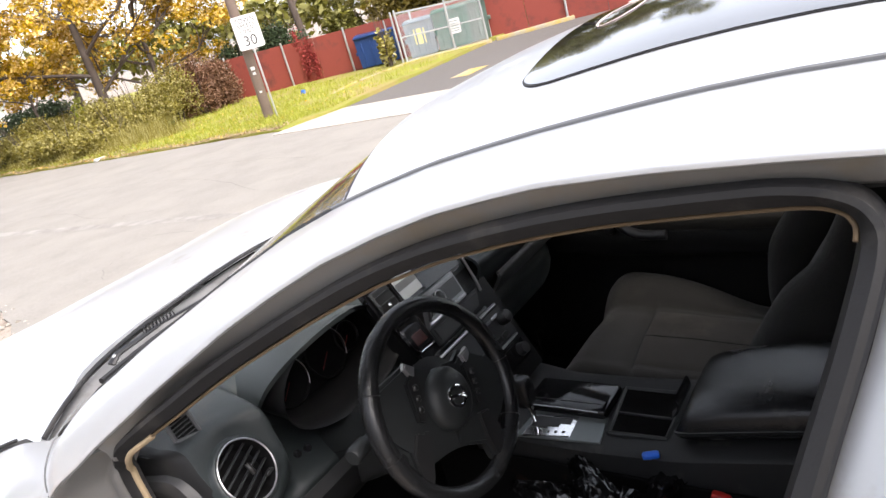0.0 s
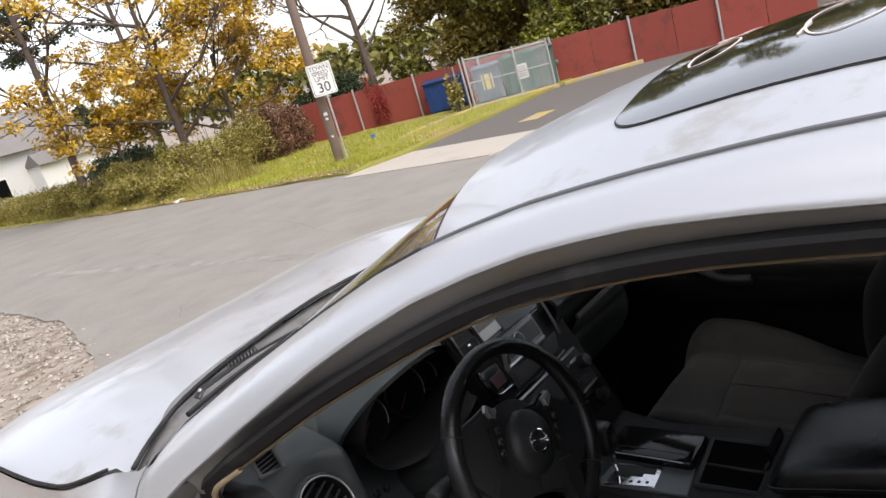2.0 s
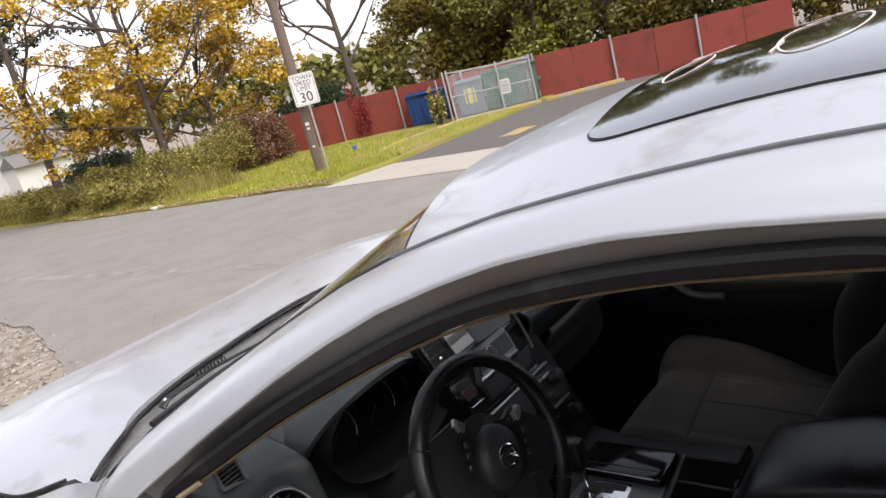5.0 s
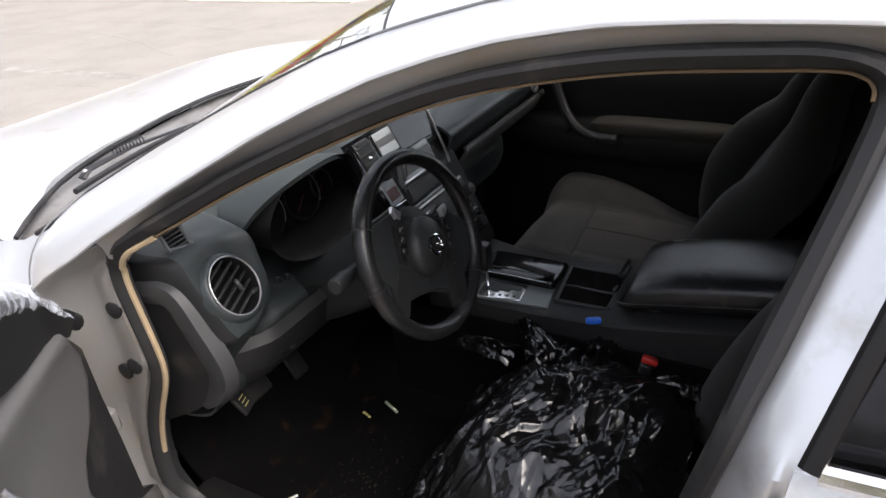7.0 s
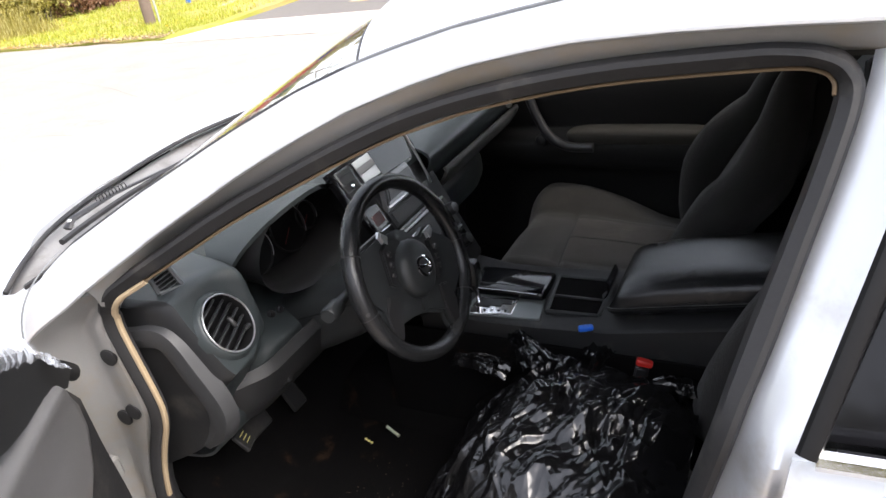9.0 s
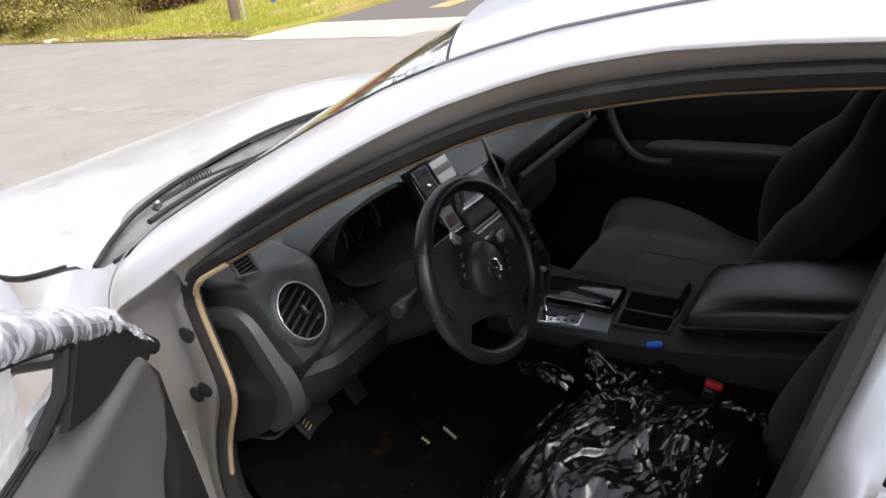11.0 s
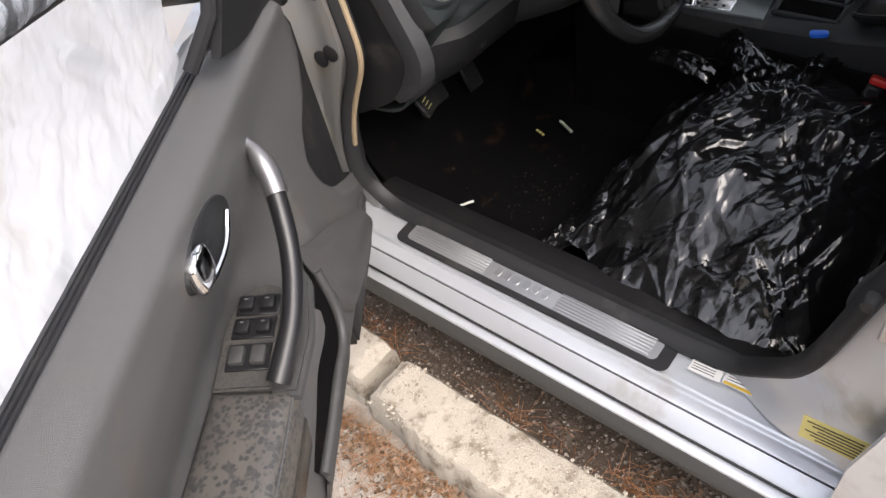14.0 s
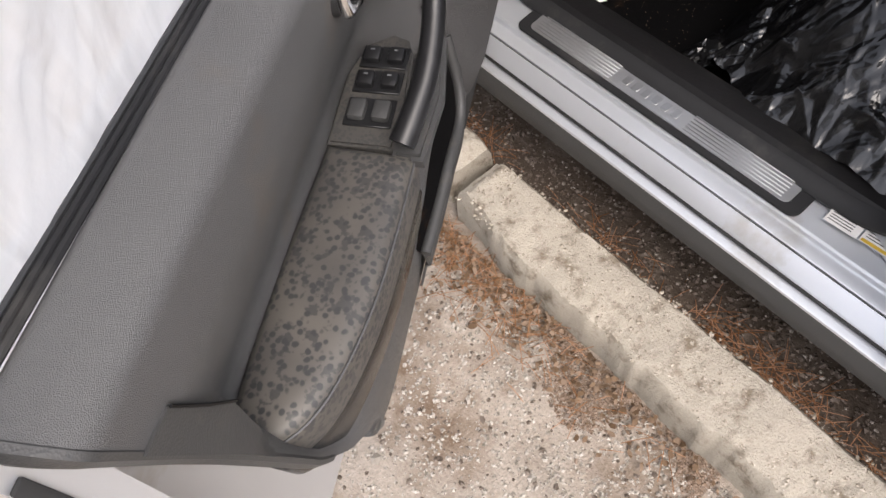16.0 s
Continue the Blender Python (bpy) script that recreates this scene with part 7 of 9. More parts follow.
    for u in (0.535, 0.570, 0.612):
        sub("switch_well", MB().box((u, 0.014, 0.001), (0.031 if u < 0.6 else 0.038, 0.056, 0.003), 0.001, m), BLACK, "dark well of the window switches")
        for w in (0.0, 0.028):
            sub("window_switch", MB().box((u, w, 0.005), (0.021 if u < 0.6 else 0.026, 0.020, 0.011), 0.004, m, 2), BLACK if u < 0.6 else DOORHARD, "black rocker window switch")
            if u < 0.6:
                sub("switch_mark", MB().box((u - 0.003, w, 0.0108), (0.002, 0.005, 0.0005), 0, m), GREYPL)
    k = MB().prism([(0.665, 0.050), (0.665, 0.086), (0.58, 0.092), (0.50, 0.080), (0.47, 0.060), (0.60, 0.052)], 0.016, m @ pose(0, 0, -0.014), 0.005)
    sub("switch_rim", k, DOORHARD)
    # pull handle
    h = spline([(0.422, 0.030, 0.956), (0.440, 0.050, 0.935), (0.470, 0.066, 0.902), (0.525, 0.079, 0.853), (0.585, 0.081, 0.817), (0.630, 0.073, 0.794), (0.660, 0.064, 0.777)], 6)
    n_ = len(h)
    handle = sub("pull_handle", MB().tube(h, [0.006 + 0.0068 * smooth(i / n_, 0, 0.25) + 0.002 * smooth(i / n_, 0.6, 1) for i in range(n_)], 14, flat=1.0), BLACK, "curved black pull handle")
    k = MB().tube([p + Vector((0, 0.0015, 0.0020)) for p in h[:13]], [0.0064 + 0.0086 * smooth(i / n_, 0, 0.22) for i in range(13)], 16, flat=0.9)
    sub("handle_cap", k, CAPMETAL, "satin metal cap of the handle")
    # inner release
    rc = lambda r1, r2, w: [(0.617 + r1 * math.cos(t) * 1.0, w - 0.020, 0.974 + r2 * math.sin(t) + 0.06 * r1 * math.cos(t)) for t in np.linspace(0, 6.2832, 30, endpoint=False)]
    k = MB().grid([rc(0.070, 0.033, 0.0600), rc(0.067, 0.031, 0.0665), rc(0.062, 0.027, 0.0655), rc(0.056, 0.022, 0.0640), rc(0.002, 0.001, 0.0635)], wrap=True)
    sub("release_bowl", k, TRIM, "dark recess of the inner door handle", 60)
    k = cushion(0.658, 0.048, 0.978, 0.046, 0.018, 0.046, None, 0.6, 10, 8, 0.7)
    sub("release_lever", k, CHROME, "chrome inner door handle")
    k = MB().tube(spline([(0.668, 0.049, 0.960), (0.636, 0.050, 0.951), (0.596, 0.050, 0.951), (0.562, 0.048, 0.966)], 6), 0.0036, 8)
    sub("release_trim", k, CHROME)
    # map pocket
    po = spline([(0.405, 0.050, 0.690), (0.425, 0.066, 0.62), (0.46, 0.072, 0.585), (0.53, 0.072, 0.585), (0.60, 0.070, 0.575), (0.67, 0.066, 0.565)], 6)
    sub("pocket_lip", MB().tube(po, 0.008, 10), DOORHARD, "lip of the map pocket")
    rows = [[(p.x, p.y - 0.004, p.z), (p.x + 0.005, p.y - 0.012, p.z + 0.02), (p.x + 0.012, 0.036, min(0.70, p.z + 0.06)), (p.x + 0.012, 0.03, 0.70)] for p in po]
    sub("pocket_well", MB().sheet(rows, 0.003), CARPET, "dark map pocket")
    rows = [[(p.x, p.y, p.z - 0.004), (p.x, p.y + 0.004, p.z - 0.03), (p.x, 0.064, 0.53), (p.x, 0.050, 0.47)] for p in po]
    sub("pocket_face", MB().sheet(rows, -0.004), DOORHARD)
    # speaker bulge
    rows = []
    for t in np.linspace(0, 1, 16):
        a = (lerp(t, [0, 0.4, 0.8, 1], [0.415, 0.29, 0.117, 0.05]), lerp(t, [0, 0.4, 0.8, 1], [0.745, 0.675, 0.548, 0.45]))
        b = (lerp(t, [0, 0.4, 0.8, 1], [0.405, 0.33, 0.17, 0.06]), lerp(t, [0, 0.4, 0.8, 1], [0.60, 0.50, 0.42, 0.415]))
        rows.append([(a[0] + (b[0] - a[0]) * q, lining_w(a[0] + (b[0] - a[0]) * q, a[1] + (b[1] - a[1]) * q) + 0.002 + 0.010 * smooth(q, 0, 0.12) * (1 - smooth(q, 0.85, 1)), a[1] + (b[1] - a[1]) * q) for q in np.linspace(0, 1, 12)])
    sub("speaker_grille", MB().sheet(rows, -0.004), MESHGRILLE, "perforated grey speaker grille", 60)
    sub("kick_cap", MB().tube([(0.03, 0.0, 0.535), (0.045, 0.03, 0.53), (0.08, 0.048, 0.535), (0.13, 0.05, 0.55)], 0.014, 10), DOORHARD, "dusty corner of the lining")
    sub("lining_seam", MB().tube([(1.024, 0.0450, 0.985), (1.008, 0.0440, 0.940), (0.990, 0.040, 0.895)], 0.0013, 6), MATTE)
    # window frame: black channel with painted outside
    top = [(u, door_w(frame_z(u)), frame_z(u)) for u in np.linspace(0.03, 1.08, 34)]
    rear = [(1.125, door_w(1.32), 1.323), (1.140, door_w(1.26), 1.26), (1.140, door_w(1.15), 1.15), (1.120, 0.0, 1.05)]
    path = [Vector(p) for p in top + rear]
    sub("window_frame", MB().tube([p + Vector((0, 0.006, -0.012)) for p in path], 0.0150, 10, flat=0.8, up=(0, 1, 0)), RUBBER, "black window frame of the door")
    sub("frame_skin", MB().tube([p + Vector((0, -0.022, 0.004)) for p in path], 0.018, 8, flat=0.7, up=(0, 1, 0)), SILVER)
    sail = [(0.075, 0.985), (0.16, 1.05), (0.25, 1.10), (0.335, 1.150), (0.372, 1.160), (0.425, 1.070), (0.35, 1.040), (0.28, 1.022), (0.20, 1.012), (0.12, 0.970)]
    k = MB()
    k.prism(sail, 0.02, Matrix(((1, 0, 0, 0), (0, 0, -1, 0.030), (0, 1, 0, 0), (0, 0, 0, 1))), 0.008)
    k.v = [(u, w + door_w(z) * 0.9, z) for u, w, z in k.v]
    sub("mirror_sail", k, TRIM, "dark mirror sail panel")
    sub("sash_bar", MB().tube([(0.378, door_w(1.17) + 0.012, 1.175), (0.412, door_w(1.12) + 0.014, 1.115), (0.440, 0.014, 1.066)], 0.009, 8), RUBBER, "black window sash bar")
    # outside mirror
    k = cushion(0.20, -0.22, 1.10, 0.14, 0.24, 0.16, None, 0.6)
    mirror = sub("door_mirror", k, SILVER, "silver door mirror")
    sub("mirror_arm", MB().box((0.20, -0.08, 1.06), (0.08, 0.14, 0.03), 0.01), BLACK)
    return door


def dusty(name, base, dust, scale=70.0, amount=0.55):
    """Black vinyl with dried dust spots."""
    m = mat(name, base, 0.5, 0, 0.15, 8, 160, 0.05)
    t = m.node_tree
    b = t.nodes["Principled BSDF"]
    co = t.nodes.new("ShaderNodeTexCoord")
    wob = t.nodes.new("ShaderNodeTexNoise")
    wob.inputs["Scale"].default_value = scale * 0.6
    t.links.new(co.outputs["Object"], wob.inputs["Vector"])
    v = t.nodes.new("ShaderNodeTexVoronoi")
    v.inputs["Scale"].default_value = scale
    mv = t.nodes.new("ShaderNodeMix")
    mv.data_type = "VECTOR"
    mv.inputs[0].default_value = 0.005
    t.links.new(co.outputs["Object"], mv.inputs[4])
    t.links.new(wob.outputs["Color"], mv.inputs[5])
    t.links.new(mv.outputs[1], v.inputs["Vector"])
    r = t.nodes.new("ShaderNodeMapRange")
    r.inputs[1].default_value, r.inputs[2].default_value = 0.30, 0.46
    t.links.new(v.outputs["Distance"], r.inputs[0])
    big = t.nodes.new("ShaderNodeTexNoise")
    big.inputs["Scale"].default_value = 6
    t.links.new(co.outputs["Object"], big.inputs["Vector"])
    br = t.nodes.new("ShaderNodeMapRange")
    br.inputs[1].default_value, br.inputs[2].default_value = 0.35, 0.62
    br.inputs[3].default_value, br.inputs[4].default_value = 0.25, 1.0
    t.links.new(big.outputs[0], br.inputs[0])
    mu = t.nodes.new("ShaderNodeMath")
    mu.operation = "MULTIPLY"
    t.links.new(r.outputs[0], mu.inputs[0])
    t.links.new(br.outputs[0], mu.inputs[1])
    blot = t.nodes.new("ShaderNodeTexNoise")
    blot.inputs["Scale"].default_value, blot.inputs["Detail"].default_value = scale * 0.75, 3.0
    t.links.new(co.outputs["Object"], blot.inputs["Vector"])
    bl = t.nodes.new("ShaderNodeMapRange")
    bl.inputs[1].default_value, bl.inputs[2].default_value, bl.inputs[3].default_value = 0.40, 0.46, 0.25
    t.links.new(blot.outputs[0], bl.inputs[0])
    both = t.nodes.new("ShaderNodeMath")
    both.operation = "MULTIPLY"
    t.links.new(mu.outputs[0], both.inputs[0])
    t.links.new(bl.outputs[0], both.inputs[1])
    sc = t.nodes.new("ShaderNodeMath")
    sc.operation = "MULTIPLY"
    sc.inputs[1].default_value = amount
    t.links.new(both.outputs[0], sc.inputs[0])
    mx = t.nodes.new("ShaderNodeMix")
    mx.data_type = "RGBA"
    t.links.new(sc.outputs[0], mx.inputs[0])
    old = b.inputs["Base Color"].links[0].from_socket
    t.links.new(old, mx.inputs[6])
    mx.inputs[7].default_value = (*dust, 1)
    t.links.new(mx.outputs[2], b.inputs["Base Color"])
    return m


PADDUST = dusty("dusty_armrest", (0.036, 0.036, 0.037), (0.122, 0.110, 0.094), 118, 0.85)
DOORDUST = dusty("dusty_switch_plate", (0.040, 0.039, 0.038), (0.10, 0.090, 0.076), 200, 0.5)
MESHGRILLE = grain(mat("speaker_mesh", (0.080, 0.077, 0.077), 0.6, 0, 0.1), 700, 1.0, 0.003)
build_door(car_part)


def build_plastic():
    """Clear sheet taped over the door's window, wrapped round the top of its frame."""
    cover = thing("plastic_cover", "wrinkled translucent plastic sheet taped over the door window", "plastic sheet", tuple(DOOR.translation))
    inv = Matrix.Translation(-DOOR.translation)

    def cpart(name, mb, material, label=""):
        mb.v = [tuple(inv @ Vector(p)) for p in mb.v]
        return part(name, mb, material, cover, label, 180)
    k = MB()
    rows = []
    for u in np.linspace(0.40, 1.12, 130):
        top = frame_z(u) + 0.004
        bot = 1.046 + 0.045 * (u - 0.5) + 0.30 * max(0, 0.46 - u)
        row = []
        for t in np.linspace(0, 1, 70):
            z = top + (bot - top) * t
            w = door_w(z) * (1 - t) + 0.002 * t
            s = math.sin(math.pi * t)
            fold = 0.008 * noise.noise((u * 7 + z * 3, z * 2.2, 1)) + 0.006 * (0.4 - abs(noise.noise((u * 11 + z * 9, z * 3.0, 2)))) + 0.006 * (0.4 - abs(noise.noise((u * 24 - z * 22, z * 9 + u * 7, 3)))) + 0.005 * (0.4 - abs(noise.noise((u * 50 + z * 40, z * 22 - u * 9, 4))))
            row.append(tuple(DOOR @ Vector((u, w - 0.024 * (1 - t) - 0.012 - 0.004 * t + fold * (0.25 + s), z))))
        rows.append(row)
    k.grid(rows)
    cpart("sheet", k, FILM)
    rows = []
    for i, u in enumerate(np.linspace(0.20, 1.10, 256)):
        z0, w0 = frame_z(u), door_w(frame_z(u))
        row = []
        low = -44 + 24 * noise.noise((u * 13, 0, 9)) + 10 * noise.noise((u * 47, 0, 4))
        for j, a in enumerate(np.linspace(low, 205, 26)):
            r = 0.030 + 0.003 * noise.noise((u * 20, a * 0.012, 5)) + 0.0035 * abs(noise.noise((u * 60 + a * 0.035, a * 0.012, 7)))
            row.append(tuple(DOOR @ Vector((u, w0 - 0.006 + r * math.cos(radians(a)) * 1.1, z0 + r * math.sin(radians(a)) * 1.0))))
        rows.append(row)
    for a in range(0, 255, 51):
        cpart("tape_strip", MB().grid(rows[a:a + 52], flip=True), TAPE, "crinkled clear tape along the window frame")
    k = MB()
    rows = []
    for t in np.linspace(0, 1, 12):
        rows.append([tuple(DOOR @ Vector((0.215 - 0.050 * t + 0.022 * s, 0.058 + 0.006 * noise.noise((t * 4, s * 3, 0)), 1.092 - 0.062 * t + 0.016 * s + 0.006 * noise.noise((t * 5, s * 5, 2))))) for s in np.linspace(-1, 1, 7)])
    cpart("tape_flap", k.sheet(rows, 0.0008), TAPE, "loose flap of clear tape")


def along_door(t, scale):
    """Coordinates turned so that x runs along the door, then scaled."""
    co, turn, size = t.nodes.new("ShaderNodeTexCoord"), t.nodes.new("ShaderNodeMapping"), t.nodes.new("ShaderNodeMapping")
    turn.inputs["Rotation"].default_value = (0, 0, math.atan2(0.613, -0.79))
    size.inputs["Scale"].default_value = scale
    t.links.new(co.outputs["Object"], turn.inputs["Vector"])
    t.links.new(turn.outputs[0], size.inputs["Vector"])
    return size.outputs[0]


def streaks(m, scale, lo, hi):
    """Gathered creases across the tape: its opacity varies along the door."""
    t = m.node_tree
    n, r = t.nodes.new("ShaderNodeTexNoise"), t.nodes.new("ShaderNodeMapRange")
    n.inputs["Scale"].default_value, n.inputs["Detail"].default_value, n.inputs["Distortion"].default_value = 1.0, 4.0, 0.8
    r.inputs[1].default_value, r.inputs[2].default_value, r.inputs[3].default_value, r.inputs[4].default_value = 0.42, 0.64, lo, hi
    t.links.new(along_door(t, scale), n.inputs["Vector"])
    t.links.new(n.outputs[0], r.inputs[0])
    t.links.new(r.outputs[0], t.nodes["Principled BSDF"].inputs["Alpha"])


TAPE = mat("clear_tape", (0.66, 0.70, 0.76), 0.12, 0, 0.08, 14, 90, 0.5, bump_scale=45, spec=0.9, alpha=0.34)
streaks(TAPE, (60, 14, 14), 0.14, 0.80)


def clear_end(m):
    """The sheet is clearer where it was pulled off towards the mirror."""
    t = m.node_tree
    mix = [n for n in t.nodes if n.type == "MIX_SHADER" and n.inputs[0].links][0]
    old = mix.inputs[0].links[0].from_socket
    sep, r, add = t.nodes.new("ShaderNodeSeparateXYZ"), t.nodes.new("ShaderNodeMapRange"), t.nodes.new("ShaderNodeMath")
    t.links.new(along_door(t, (1, 1, 1)), sep.inputs[0])
    t.links.new(sep.outputs[0], r.inputs[0])
    r.inputs[1].default_value, r.inputs[2].default_value, r.inputs[3].default_value, r.inputs[4].default_value = 0.43, 0.50, 0.14, 0.0
    add.operation = "ADD"
    t.links.new(old, add.inputs[0])
    t.links.new(r.outputs[0], add.inputs[1])
    t.links.new(add.outputs[0], mix.inputs[0])


clear_end(FILM)
build_plastic()


# ---- black bag over the driver seat, and bits on the floor ----
def build_bag():
    """A draped sheet with long sharp folds."""
    rnd = random.Random(21)
    nx, ny = 290, 280
    A, B = np.meshgrid(np.linspace(0, 1, nx + 1), np.linspace(0, 1, ny + 1), indexing="ij")

    def nz(f, s, x, y):
        return np.array([[noise.noise((x[i, j] * f, y[i, j] * f, s)) for j in range(ny + 1)] for i in range(nx + 1)])

    def sm(v, a, b):
        t = np.clip((v - a) / (b - a), 0, 1)
        return t * t * (3 - 2 * t)
    Y = -0.285 - 0.545 * B
    X0 = -0.640 - 0.055 * sm(B, 0.1, 0.3) + 0.02 * sm(B, 0.7, 0.95)
    X = X0 + (-0.150 - X0) * A
    lump = nz(6, 1, X, Y)
    edge = nz(9, 7, X, Y)
    X = X + 0.018 * edge * ((1 - A) ** 2 + A ** 2)
    Y = Y + 0.025 * nz(8, 3, X, Y) * (1 - B) ** 2
    top = 0.590 - 0.06 * sm(-Y, 0.72, 0.86) - 0.03 * (1 - B) - 0.045 * sm(-X, 0.48, 0.64) + 0.03 * np.exp(-((X + 0.30) ** 2 + (Y + 0.50) ** 2) / 0.02)
    env = sm(A, -0.12, 0.45) ** 0.8 * (0.45 * sm(B, -0.01, 0.10) + 0.55 * sm(B, 0.0, 0.45))
    Z = 0.360 + (top - 0.360) * env - 0.05 * (1 - sm(1 - A, 0, 0.10)) - 0.03 * (1 - sm(1 - B, 0, 0.1))
    Z += 0.028 * lump * (0.3 + env)
    wx, wy = X + 0.035 * nz(7, 12, X, Y), Y + 0.035 * nz(7, 15, X, Y)

    def crinkle(ang, across, along, height, seed, sharp):
        """Long thin ridges running along ang."""
        c, q = math.cos(ang), math.sin(ang)
        P, Q = (wx * c + wy * q) * along, (-wx * q + wy * c) * across
        n = np.array([[noise.noise((P[i, j], Q[i, j], seed)) for j in range(ny + 1)] for i in range(nx + 1)])
        return height * np.clip(1 - np.abs(n) * 2.4, 0, 1) ** sharp
    def facets(wave, ang, seed, slope):
        """Straight creases a wave apart, with flat panes between them, fading in and out."""
        c, q = math.cos(ang), math.sin(ang)
        s_ = (X * c + Y * q) / wave + 1.1 * nz(3.0, seed, X, Y) + 0.35 * nz(9.0, seed + 2, X, Y)
        return slope * wave * np.abs((s_ % 1.0) - 0.5) * np.clip(0.5 + 1.6 * nz(4.5, seed + 5, X, Y), 0, 1.3)
    panes = sum(facets(*q) for q in ((0.190, 0.75, 3.1, 0.46), (0.120, 1.15, 8.2, 0.38), (0.095, 0.35, 13.3, 0.36), (0.056, 0.95, 18.4, 0.36), (0.070, 2.2, 28.6, 0.30), (0.030, 0.85, 33.7, 0.26)))
    # single long creases: sharp tents that run out at both ends
    cr = np.zeros_like(Z)
    patch = np.clip(0.40 + 2.2 * nz(5.0, 61.0, X, Y), 0.0, 1.2)
    for _ in range(210):
        cx, cy = rnd.uniform(-0.68, -0.10), rnd.uniform(-0.82, -0.29)
        a = rnd.choice((-0.66, -0.66, -0.66, -0.25, 0.9, 2.0)) + rnd.gauss(0, 0.35)
        ln, wd = rnd.uniform(0.03, 0.15), rnd.uniform(0.005, 0.016)
        u = (wx - cx) * math.cos(a) + (wy - cy) * math.sin(a)
        v = -(wx - cx) * math.sin(a) + (wy - cy) * math.cos(a)
        v = v + 0.25 * u * u / ln * rnd.uniform(-1, 1)
        near = np.clip(1 - np.abs(u) / ln, 0, 1)
        cr += rnd.choice((1, 1, -0.7)) * wd * 0.55 * near * np.clip(1 - np.abs(v) / wd, 0, 1)
    # the three long folds that sweep over the top
    for (x0, y0), (x1, y1), hgt, wd in (((-0.62, -0.40), (-0.28, -0.66), 0.016, 0.030), ((-0.54, -0.35), (-0.15, -0.60), 0.018, 0.034), ((-0.64, -0.62), (-0.46, -0.76), 0.014, 0.030), ((-0.36, -0.33), (-0.13, -0.45), 0.020, 0.030), ((-0.22, -0.46), (-0.16, -0.76), 0.018, 0.028)):
        a = math.atan2(y1 - y0, x1 - x0)
        mx, my, ln = (x0 + x1) / 2, (y0 + y1) / 2, math.hypot(x1 - x0, y1 - y0) / 2
        u = (wx - mx) * math.cos(a) + (wy - my) * math.sin(a)
        v = -(wx - mx) * math.sin(a) + (wy - my) * math.cos(a)
        cr += hgt * sm(1 - np.abs(u) / ln, 0, 0.5) * (np.clip(1 - np.abs(v) / wd, 0, 1) ** 1.4 - 0.6 * np.clip(1 - np.abs(v - wd * 1.1) / wd, 0, 1))
    big_folds = np.maximum(np.maximum(crinkle(0.45, 9, 2.2, 0.030, 11.3, 1.2), crinkle(1.25, 8, 2.4, 0.026, 19.0, 1.2)), crinkle(2.45, 10, 2.8, 0.024, 26.7, 1.3))
    small_folds = np.maximum(np.maximum(crinkle(2.36, 50, 5, 0.0060, 57.5, 2.0), crinkle(2.10, 42, 4.5, 0.0055, 65.2, 2.0)), crinkle(1.2, 44, 6, 0.0035, 78.3, 2.0))
    Z = np.maximum(Z + 0.35 * big_folds + 0.22 * small_folds * patch + cr * (0.35 + 0.75 * patch) + panes * (0.30 + 0.50 * patch) - 0.030, 0.335)
    rows = [[(X[i, j], Y[i, j], Z[i, j]) for j in range(ny + 1)] for i in range(nx + 1)]
    bag = thing("rubbish_bag", "crumpled glossy black bin bag lying over the driver seat", "bin bag", (0, 0, 0))
    part("bag_body", MB().sheet(rows, -0.002), BAG, bag, angle=26)
    # loose ends towards the console and the sill
    for s, (cx, cy, cz) in enumerate(((-0.205, -0.335, 0.555), (-0.190, -0.45, 0.610), (-0.185, -0.60, 0.600), (-0.20, -0.76, 0.565), (-0.62, -0.285, 0.345))):
        r2 = random.Random(50 + s)
        a = r2.random() * 3.1
        rows = []
        for t in np.linspace(-1, 1, 20):
            row = []
            for q in np.linspace(-1, 1, 16):
                h = 0.022 * (1 - q * q) * (1 - t * t) + 0.016 * (1 - 2 * abs(noise.noise((t * 1.5 + s, q * 4, s)))) + 0.008 * abs(noise.noise((t * 5, q * 9, s)))
                u, v = 0.075 * t, 0.030 * q * (1 - 0.4 * t)
                row.append((cx + u * math.cos(a) - v * math.sin(a), cy + u * math.sin(a) + v * math.cos(a), cz + h - 0.015))
            rows.append(row)
        part("bag_fold", MB().sheet(rows, -0.002), BAG, bag, angle=30)


build_bag()


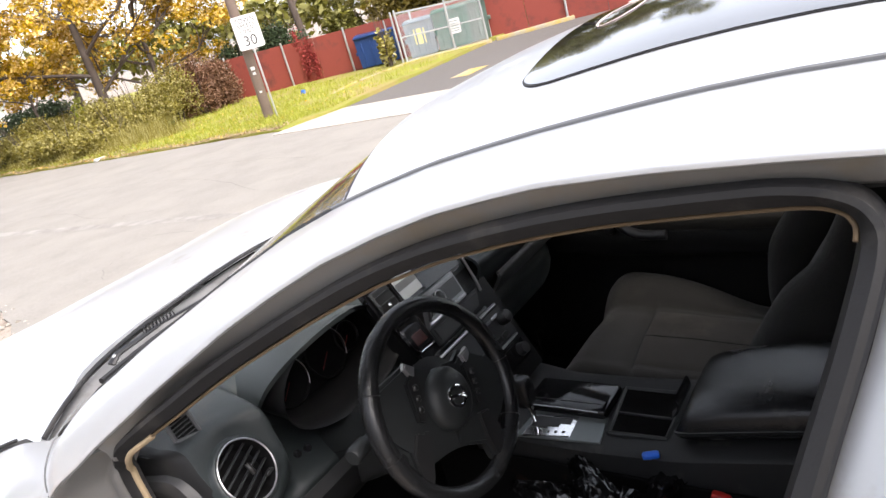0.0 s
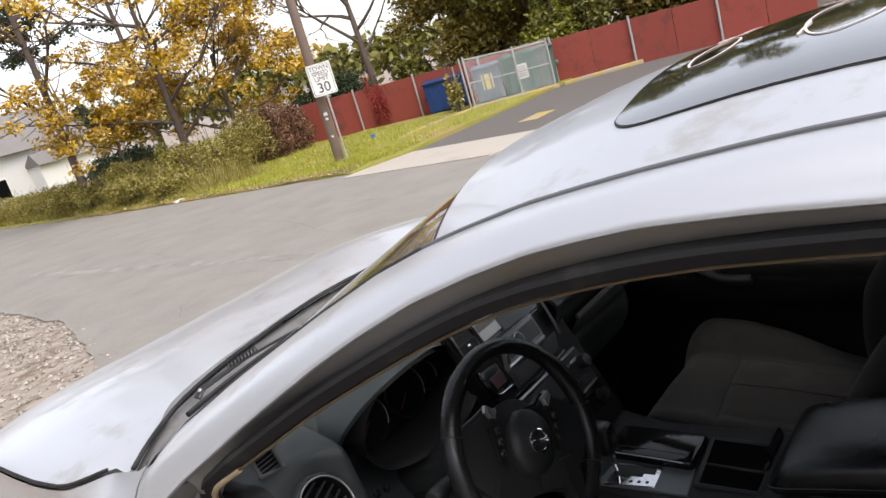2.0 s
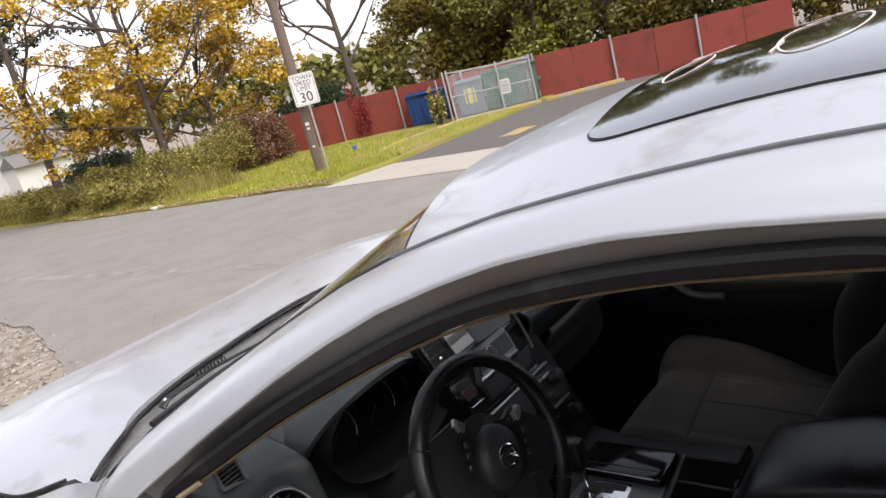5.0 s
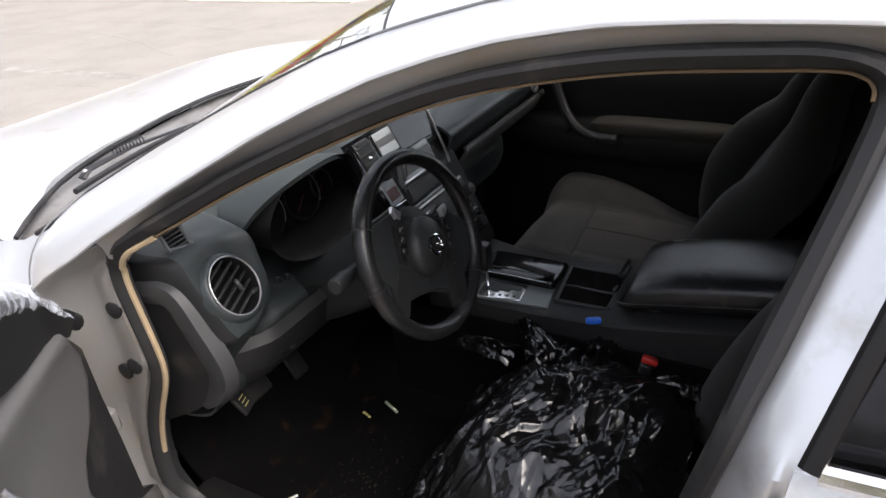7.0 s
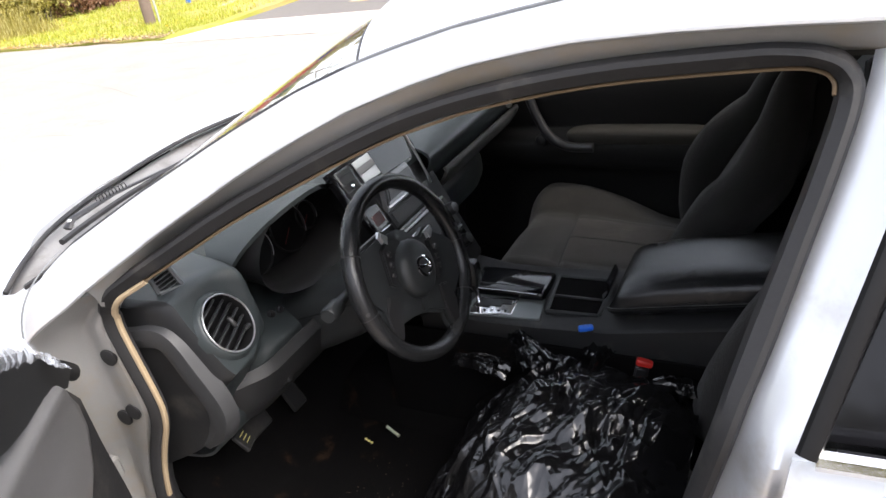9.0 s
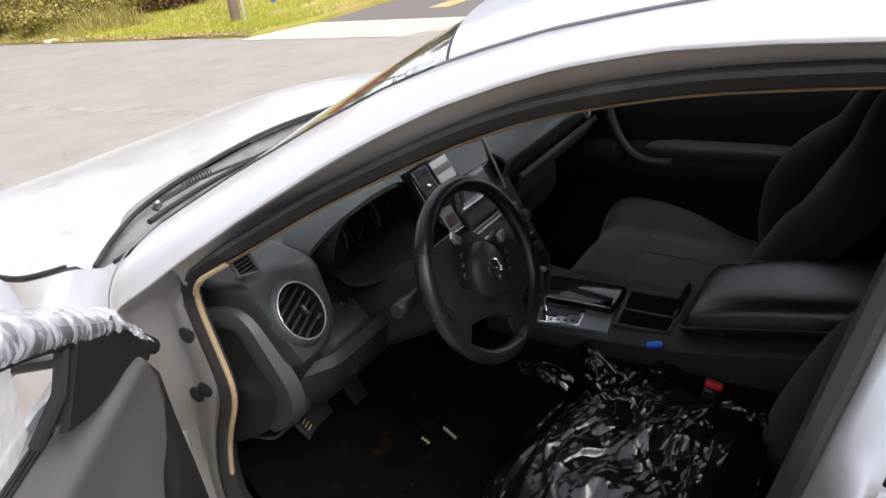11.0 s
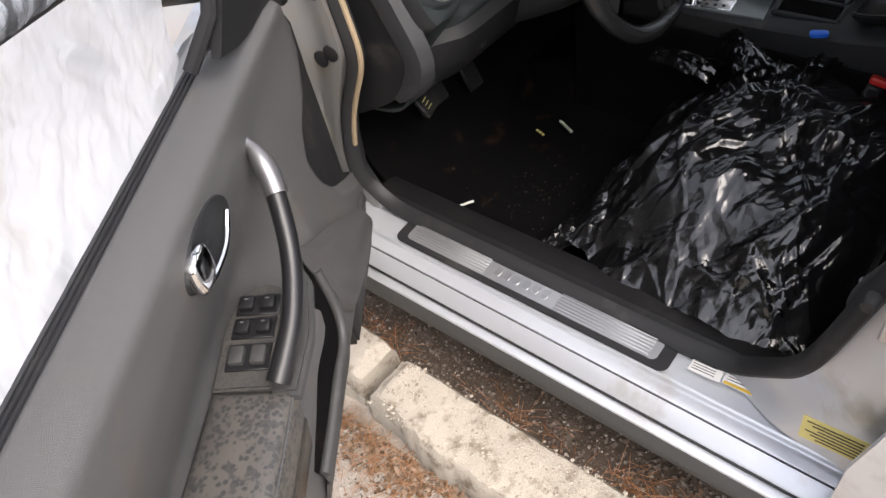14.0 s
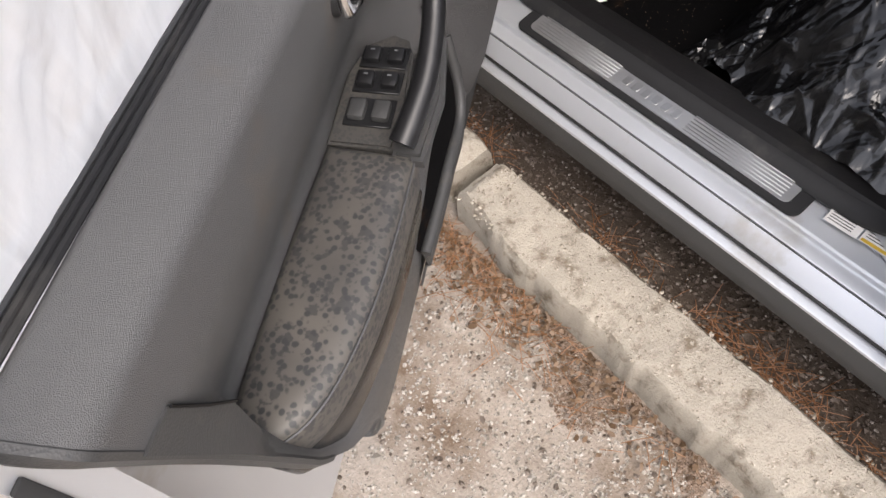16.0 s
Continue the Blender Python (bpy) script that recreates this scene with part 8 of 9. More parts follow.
def build_bits():
    k = MB().tube([(-0.228, -0.070, 0.282), (-0.212, -0.025, 0.290)], 0.0042, 10)
    solid("plastic_tube", k, TUBEGREEN, "small pale green plastic tube lying on the carpet", "litter")
    k = MB()
    for i in range(3):
        k.box((-0.272 + 0.004 * i, -0.01 + 0.011 * i, 0.282), (0.008, 0.009, 0.006), 0.003, None)
    solid("crumb", k, YELLOWP, "pale yellow crumbs on the carpet", "crumbs", kind="stuff")
    k = MB().tube([(-0.630, 0.030, 0.282), (-0.573, -0.011, 0.288)], 0.0030, 10)
    solid("cigarette", k, WHITE, "white cigarette on the footwell edge", "cigarette")
    k = cushion(0, 0, 0, 0.016, 0.034, 0.012, pose(-0.146, -0.577, 0.650, 0, 0, 25), 0.6)
    solid("plastic_wrapper", k, BLUE, "bright blue plastic wrapper beside the console", "wrapper")
    rnd = random.Random(4)
    k = MB()
    for _ in range(120):
        x, y = -0.49 + rnd.gauss(0, 0.07), -0.11 + rnd.gauss(0, 0.06)
        s = 0.0004 + 0.0006 * rnd.random()
        k.box((x, y, 0.277), (s * 2, s * 1.4, s), 0, pose(0, 0, 0))
    solid("sand_crumbs", k, LEAFLITTER, "brown crumbs and sand on the carpet", "crumbs", kind="stuff")


build_bits()
build_ground()
build_kerb()
build_litter()


# ---- far side of the road ----
def leaf_cloud(k, centre, radii, n, size, rnd, hollow=0.35, aspect=0.6):
    """n small leaves in an ellipsoid, most of them near its skin, in clumps."""
    cx, cy, cz = centre
    for _ in range(n):
        d = Vector((rnd.gauss(0, 1), rnd.gauss(0, 1), rnd.gauss(0, 1))).normalized()
        r = hollow + (1 - hollow) * rnd.random() ** 0.6
        r *= 0.75 + 0.5 * noise.noise((d.x * 2.2 + cx, d.y * 2.2 + cy, d.z * 2.2 + cz))
        p = Vector((cx + d.x * radii[0] * r, cy + d.y * radii[1] * r, cz + d.z * radii[2] * r))
        a = Vector((rnd.gauss(0, 1), rnd.gauss(0, 1), rnd.gauss(0, 0.7))).normalized()
        b = a.cross(Vector((rnd.gauss(0, 1), rnd.gauss(0, 1), rnd.gauss(0, 1)))).normalized()
        s = size * (0.6 + 0.8 * rnd.random())
        a, b = a * s, b * s * aspect
        base = len(k.v)
        c = a.cross(b).normalized() * s * 0.18
        k.v += [tuple(p - a), tuple(p + b + c), tuple(p + a), tuple(p - b + c)]
        k.f += [(base, base + 1, base + 2), (base, base + 2, base + 3)]


def branch(k, p, d, length, r, depth, rnd, tips, spread=0.6):
    pts, rs = [p], [r]
    for i in range(4):
        d = (d + Vector((rnd.gauss(0, 0.13), rnd.gauss(0, 0.13), rnd.gauss(0.02, 0.08)))).normalized()
        p = p + d * length / 4
        pts.append(p)
        rs.append(r * (1 - 0.13 * (i + 1)))
    k.tube(pts, rs, 7 if r > 0.03 else 4)
    if depth == 0:
        tips.append(p)
        return
    for _ in range(rnd.choice((2, 3, 3))):
        q = pts[rnd.randint(2, 4)]
        e = (d + Vector((rnd.gauss(0, spread), rnd.gauss(0, spread), rnd.gauss(0.05, spread * 0.6)))).normalized()
        branch(k, q, e, length * (0.6 + 0.2 * rnd.random()), r * 0.55, depth - 1, rnd, tips, spread)


def tree(name, label, at, height, r, depth, leaf, clumps, per, size, seed, lean=(0, 0), clump_r=0.7, spread=0.6, low=0.35, reach=0.20, rise=0.5):
    rnd = random.Random(seed)
    x, y = at
    z = gz(x) - 0.1
    t = thing(name, label, "tree", (x, y, z))
    k, tips = MB(), []
    pts = [Vector((lean[0] * s * height, lean[1] * s * height, height * s)) + Vector((0.08 * noise.noise((s * 4, seed, 0)), 0.08 * noise.noise((s * 4, seed, 5)), 0)) for s in np.linspace(0, 0.7, 8)]
    k.tube(pts, [r * (1.25 if i == 0 else 1 - 0.09 * i) for i in range(8)], 12)
    part("trunk", k, BARK, t)
    for i in range(9):
        k = MB()
        s = low + (0.7 - low) * i / 8
        q = Vector((lean[0] * s * height, lean[1] * s * height, height * s))
        a = i * 2.4 + rnd.random()
        branch(k, q, Vector((math.cos(a), math.sin(a), rise + rnd.random() * 0.5)).normalized(), height * (reach + 0.08 * rnd.random()), r * 0.42, depth, rnd, tips, spread)
        part("limb", k, BARK, t)
    if leaf and clumps:
        k = MB()
        rnd.shuffle(tips)
        for q in (tips * 3)[:clumps]:
            c = q + Vector((rnd.gauss(0, 0.25), rnd.gauss(0, 0.25), rnd.gauss(0, 0.2)))
            leaf_cloud(k, c, (clump_r * (0.6 + 0.7 * rnd.random()), clump_r * (0.6 + 0.7 * rnd.random()), clump_r * 0.6), per, size, rnd)
        part("crown", k, leaf, t, angle=180)
    return t


def bush(label, at, radii, leaf, n, size, seed, name="bush"):
    rnd = random.Random(seed)
    x, y = at
    z = gz(x) - 0.05
    t = thing(name, label, "bush", (x, y, z), "bushes along the verge")
    for i in range(10):
        k = MB()
        a = rnd.random() * 6.28
        e = Vector((math.cos(a) * radii[0] * 0.5, math.sin(a) * radii[1] * 0.5, radii[2] * (0.9 + 0.4 * rnd.random())))
        k.tube([Vector((e.x * 0.15, e.y * 0.15, 0)), Vector((e.x * 0.5, e.y * 0.5, e.z * 0.5)), e], [0.02, 0.012, 0.004], 5)
        part("stem", k, BARK, t)
    k = MB()
    for i in range(14):
        a, r = rnd.random() * 6.28, rnd.random() ** 0.5
        c = (math.cos(a) * r * radii[0] * 0.75, math.sin(a) * r * radii[1] * 0.75, radii[2] * (0.25 + 0.6 * rnd.random() * (1.15 - r * 0.5)))
        leaf_cloud(k, c, (radii[0] * 0.42, radii[1] * 0.42, radii[2] * 0.36), n // 14, size, rnd, 0.2)
    part("foliage", k, leaf, t, angle=180)
    return t


def build_far():
    # utility pole and sign
    px, py, pz = 11.02, 12.85, gz(11.02) - 0.1
    pole = thing("utility_pole", "weathered brown wooden utility pole beside the road", "utility pole", (px, py, pz))
    rows = [(0.006 * h, -0.01 * h, h) for h in np.linspace(0, 9, 10)]
    part("shaft", MB().tube(rows, [0.128 - 0.003 * h[2] for h in rows], 16), WOODPOLE, pole)
    part("cross_arm", MB().box((0.05, -0.09, 8.2), (0.11, 2.4, 0.13), 0.01), WOODPOLE, pole)
    for z, s in ((1.42, 0.10), (1.30, 0.07), (0.85, 0.06)):
        part("tag", MB().box((-0.135, -0.07, z), (0.02, s, s * 0.8), 0.003, pose(0, 0, 0, 0, 0, 25)), WHITE if s > 0.06 else SIGNWHITE, pole, "small faded notice on the pole")
    sx, sy = 10.95, 12.48
    sign = thing("speed_sign", "white town speed limit 30 sign on a steel post", "road sign", (sx, sy, gz(sx) - 0.1))
    part("post", MB().box((0, 0, 1.25), (0.045, 0.03, 2.6), 0.004), GALV, sign)
    face = frame_of((-0.05, -0.045, 2.24), (0.66, -0.75, 0), (0, 0, 1))
    part("plate", MB().prism([(-0.27, -0.38), (0.27, -0.38), (0.30, -0.35), (0.30, 0.35), (0.27, 0.38), (-0.27, 0.38), (-0.30, 0.35), (-0.30, -0.35)], 0.004, face, 0), SIGNWHITE, sign)
    ob = part("border", MB().tube([face @ Vector(p) for p in ((-0.265, -0.345, 0.005), (0.265, -0.345, 0.005), (0.265, 0.345, 0.005), (-0.265, 0.345, 0.005))], 0.006, 4, closed=True), INK, sign)
    for words, size, h in (("TOWN", 0.15, 0.265), ("SPEED", 0.15, 0.14), ("LIMIT", 0.15, 0.015), ("30", 0.33, -0.20)):
        k = text_mesh(words, size, face @ pose(0, h, 0.006))
        part("lettering", k, INK, sign, angle=180)
    # overhead lines
    for dz, off in ((8.35, -1.1), (8.35, 1.1), (7.2, 0.0), (6.6, 0.0)):
        a, b = Vector((px + 0.1, py + off, pz + dz)), Vector((4.0 if dz > 8 else 0.0, py + 42, dz - 1.2))
        pts = [a.lerp(b, t) - Vector((0, 0, 1.4 * 4 * t * (1 - t))) for t in np.linspace(0, 1, 24)]
        solid("overhead_line", MB().tube(pts, 0.013, 5), CABLE, "black overhead utility line", "cable", "overhead lines")
    for a, b in (((4.5, 25, 2.25), (24.0, 25, 7.4)), ((6.0, 30, 3.1), (25.0, 26, 8.6)), ((5.0, 27, 2.2), (24.0, 25, 6.6))):
        a, b = Vector(a), Vector(b)
        pts = [a.lerp(b, t) - Vector((0, 0, 0.25 * 4 * t * (1 - t))) for t in np.linspace(0, 1, 16)]
        solid("overhead_line", MB().tube(pts, 0.016, 5), CABLE, "black overhead utility line", "cable", "overhead lines")
    # red board fence
    a, b = Vector((15.6, 22.3, 0)), Vector((20.6, 3.4, 0))
    d = (b - a).normalized()
    length = (b - a).length
    fence = thing("red_fence", "faded red panelled fence with steel posts", "fence", (a.x, a.y, gz(20) - 0.05))
    n = int(length / 1.2)
    for i in range(n):
        p = a + d * (i + 0.5) * 1.2 - a
        h = 1.58 - 0.018 * i
        m = frame_of((p.x, p.y, h / 2), d, (0, 0, 1))
        k = MB().box((0, 0, 0), (1.185, h, 0.03), 0.006, m)
        part("panel", k, REDFENCE, fence)
    for i in range(0, n, 2):
        p = d * i * 1.2
        part("post", MB().tube([(p.x - 0.06, p.y - 0.02, 0), (p.x - 0.06, p.y - 0.02, 1.68 - 0.018 * i)], 0.035, 10), GALV, fence)
    # chain-link bin enclosure
    g0, g1 = Vector((16.68, 12.58, 0)), Vector((17.95, 10.42, 0))
    e = (g1 - g0).normalized()
    out = Vector((e.y, -e.x, 0))
    if out.x < 0:
        out = -out
    gate = thing("chain_link_enclosure", "galvanised chain-link gate closing a bin enclosure", "fence", (g0.x, g0.y, gz(20)))
    span = (g1 - g0).length
    corners = [Vector((0, 0, 0)), e * span * 0.60, e * span]
    tops = [1.62, 1.52, 1.48]
    for c, h in zip(corners, tops):
        part("post", MB().tube([c, c + Vector((0, 0, h))], 0.034, 10), GALV, gate)
    part("post", MB().tube([out * 0.9 - e * 0.5, out * 0.9 - e * 0.5 + Vector((0, 0, 1.4))], 0.034, 10), GALV, gate)
    part("post", MB().tube([-e * 0.12, -e * 0.12 + Vector((0, 0, 1.6))], 0.03, 10), GALV, gate)
    for c0, c1, h0, h1 in ((corners[0], corners[1], tops[0], tops[1]), (corners[1], corners[2], tops[1], tops[2])):
        for q in (0.06, 0.5, 0.94):
            part("rail", MB().tube([c0 + Vector((0, 0, h0 * q)), c1 + Vector((0, 0, h1 * q))], 0.020, 8), GALV, gate)
        k = MB()
        w = (c1 - c0).length
        m = int(w / 0.075)
        for i in range(-20, m + 1):
            for s in (0, 1):
                x0, x1 = i * 0.075, i * 0.075 + 1.5
                t0, t1 = max(0, -x0 / 1.5), min(1, (w - x0) / 1.5)
                if t1 <= t0:
                    continue
                pts = []
                for t in (t0, t1):
                    xx = x0 + 1.5 * t
                    zz = (t if s == 0 else 1 - t) * 1.42 + 0.05
                    pts.append(c0 + (c1 - c0).normalized() * xx + Vector((0, 0, zz)))
                k.tube(pts, 0.0035, 3)
        part("wire_mesh", k, GALV, gate, "chain-link mesh")
    # bins
    def bin_(at, size, material, label, turn):
        t = thing("dumpster", label, "dumpster", (at[0], at[1], gz(20)), "bins by the fence")
        w, dd, h = size
        m = pose(0, 0, 0, 0, 0, turn)
        prof = [(-w / 2, 0.12), (w / 2, 0.12), (w / 2 + 0.04, h * 0.92), (w / 2 + 0.04, h), (-w / 2 - 0.04, h), (-w / 2 - 0.04, h * 0.92)]
        k = MB().prism(prof, dd, m @ Matrix(((1, 0, 0, 0), (0, 0, -1, dd / 2), (0, 1, 0, 0), (0, 0, 0, 1))), 0.02)
        for j in range(4):
            k.box((-w / 2 + w * (j + 0.5) / 4, -dd / 2 - 0.02, h * 0.5), (0.06, 0.05, h * 0.7), 0.01, m)
        part("body", k, material, t)
        part("lid", MB().box((0, 0, h + 0.04), (w + 0.1, dd + 0.06, 0.06), 0.02, m @ pose(0, 0, 0, 4)), material, t)
        for s in (-1, 1):
            part("lift_pocket", MB().box((s * (w / 2 + 0.06), 0, h * 0.55), (0.10, dd * 0.7, 0.12), 0.02, m), material, t)
        return t, m
    turn = math.degrees(math.atan2(e.y, e.x))
    t, m = bin_((17.75, 14.35), (1.25, 1.0, 1.08), BINBLUE, "dark blue steel dumpster by the fence", turn)
    c = g0 + e * 0.55 + out * 0.65
    t, m = bin_((c.x, c.y), (0.8, 0.75, 1.12), BINGREY, "grey-blue dumpster behind the gate", turn)
    part("notice", MB().box((0, -0.41, 0.70), (0.34, 0.01, 0.46), 0.002, m), YELLOWP, t, "yellowed notice")
    c = g0 + e * 1.55 + out * 0.68
    t, m = bin_((c.x, c.y), (1.0, 0.8, 1.20), BINGREEN, "green dumpster with a white notice", turn)
    part("notice", MB().box((0.08, -0.45, 0.72), (0.36, 0.01, 0.44), 0.002, m), SIGNWHITE, t, "white notice with dark lines")
    for j in range(5):
        part("notice_line", MB().box((0.08, -0.457, 0.86 - 0.07 * j), (0.26, 0.004, 0.022), 0, m), BINGREEN, t)
    c = g0 + e * 2.25 + out * 0.75
    bin_((c.x, c.y), (0.75, 0.8, 1.22), BINOLIVE, "dull green dumpster at the end of the enclosure", turn)
    # yellow kerbs round the lot
    def lot_kerb(p0, p1, w=0.16, h=0.12):
        p0, p1 = Vector((*p0, 0)), Vector((*p1, 0))
        q = (p1 - p0).normalized()
        m = frame_of((p0 + p1) / 2 + Vector((0, 0, gz(15) + h / 2)), q, (-q.y, q.x, 0))
        solid("yellow_kerb", MB().box((0, 0, 0), ((p1 - p0).length, w, h), 0.02, m, 2), KERBYELLOW, "chipped yellow painted kerb", "kerb", "lot kerbs")
    lot_kerb((14.55, 12.75), (15.3, 12.55)), lot_kerb((15.4, 12.5), (16.5, 12.45)), lot_kerb((16.5, 12.3), (17.8, 10.2)), lot_kerb((17.9, 10.1), (19.3, 8.2)), lot_kerb((12.9, 12.4), (14.4, 12.8))
    k = MB().box((12.8, 8.0, gz(12.8) + 0.016), (0.9, 0.5, 0.006), 0.001, None)
    solid("lot_marking", k, KERBYELLOW, "worn yellow paint on the lot", "marking", kind="structure")
    # bushes, weeds and grass
    spec = [((10.2, 18.6), (1.1, 1.1, 0.9), OLEAF), ((11.0, 19.4), (1.3, 1.3, 1.5), OLEAF), ((12.0, 19.6), (1.4, 1.4, 2.0), OLEAF), ((13.2, 19.4), (1.3, 1.3, 2.0), OLEAF), ((14.2, 19.3), (1.2, 1.2, 1.9), RLEAF), ((15.1, 19.2), (0.9, 0.9, 1.6), RLEAF),
            ((10.0, 20.6), (1.3, 1.7, 1.2), OLEAF), ((10.2, 23.0), (1.4, 2.1, 1.4), OLEAF), ((10.5, 26.5), (1.6, 2.5, 1.4), OLEAF), ((11.0, 30.5), (1.7, 2.8, 1.1), OLEAF), ((11.7, 35.5), (2.0, 3.2, 1.1), OLEAF), ((12.0, 22.6), (1.6, 1.9, 1.5), OLEAF), ((12.8, 27.0), (1.7, 2.4, 1.4), OLEAF), ((13.0, 41.0), (2.4, 3.5, 1.2), OLEAF)]
    for i, (at, r, leaf) in enumerate(spec):
        bush("olive and brown weedy shrub on the verge" if leaf is OLEAF else "dark russet shrub with bare twigs", at, r, leaf, int(8500 + 1800 * r[1]), 0.036, 40 + i)
    bush("bright yellow-green young shrub", (11.4, 21.6), (0.45, 0.45, 1.7), YGREEN, 900, 0.06, 77)
    bush("dark green clipped hedge near the house", (14.5, 31.0), (2.4, 2.6, 2.1), PINE, 11000, 0.055, 78, "hedge")
    bush("dark green hedge behind the fence and sign", (17.9, 18.4), (0.9, 1.6, 2.5), PINE, 9000, 0.048, 79, "hedge")
    bush("red-leaved creeper over the fence", (17.05, 17.0), (0.30, 0.55, 1.95), CREEPER, 1300, 0.042, 80, "creeper")
    bush("spindly weeds growing through the gate", (16.55, 13.1), (0.35, 0.4, 1.5), OLEAF, 700, 0.06, 81, "weed")
    rnd = random.Random(9)
    k = MB()
    for _ in range(26000):
        y = 10.6 + rnd.random() ** 1.3 * 14.0
        x = road_right(y) + 0.05 + rnd.random() ** 1.4 * 7.0
        if y < 12.9 and x > 11.8 and rnd.random() < 0.75:
            continue
        z = verge_z(x, y) - 0.01
        h = 0.05 + 0.09 * rnd.random() + 0.06 * max(0, noise.noise((x * 0.8, y * 0.8, 4)))
        a = rnd.random() * 6.28
        dx, dy = math.cos(a) * 0.008, math.sin(a) * 0.008
        base = len(k.v)
        k.v += [(x - dx, y - dy, z), (x + dx, y + dy, z), (x + rnd.gauss(0, 0.03), y + rnd.gauss(0, 0.03), z + h)]
        k.f.append((base, base + 1, base + 2))
    dry = MB()
    for _ in range(24000):
        y = 16.6 + rnd.random() * 22
        x = road_right(y) + 0.25 + rnd.random() ** 1.2 * 2.6
        z = verge_z(x, y) - 0.02
        h = (0.25 + 0.45 * rnd.random()) * (0.35 + smooth(x - road_right(y), 0.2, 1.4)) * smooth(y, 15.5, 19)
        a, w = rnd.random() * 6.28, 0.012
        base = len(dry.v)
        dx, dy = math.cos(a) * w, math.sin(a) * w
        dry.v += [(x - dx, y - dy, z), (x + dx, y + dy, z), (x + rnd.gauss(0, 0.09), y + rnd.gauss(0, 0.09), z + h)]
        dry.f.append((base, base + 1, base + 2))
    solid("dry_weeds", dry, OLEAF, "tall olive-brown weeds along the road edge", "weeds", kind="stuff", angle=180)
    solid("grass", k, GRASS, "green grass of the verge", "grass", kind="stuff", angle=180)
    k = MB()
    for _ in range(1500):
        y = 11 + rnd.random() * 12
        x = road_right(y) - 0.15 + rnd.random() ** 1.8 * 5
        s, a = 0.018 + 0.02 * rnd.random(), rnd.random() * 360
        z = verge_z(x, y) + 0.04
        k.add([(-s, 0, 0), (0, s * 0.6, s * 0.3), (s, 0, 0), (0, -s * 0.6, s * 0.2)], [(0, 3, 1), (1, 3, 2)], pose(x, y, z, rnd.gauss(0, 20), rnd.gauss(0, 20), a))
    solid("fallen_leaves", k, YLEAF, "yellow leaves fallen on the verge", "leaves", kind="stuff")
    k = MB()
    for _ in range(5200):
        y = 10.6 + rnd.random() ** 1.2 * 14
        x = road_right(y) - 0.12 + abs(rnd.gauss(0, 0.22))
        s, a = 0.015 + 0.025 * rnd.random(), rnd.random() * 360
        k.add([(-s, 0, 0), (0, s * 0.5, s * 0.4), (s, 0, 0), (0, -s * 0.5, s * 0.3)], [(0, 3, 1), (1, 3, 2)], pose(x, y, verge_z(x, y) + 0.012 + 0.03 * rnd.random(), rnd.gauss(0, 25), rnd.gauss(0, 25), a))
    solid("dead_leaves", k, DRYLITTER, "pale dry leaves and sand along the road edge", "leaves", kind="stuff")
    k = MB().box((9.0, 17.4, gz(9.0) + 0.05), (0.28, 0.16, 0.07), 0.02, None, 2)
    solid("litter_bag", k, WHITE, "crumpled white litter on the road edge", "litter")
    k = MB().box((14.2, 14.7, gz(14) + 0.14), (0.10, 0.10, 0.13), 0.02, None, 2)
    solid("blue_marker", k, BLUE, "small blue marker in the grass", "marker")
    # trees
    tree("autumn_tree", "tall tree with yellow autumn leaves", (12.9, 22.6), 10.0, 0.17, 3, YLEAF, 200, 85, 0.066, 5, (0.0, 0.01), 0.62, 0.55, 0.16, 0.24, 0.15)
    tree("autumn_tree", "spreading tree with golden yellow leaves", (15.2, 22.6), 6.0, 0.14, 3, YLEAF, 200, 105, 0.066, 15, (0.0, 0.0), 0.60, 0.55, 0.15, 0.26, 0.2)
    tree("autumn_tree", "slender young tree with yellow leaves near the road", (10.9, 23.2), 4.4, 0.07, 2, YLEAF, 40, 100, 0.066, 25, (0.0, 0.02), 0.45, 0.5, 0.40)
    tree("pine_tree", "dark pine with sparse drooping needles", (9.8, 24.4), 13.0, 0.16, 3, PINE, 75, 130, 0.075, 6, (-0.01, 0.0), 0.55, 0.5, 0.20, 0.18, 0.35)
    tree("pine_tree", "dark pine with bare lower limbs", (14.2, 26.4), 13.0, 0.15, 3, PINE, 70, 130, 0.075, 16, (0.0, 0.0), 0.65, 0.5, 0.30)
    tree("bare_tree", "leaning bare grey tree behind the fence", (19.0, 18.6), 9.0, 0.17, 3, None, 0, 0, 0, 7, (0.0, 0.05), 0.6, 0.5, 0.30)
    for i, (at, h) in enumerate((((22.6, 16.2), 7.5), ((22.6, 13.0), 9.0), ((23.2, 10.2), 9.0), ((24.0, 7.0), 8.0), ((24.6, 3.6), 8.0))):
        tree("broadleaf_tree", "dense dull green tree turning brown behind the fence", at, h, 0.18, 2, GLEAF if i % 3 else OLIVETREE, 120, 340, 0.075, 60 + i, (0, 0), 1.0, 0.6, 0.12)
    bush("yellow-green shrub behind the bins", (20.4, 11.6), (1.2, 1.2, 2.9), YGREEN, 4200, 0.08, 90)
    for i, (at, h) in enumerate((((19.4, 20.4), 1.6), ((20.4, 17.2), 2.4), ((20.9, 14.6), 3.6), ((21.6, 11.0), 3.8), ((22.2, 8.2), 3.6), ((22.8, 5.4), 3.4), ((23.4, 2.6), 3.2), ((17.6, 23.0), 1.4))):
        bush("dense green and brown undergrowth behind the red fence", at, (1.9, 2.0, h), GLEAF if i % 2 else OLIVETREE, 9000, 0.085, 120 + i)
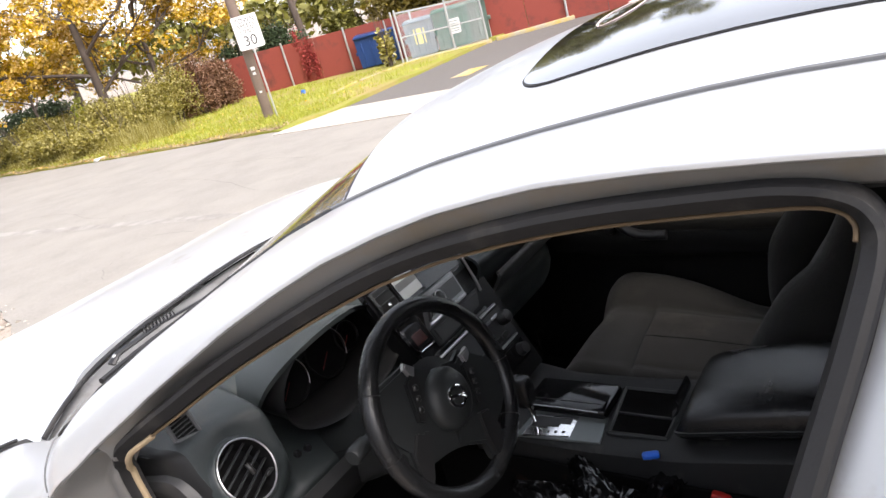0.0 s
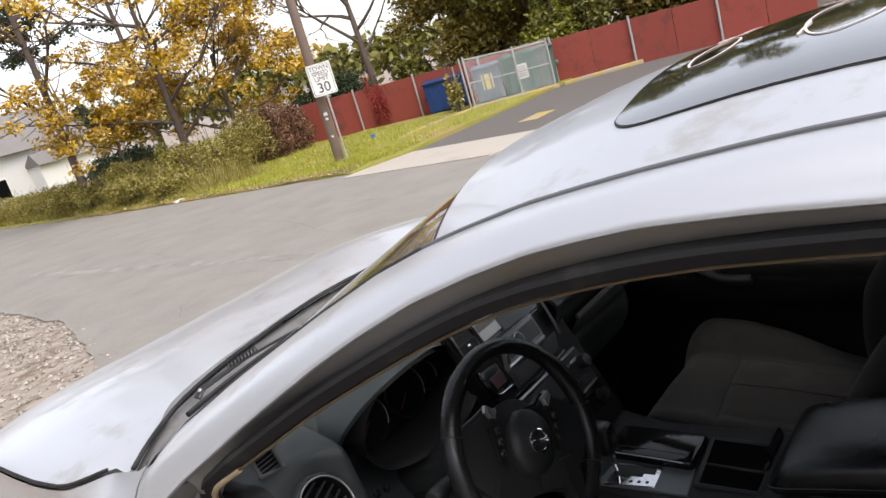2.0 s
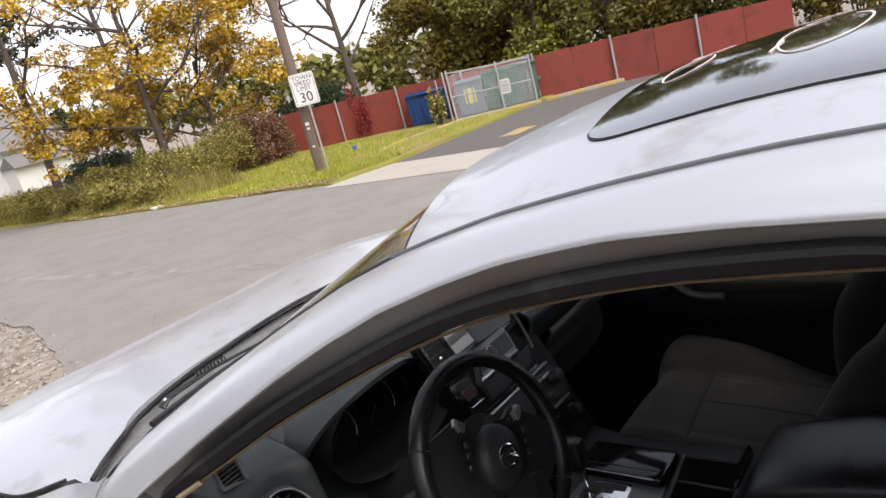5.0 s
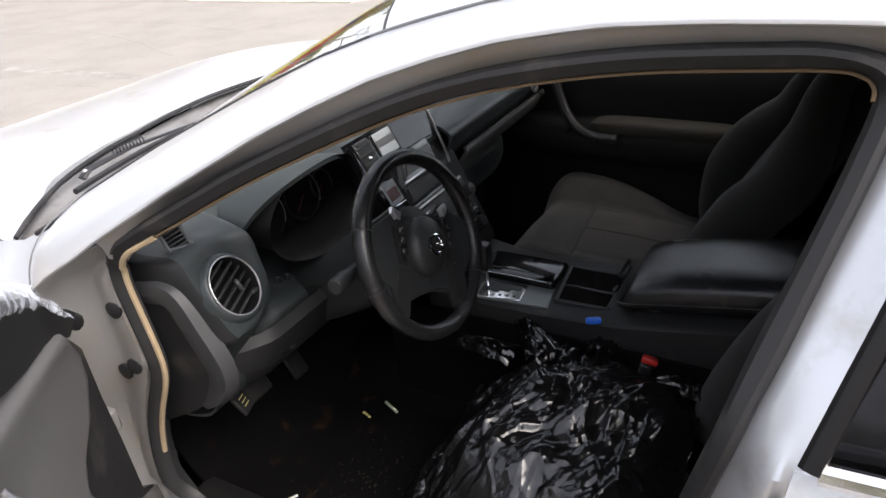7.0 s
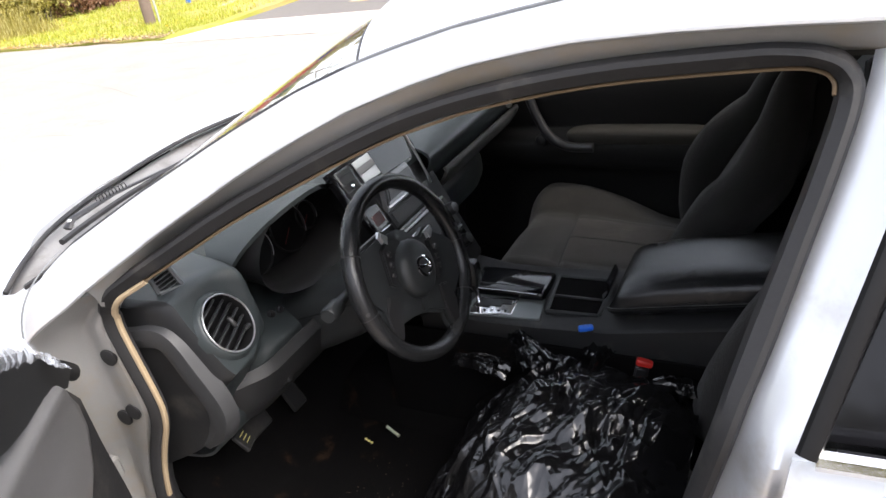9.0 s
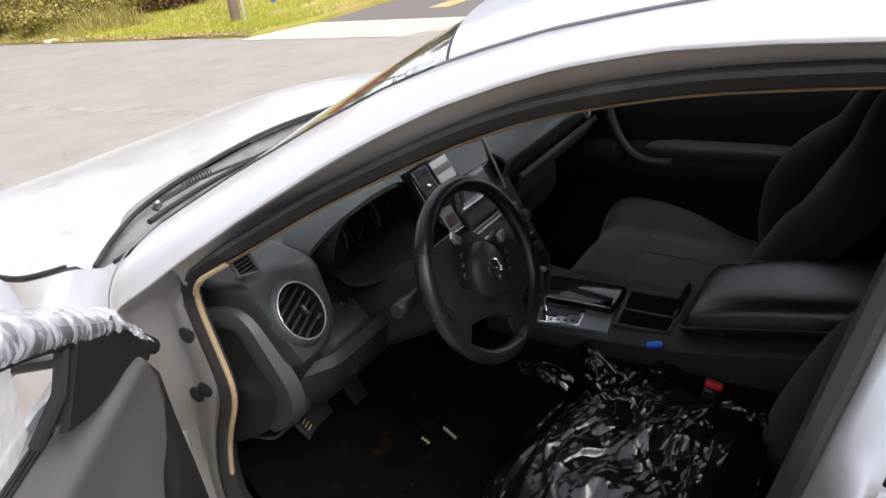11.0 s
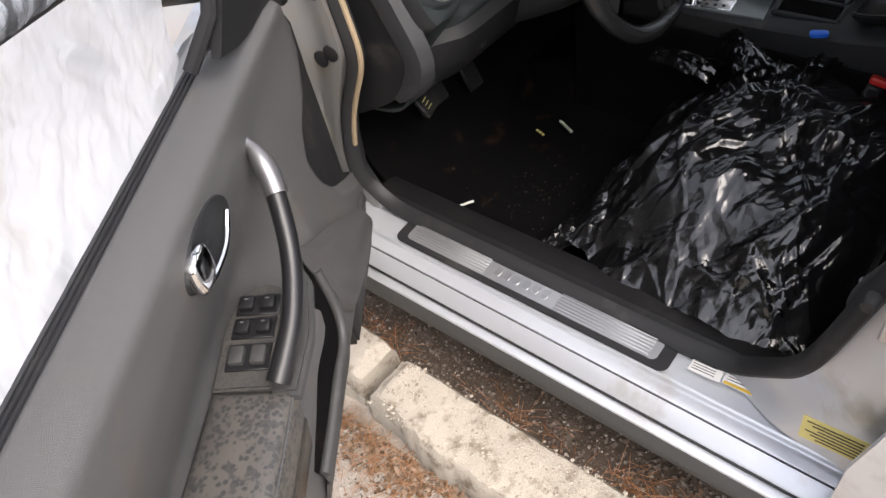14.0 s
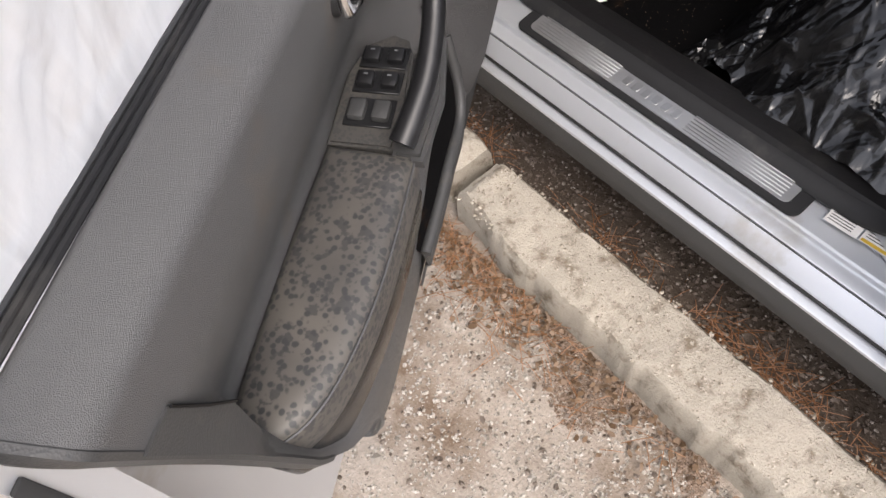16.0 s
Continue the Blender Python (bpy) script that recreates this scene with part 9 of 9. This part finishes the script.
    bush("dark green cedar beyond the fence corner", (17.4, 20.6), (0.9, 0.9, 2.3), PINE, 7000, 0.06, 140, "cedar")
    # white house far off
    hx, hy = 14.0, 45.0
    house = thing("house", "white clapboard house with a grey roof", "house", (hx, hy, -0.5))
    k = MB().box((0, 0, 1.6), (9.0, 6.0, 3.2), 0.01)
    part("wall", k, SIDING, house)
    for i in range(16):
        part("clapboard", MB().box((0, -3.012, 0.2 + 0.19 * i), (9.0, 0.03, 0.17), 0.004, pose(0, 0, 0)), SIDING, house)
    k = MB().prism([(-3.5, 0), (3.5, 0), (0, 2.3)], 9.6, Matrix(((0, 0, 1, -4.8), (1, 0, 0, 0), (0, 1, 0, 3.2), (0, 0, 0, 1))))
    part("roof", k, ROOFING, house)
    for x in (-2.8, -0.8, 2.2):
        win = part("window", MB().box((x, -3.03, 1.5), (0.95, 0.08, 1.2), 0.01), SIGNWHITE, house)
        part("pane", MB().box((x, -3.08, 1.5), (0.78, 0.02, 1.02), 0), TINT, win)
    porch = part("porch_roof", MB().prism([(-1.0, 0), (1.0, 0), (0.9, 0.15), (-0.2, 0.7)], 3.2, Matrix(((0, 0, 1, 0.8), (1, 0, 0, -3.9), (0, 1, 0, 2.2), (0, 0, 0, 1)))), ROOFING, house)
    part("porch", MB().box((2.4, -3.8, 1.1), (3.0, 1.6, 2.2), 0.02), SIDING, house)


    # far woods close the horizon
    rnd = random.Random(31)
    k = MB()
    for i in range(46):
        a = radians(-75 + 150 * i / 45)
        x, y = 70 * math.cos(a), 70 * math.sin(a) + 10
        leaf_cloud(k, (x, y, 2.6 + rnd.random() * 1.2), (4.0, 4.0, 3.2), 420, 0.42, rnd, 0.3)
    # nearer ring behind the camera, never in view: darkens reflections and side light
    for i in range(40):
        a = radians(98 + 164 * i / 39)
        r = 23 + 4 * rnd.random()
        leaf_cloud(k, (r * math.cos(a), r * math.sin(a), 4.6 + rnd.random() * 1.5), (3.2, 3.2, 5.2), 620, 0.40, rnd, 0.3)
    solid("far_woods", k, GLEAF, "distant line of dull green woods, with an added unseen ring behind the camera", "trees", kind="stuff", angle=180)


YGREEN = mat("yellow_green_leaves", (0.22, 0.23, 0.03), 0.85, 0, 0.4, 1.5, 25, 0.2, per_island=0.4, spec=0.1)
CREEPER = mat("red_creeper", (0.28, 0.035, 0.03), 0.8, 0, 0.4, 2, 25, 0.2)
OLIVETREE = mat("brown_green_leaves", (0.19, 0.145, 0.028), 0.85, 0, 0.5, 1.0, 25, 0.2, per_island=0.5, spec=0.1)
build_far()
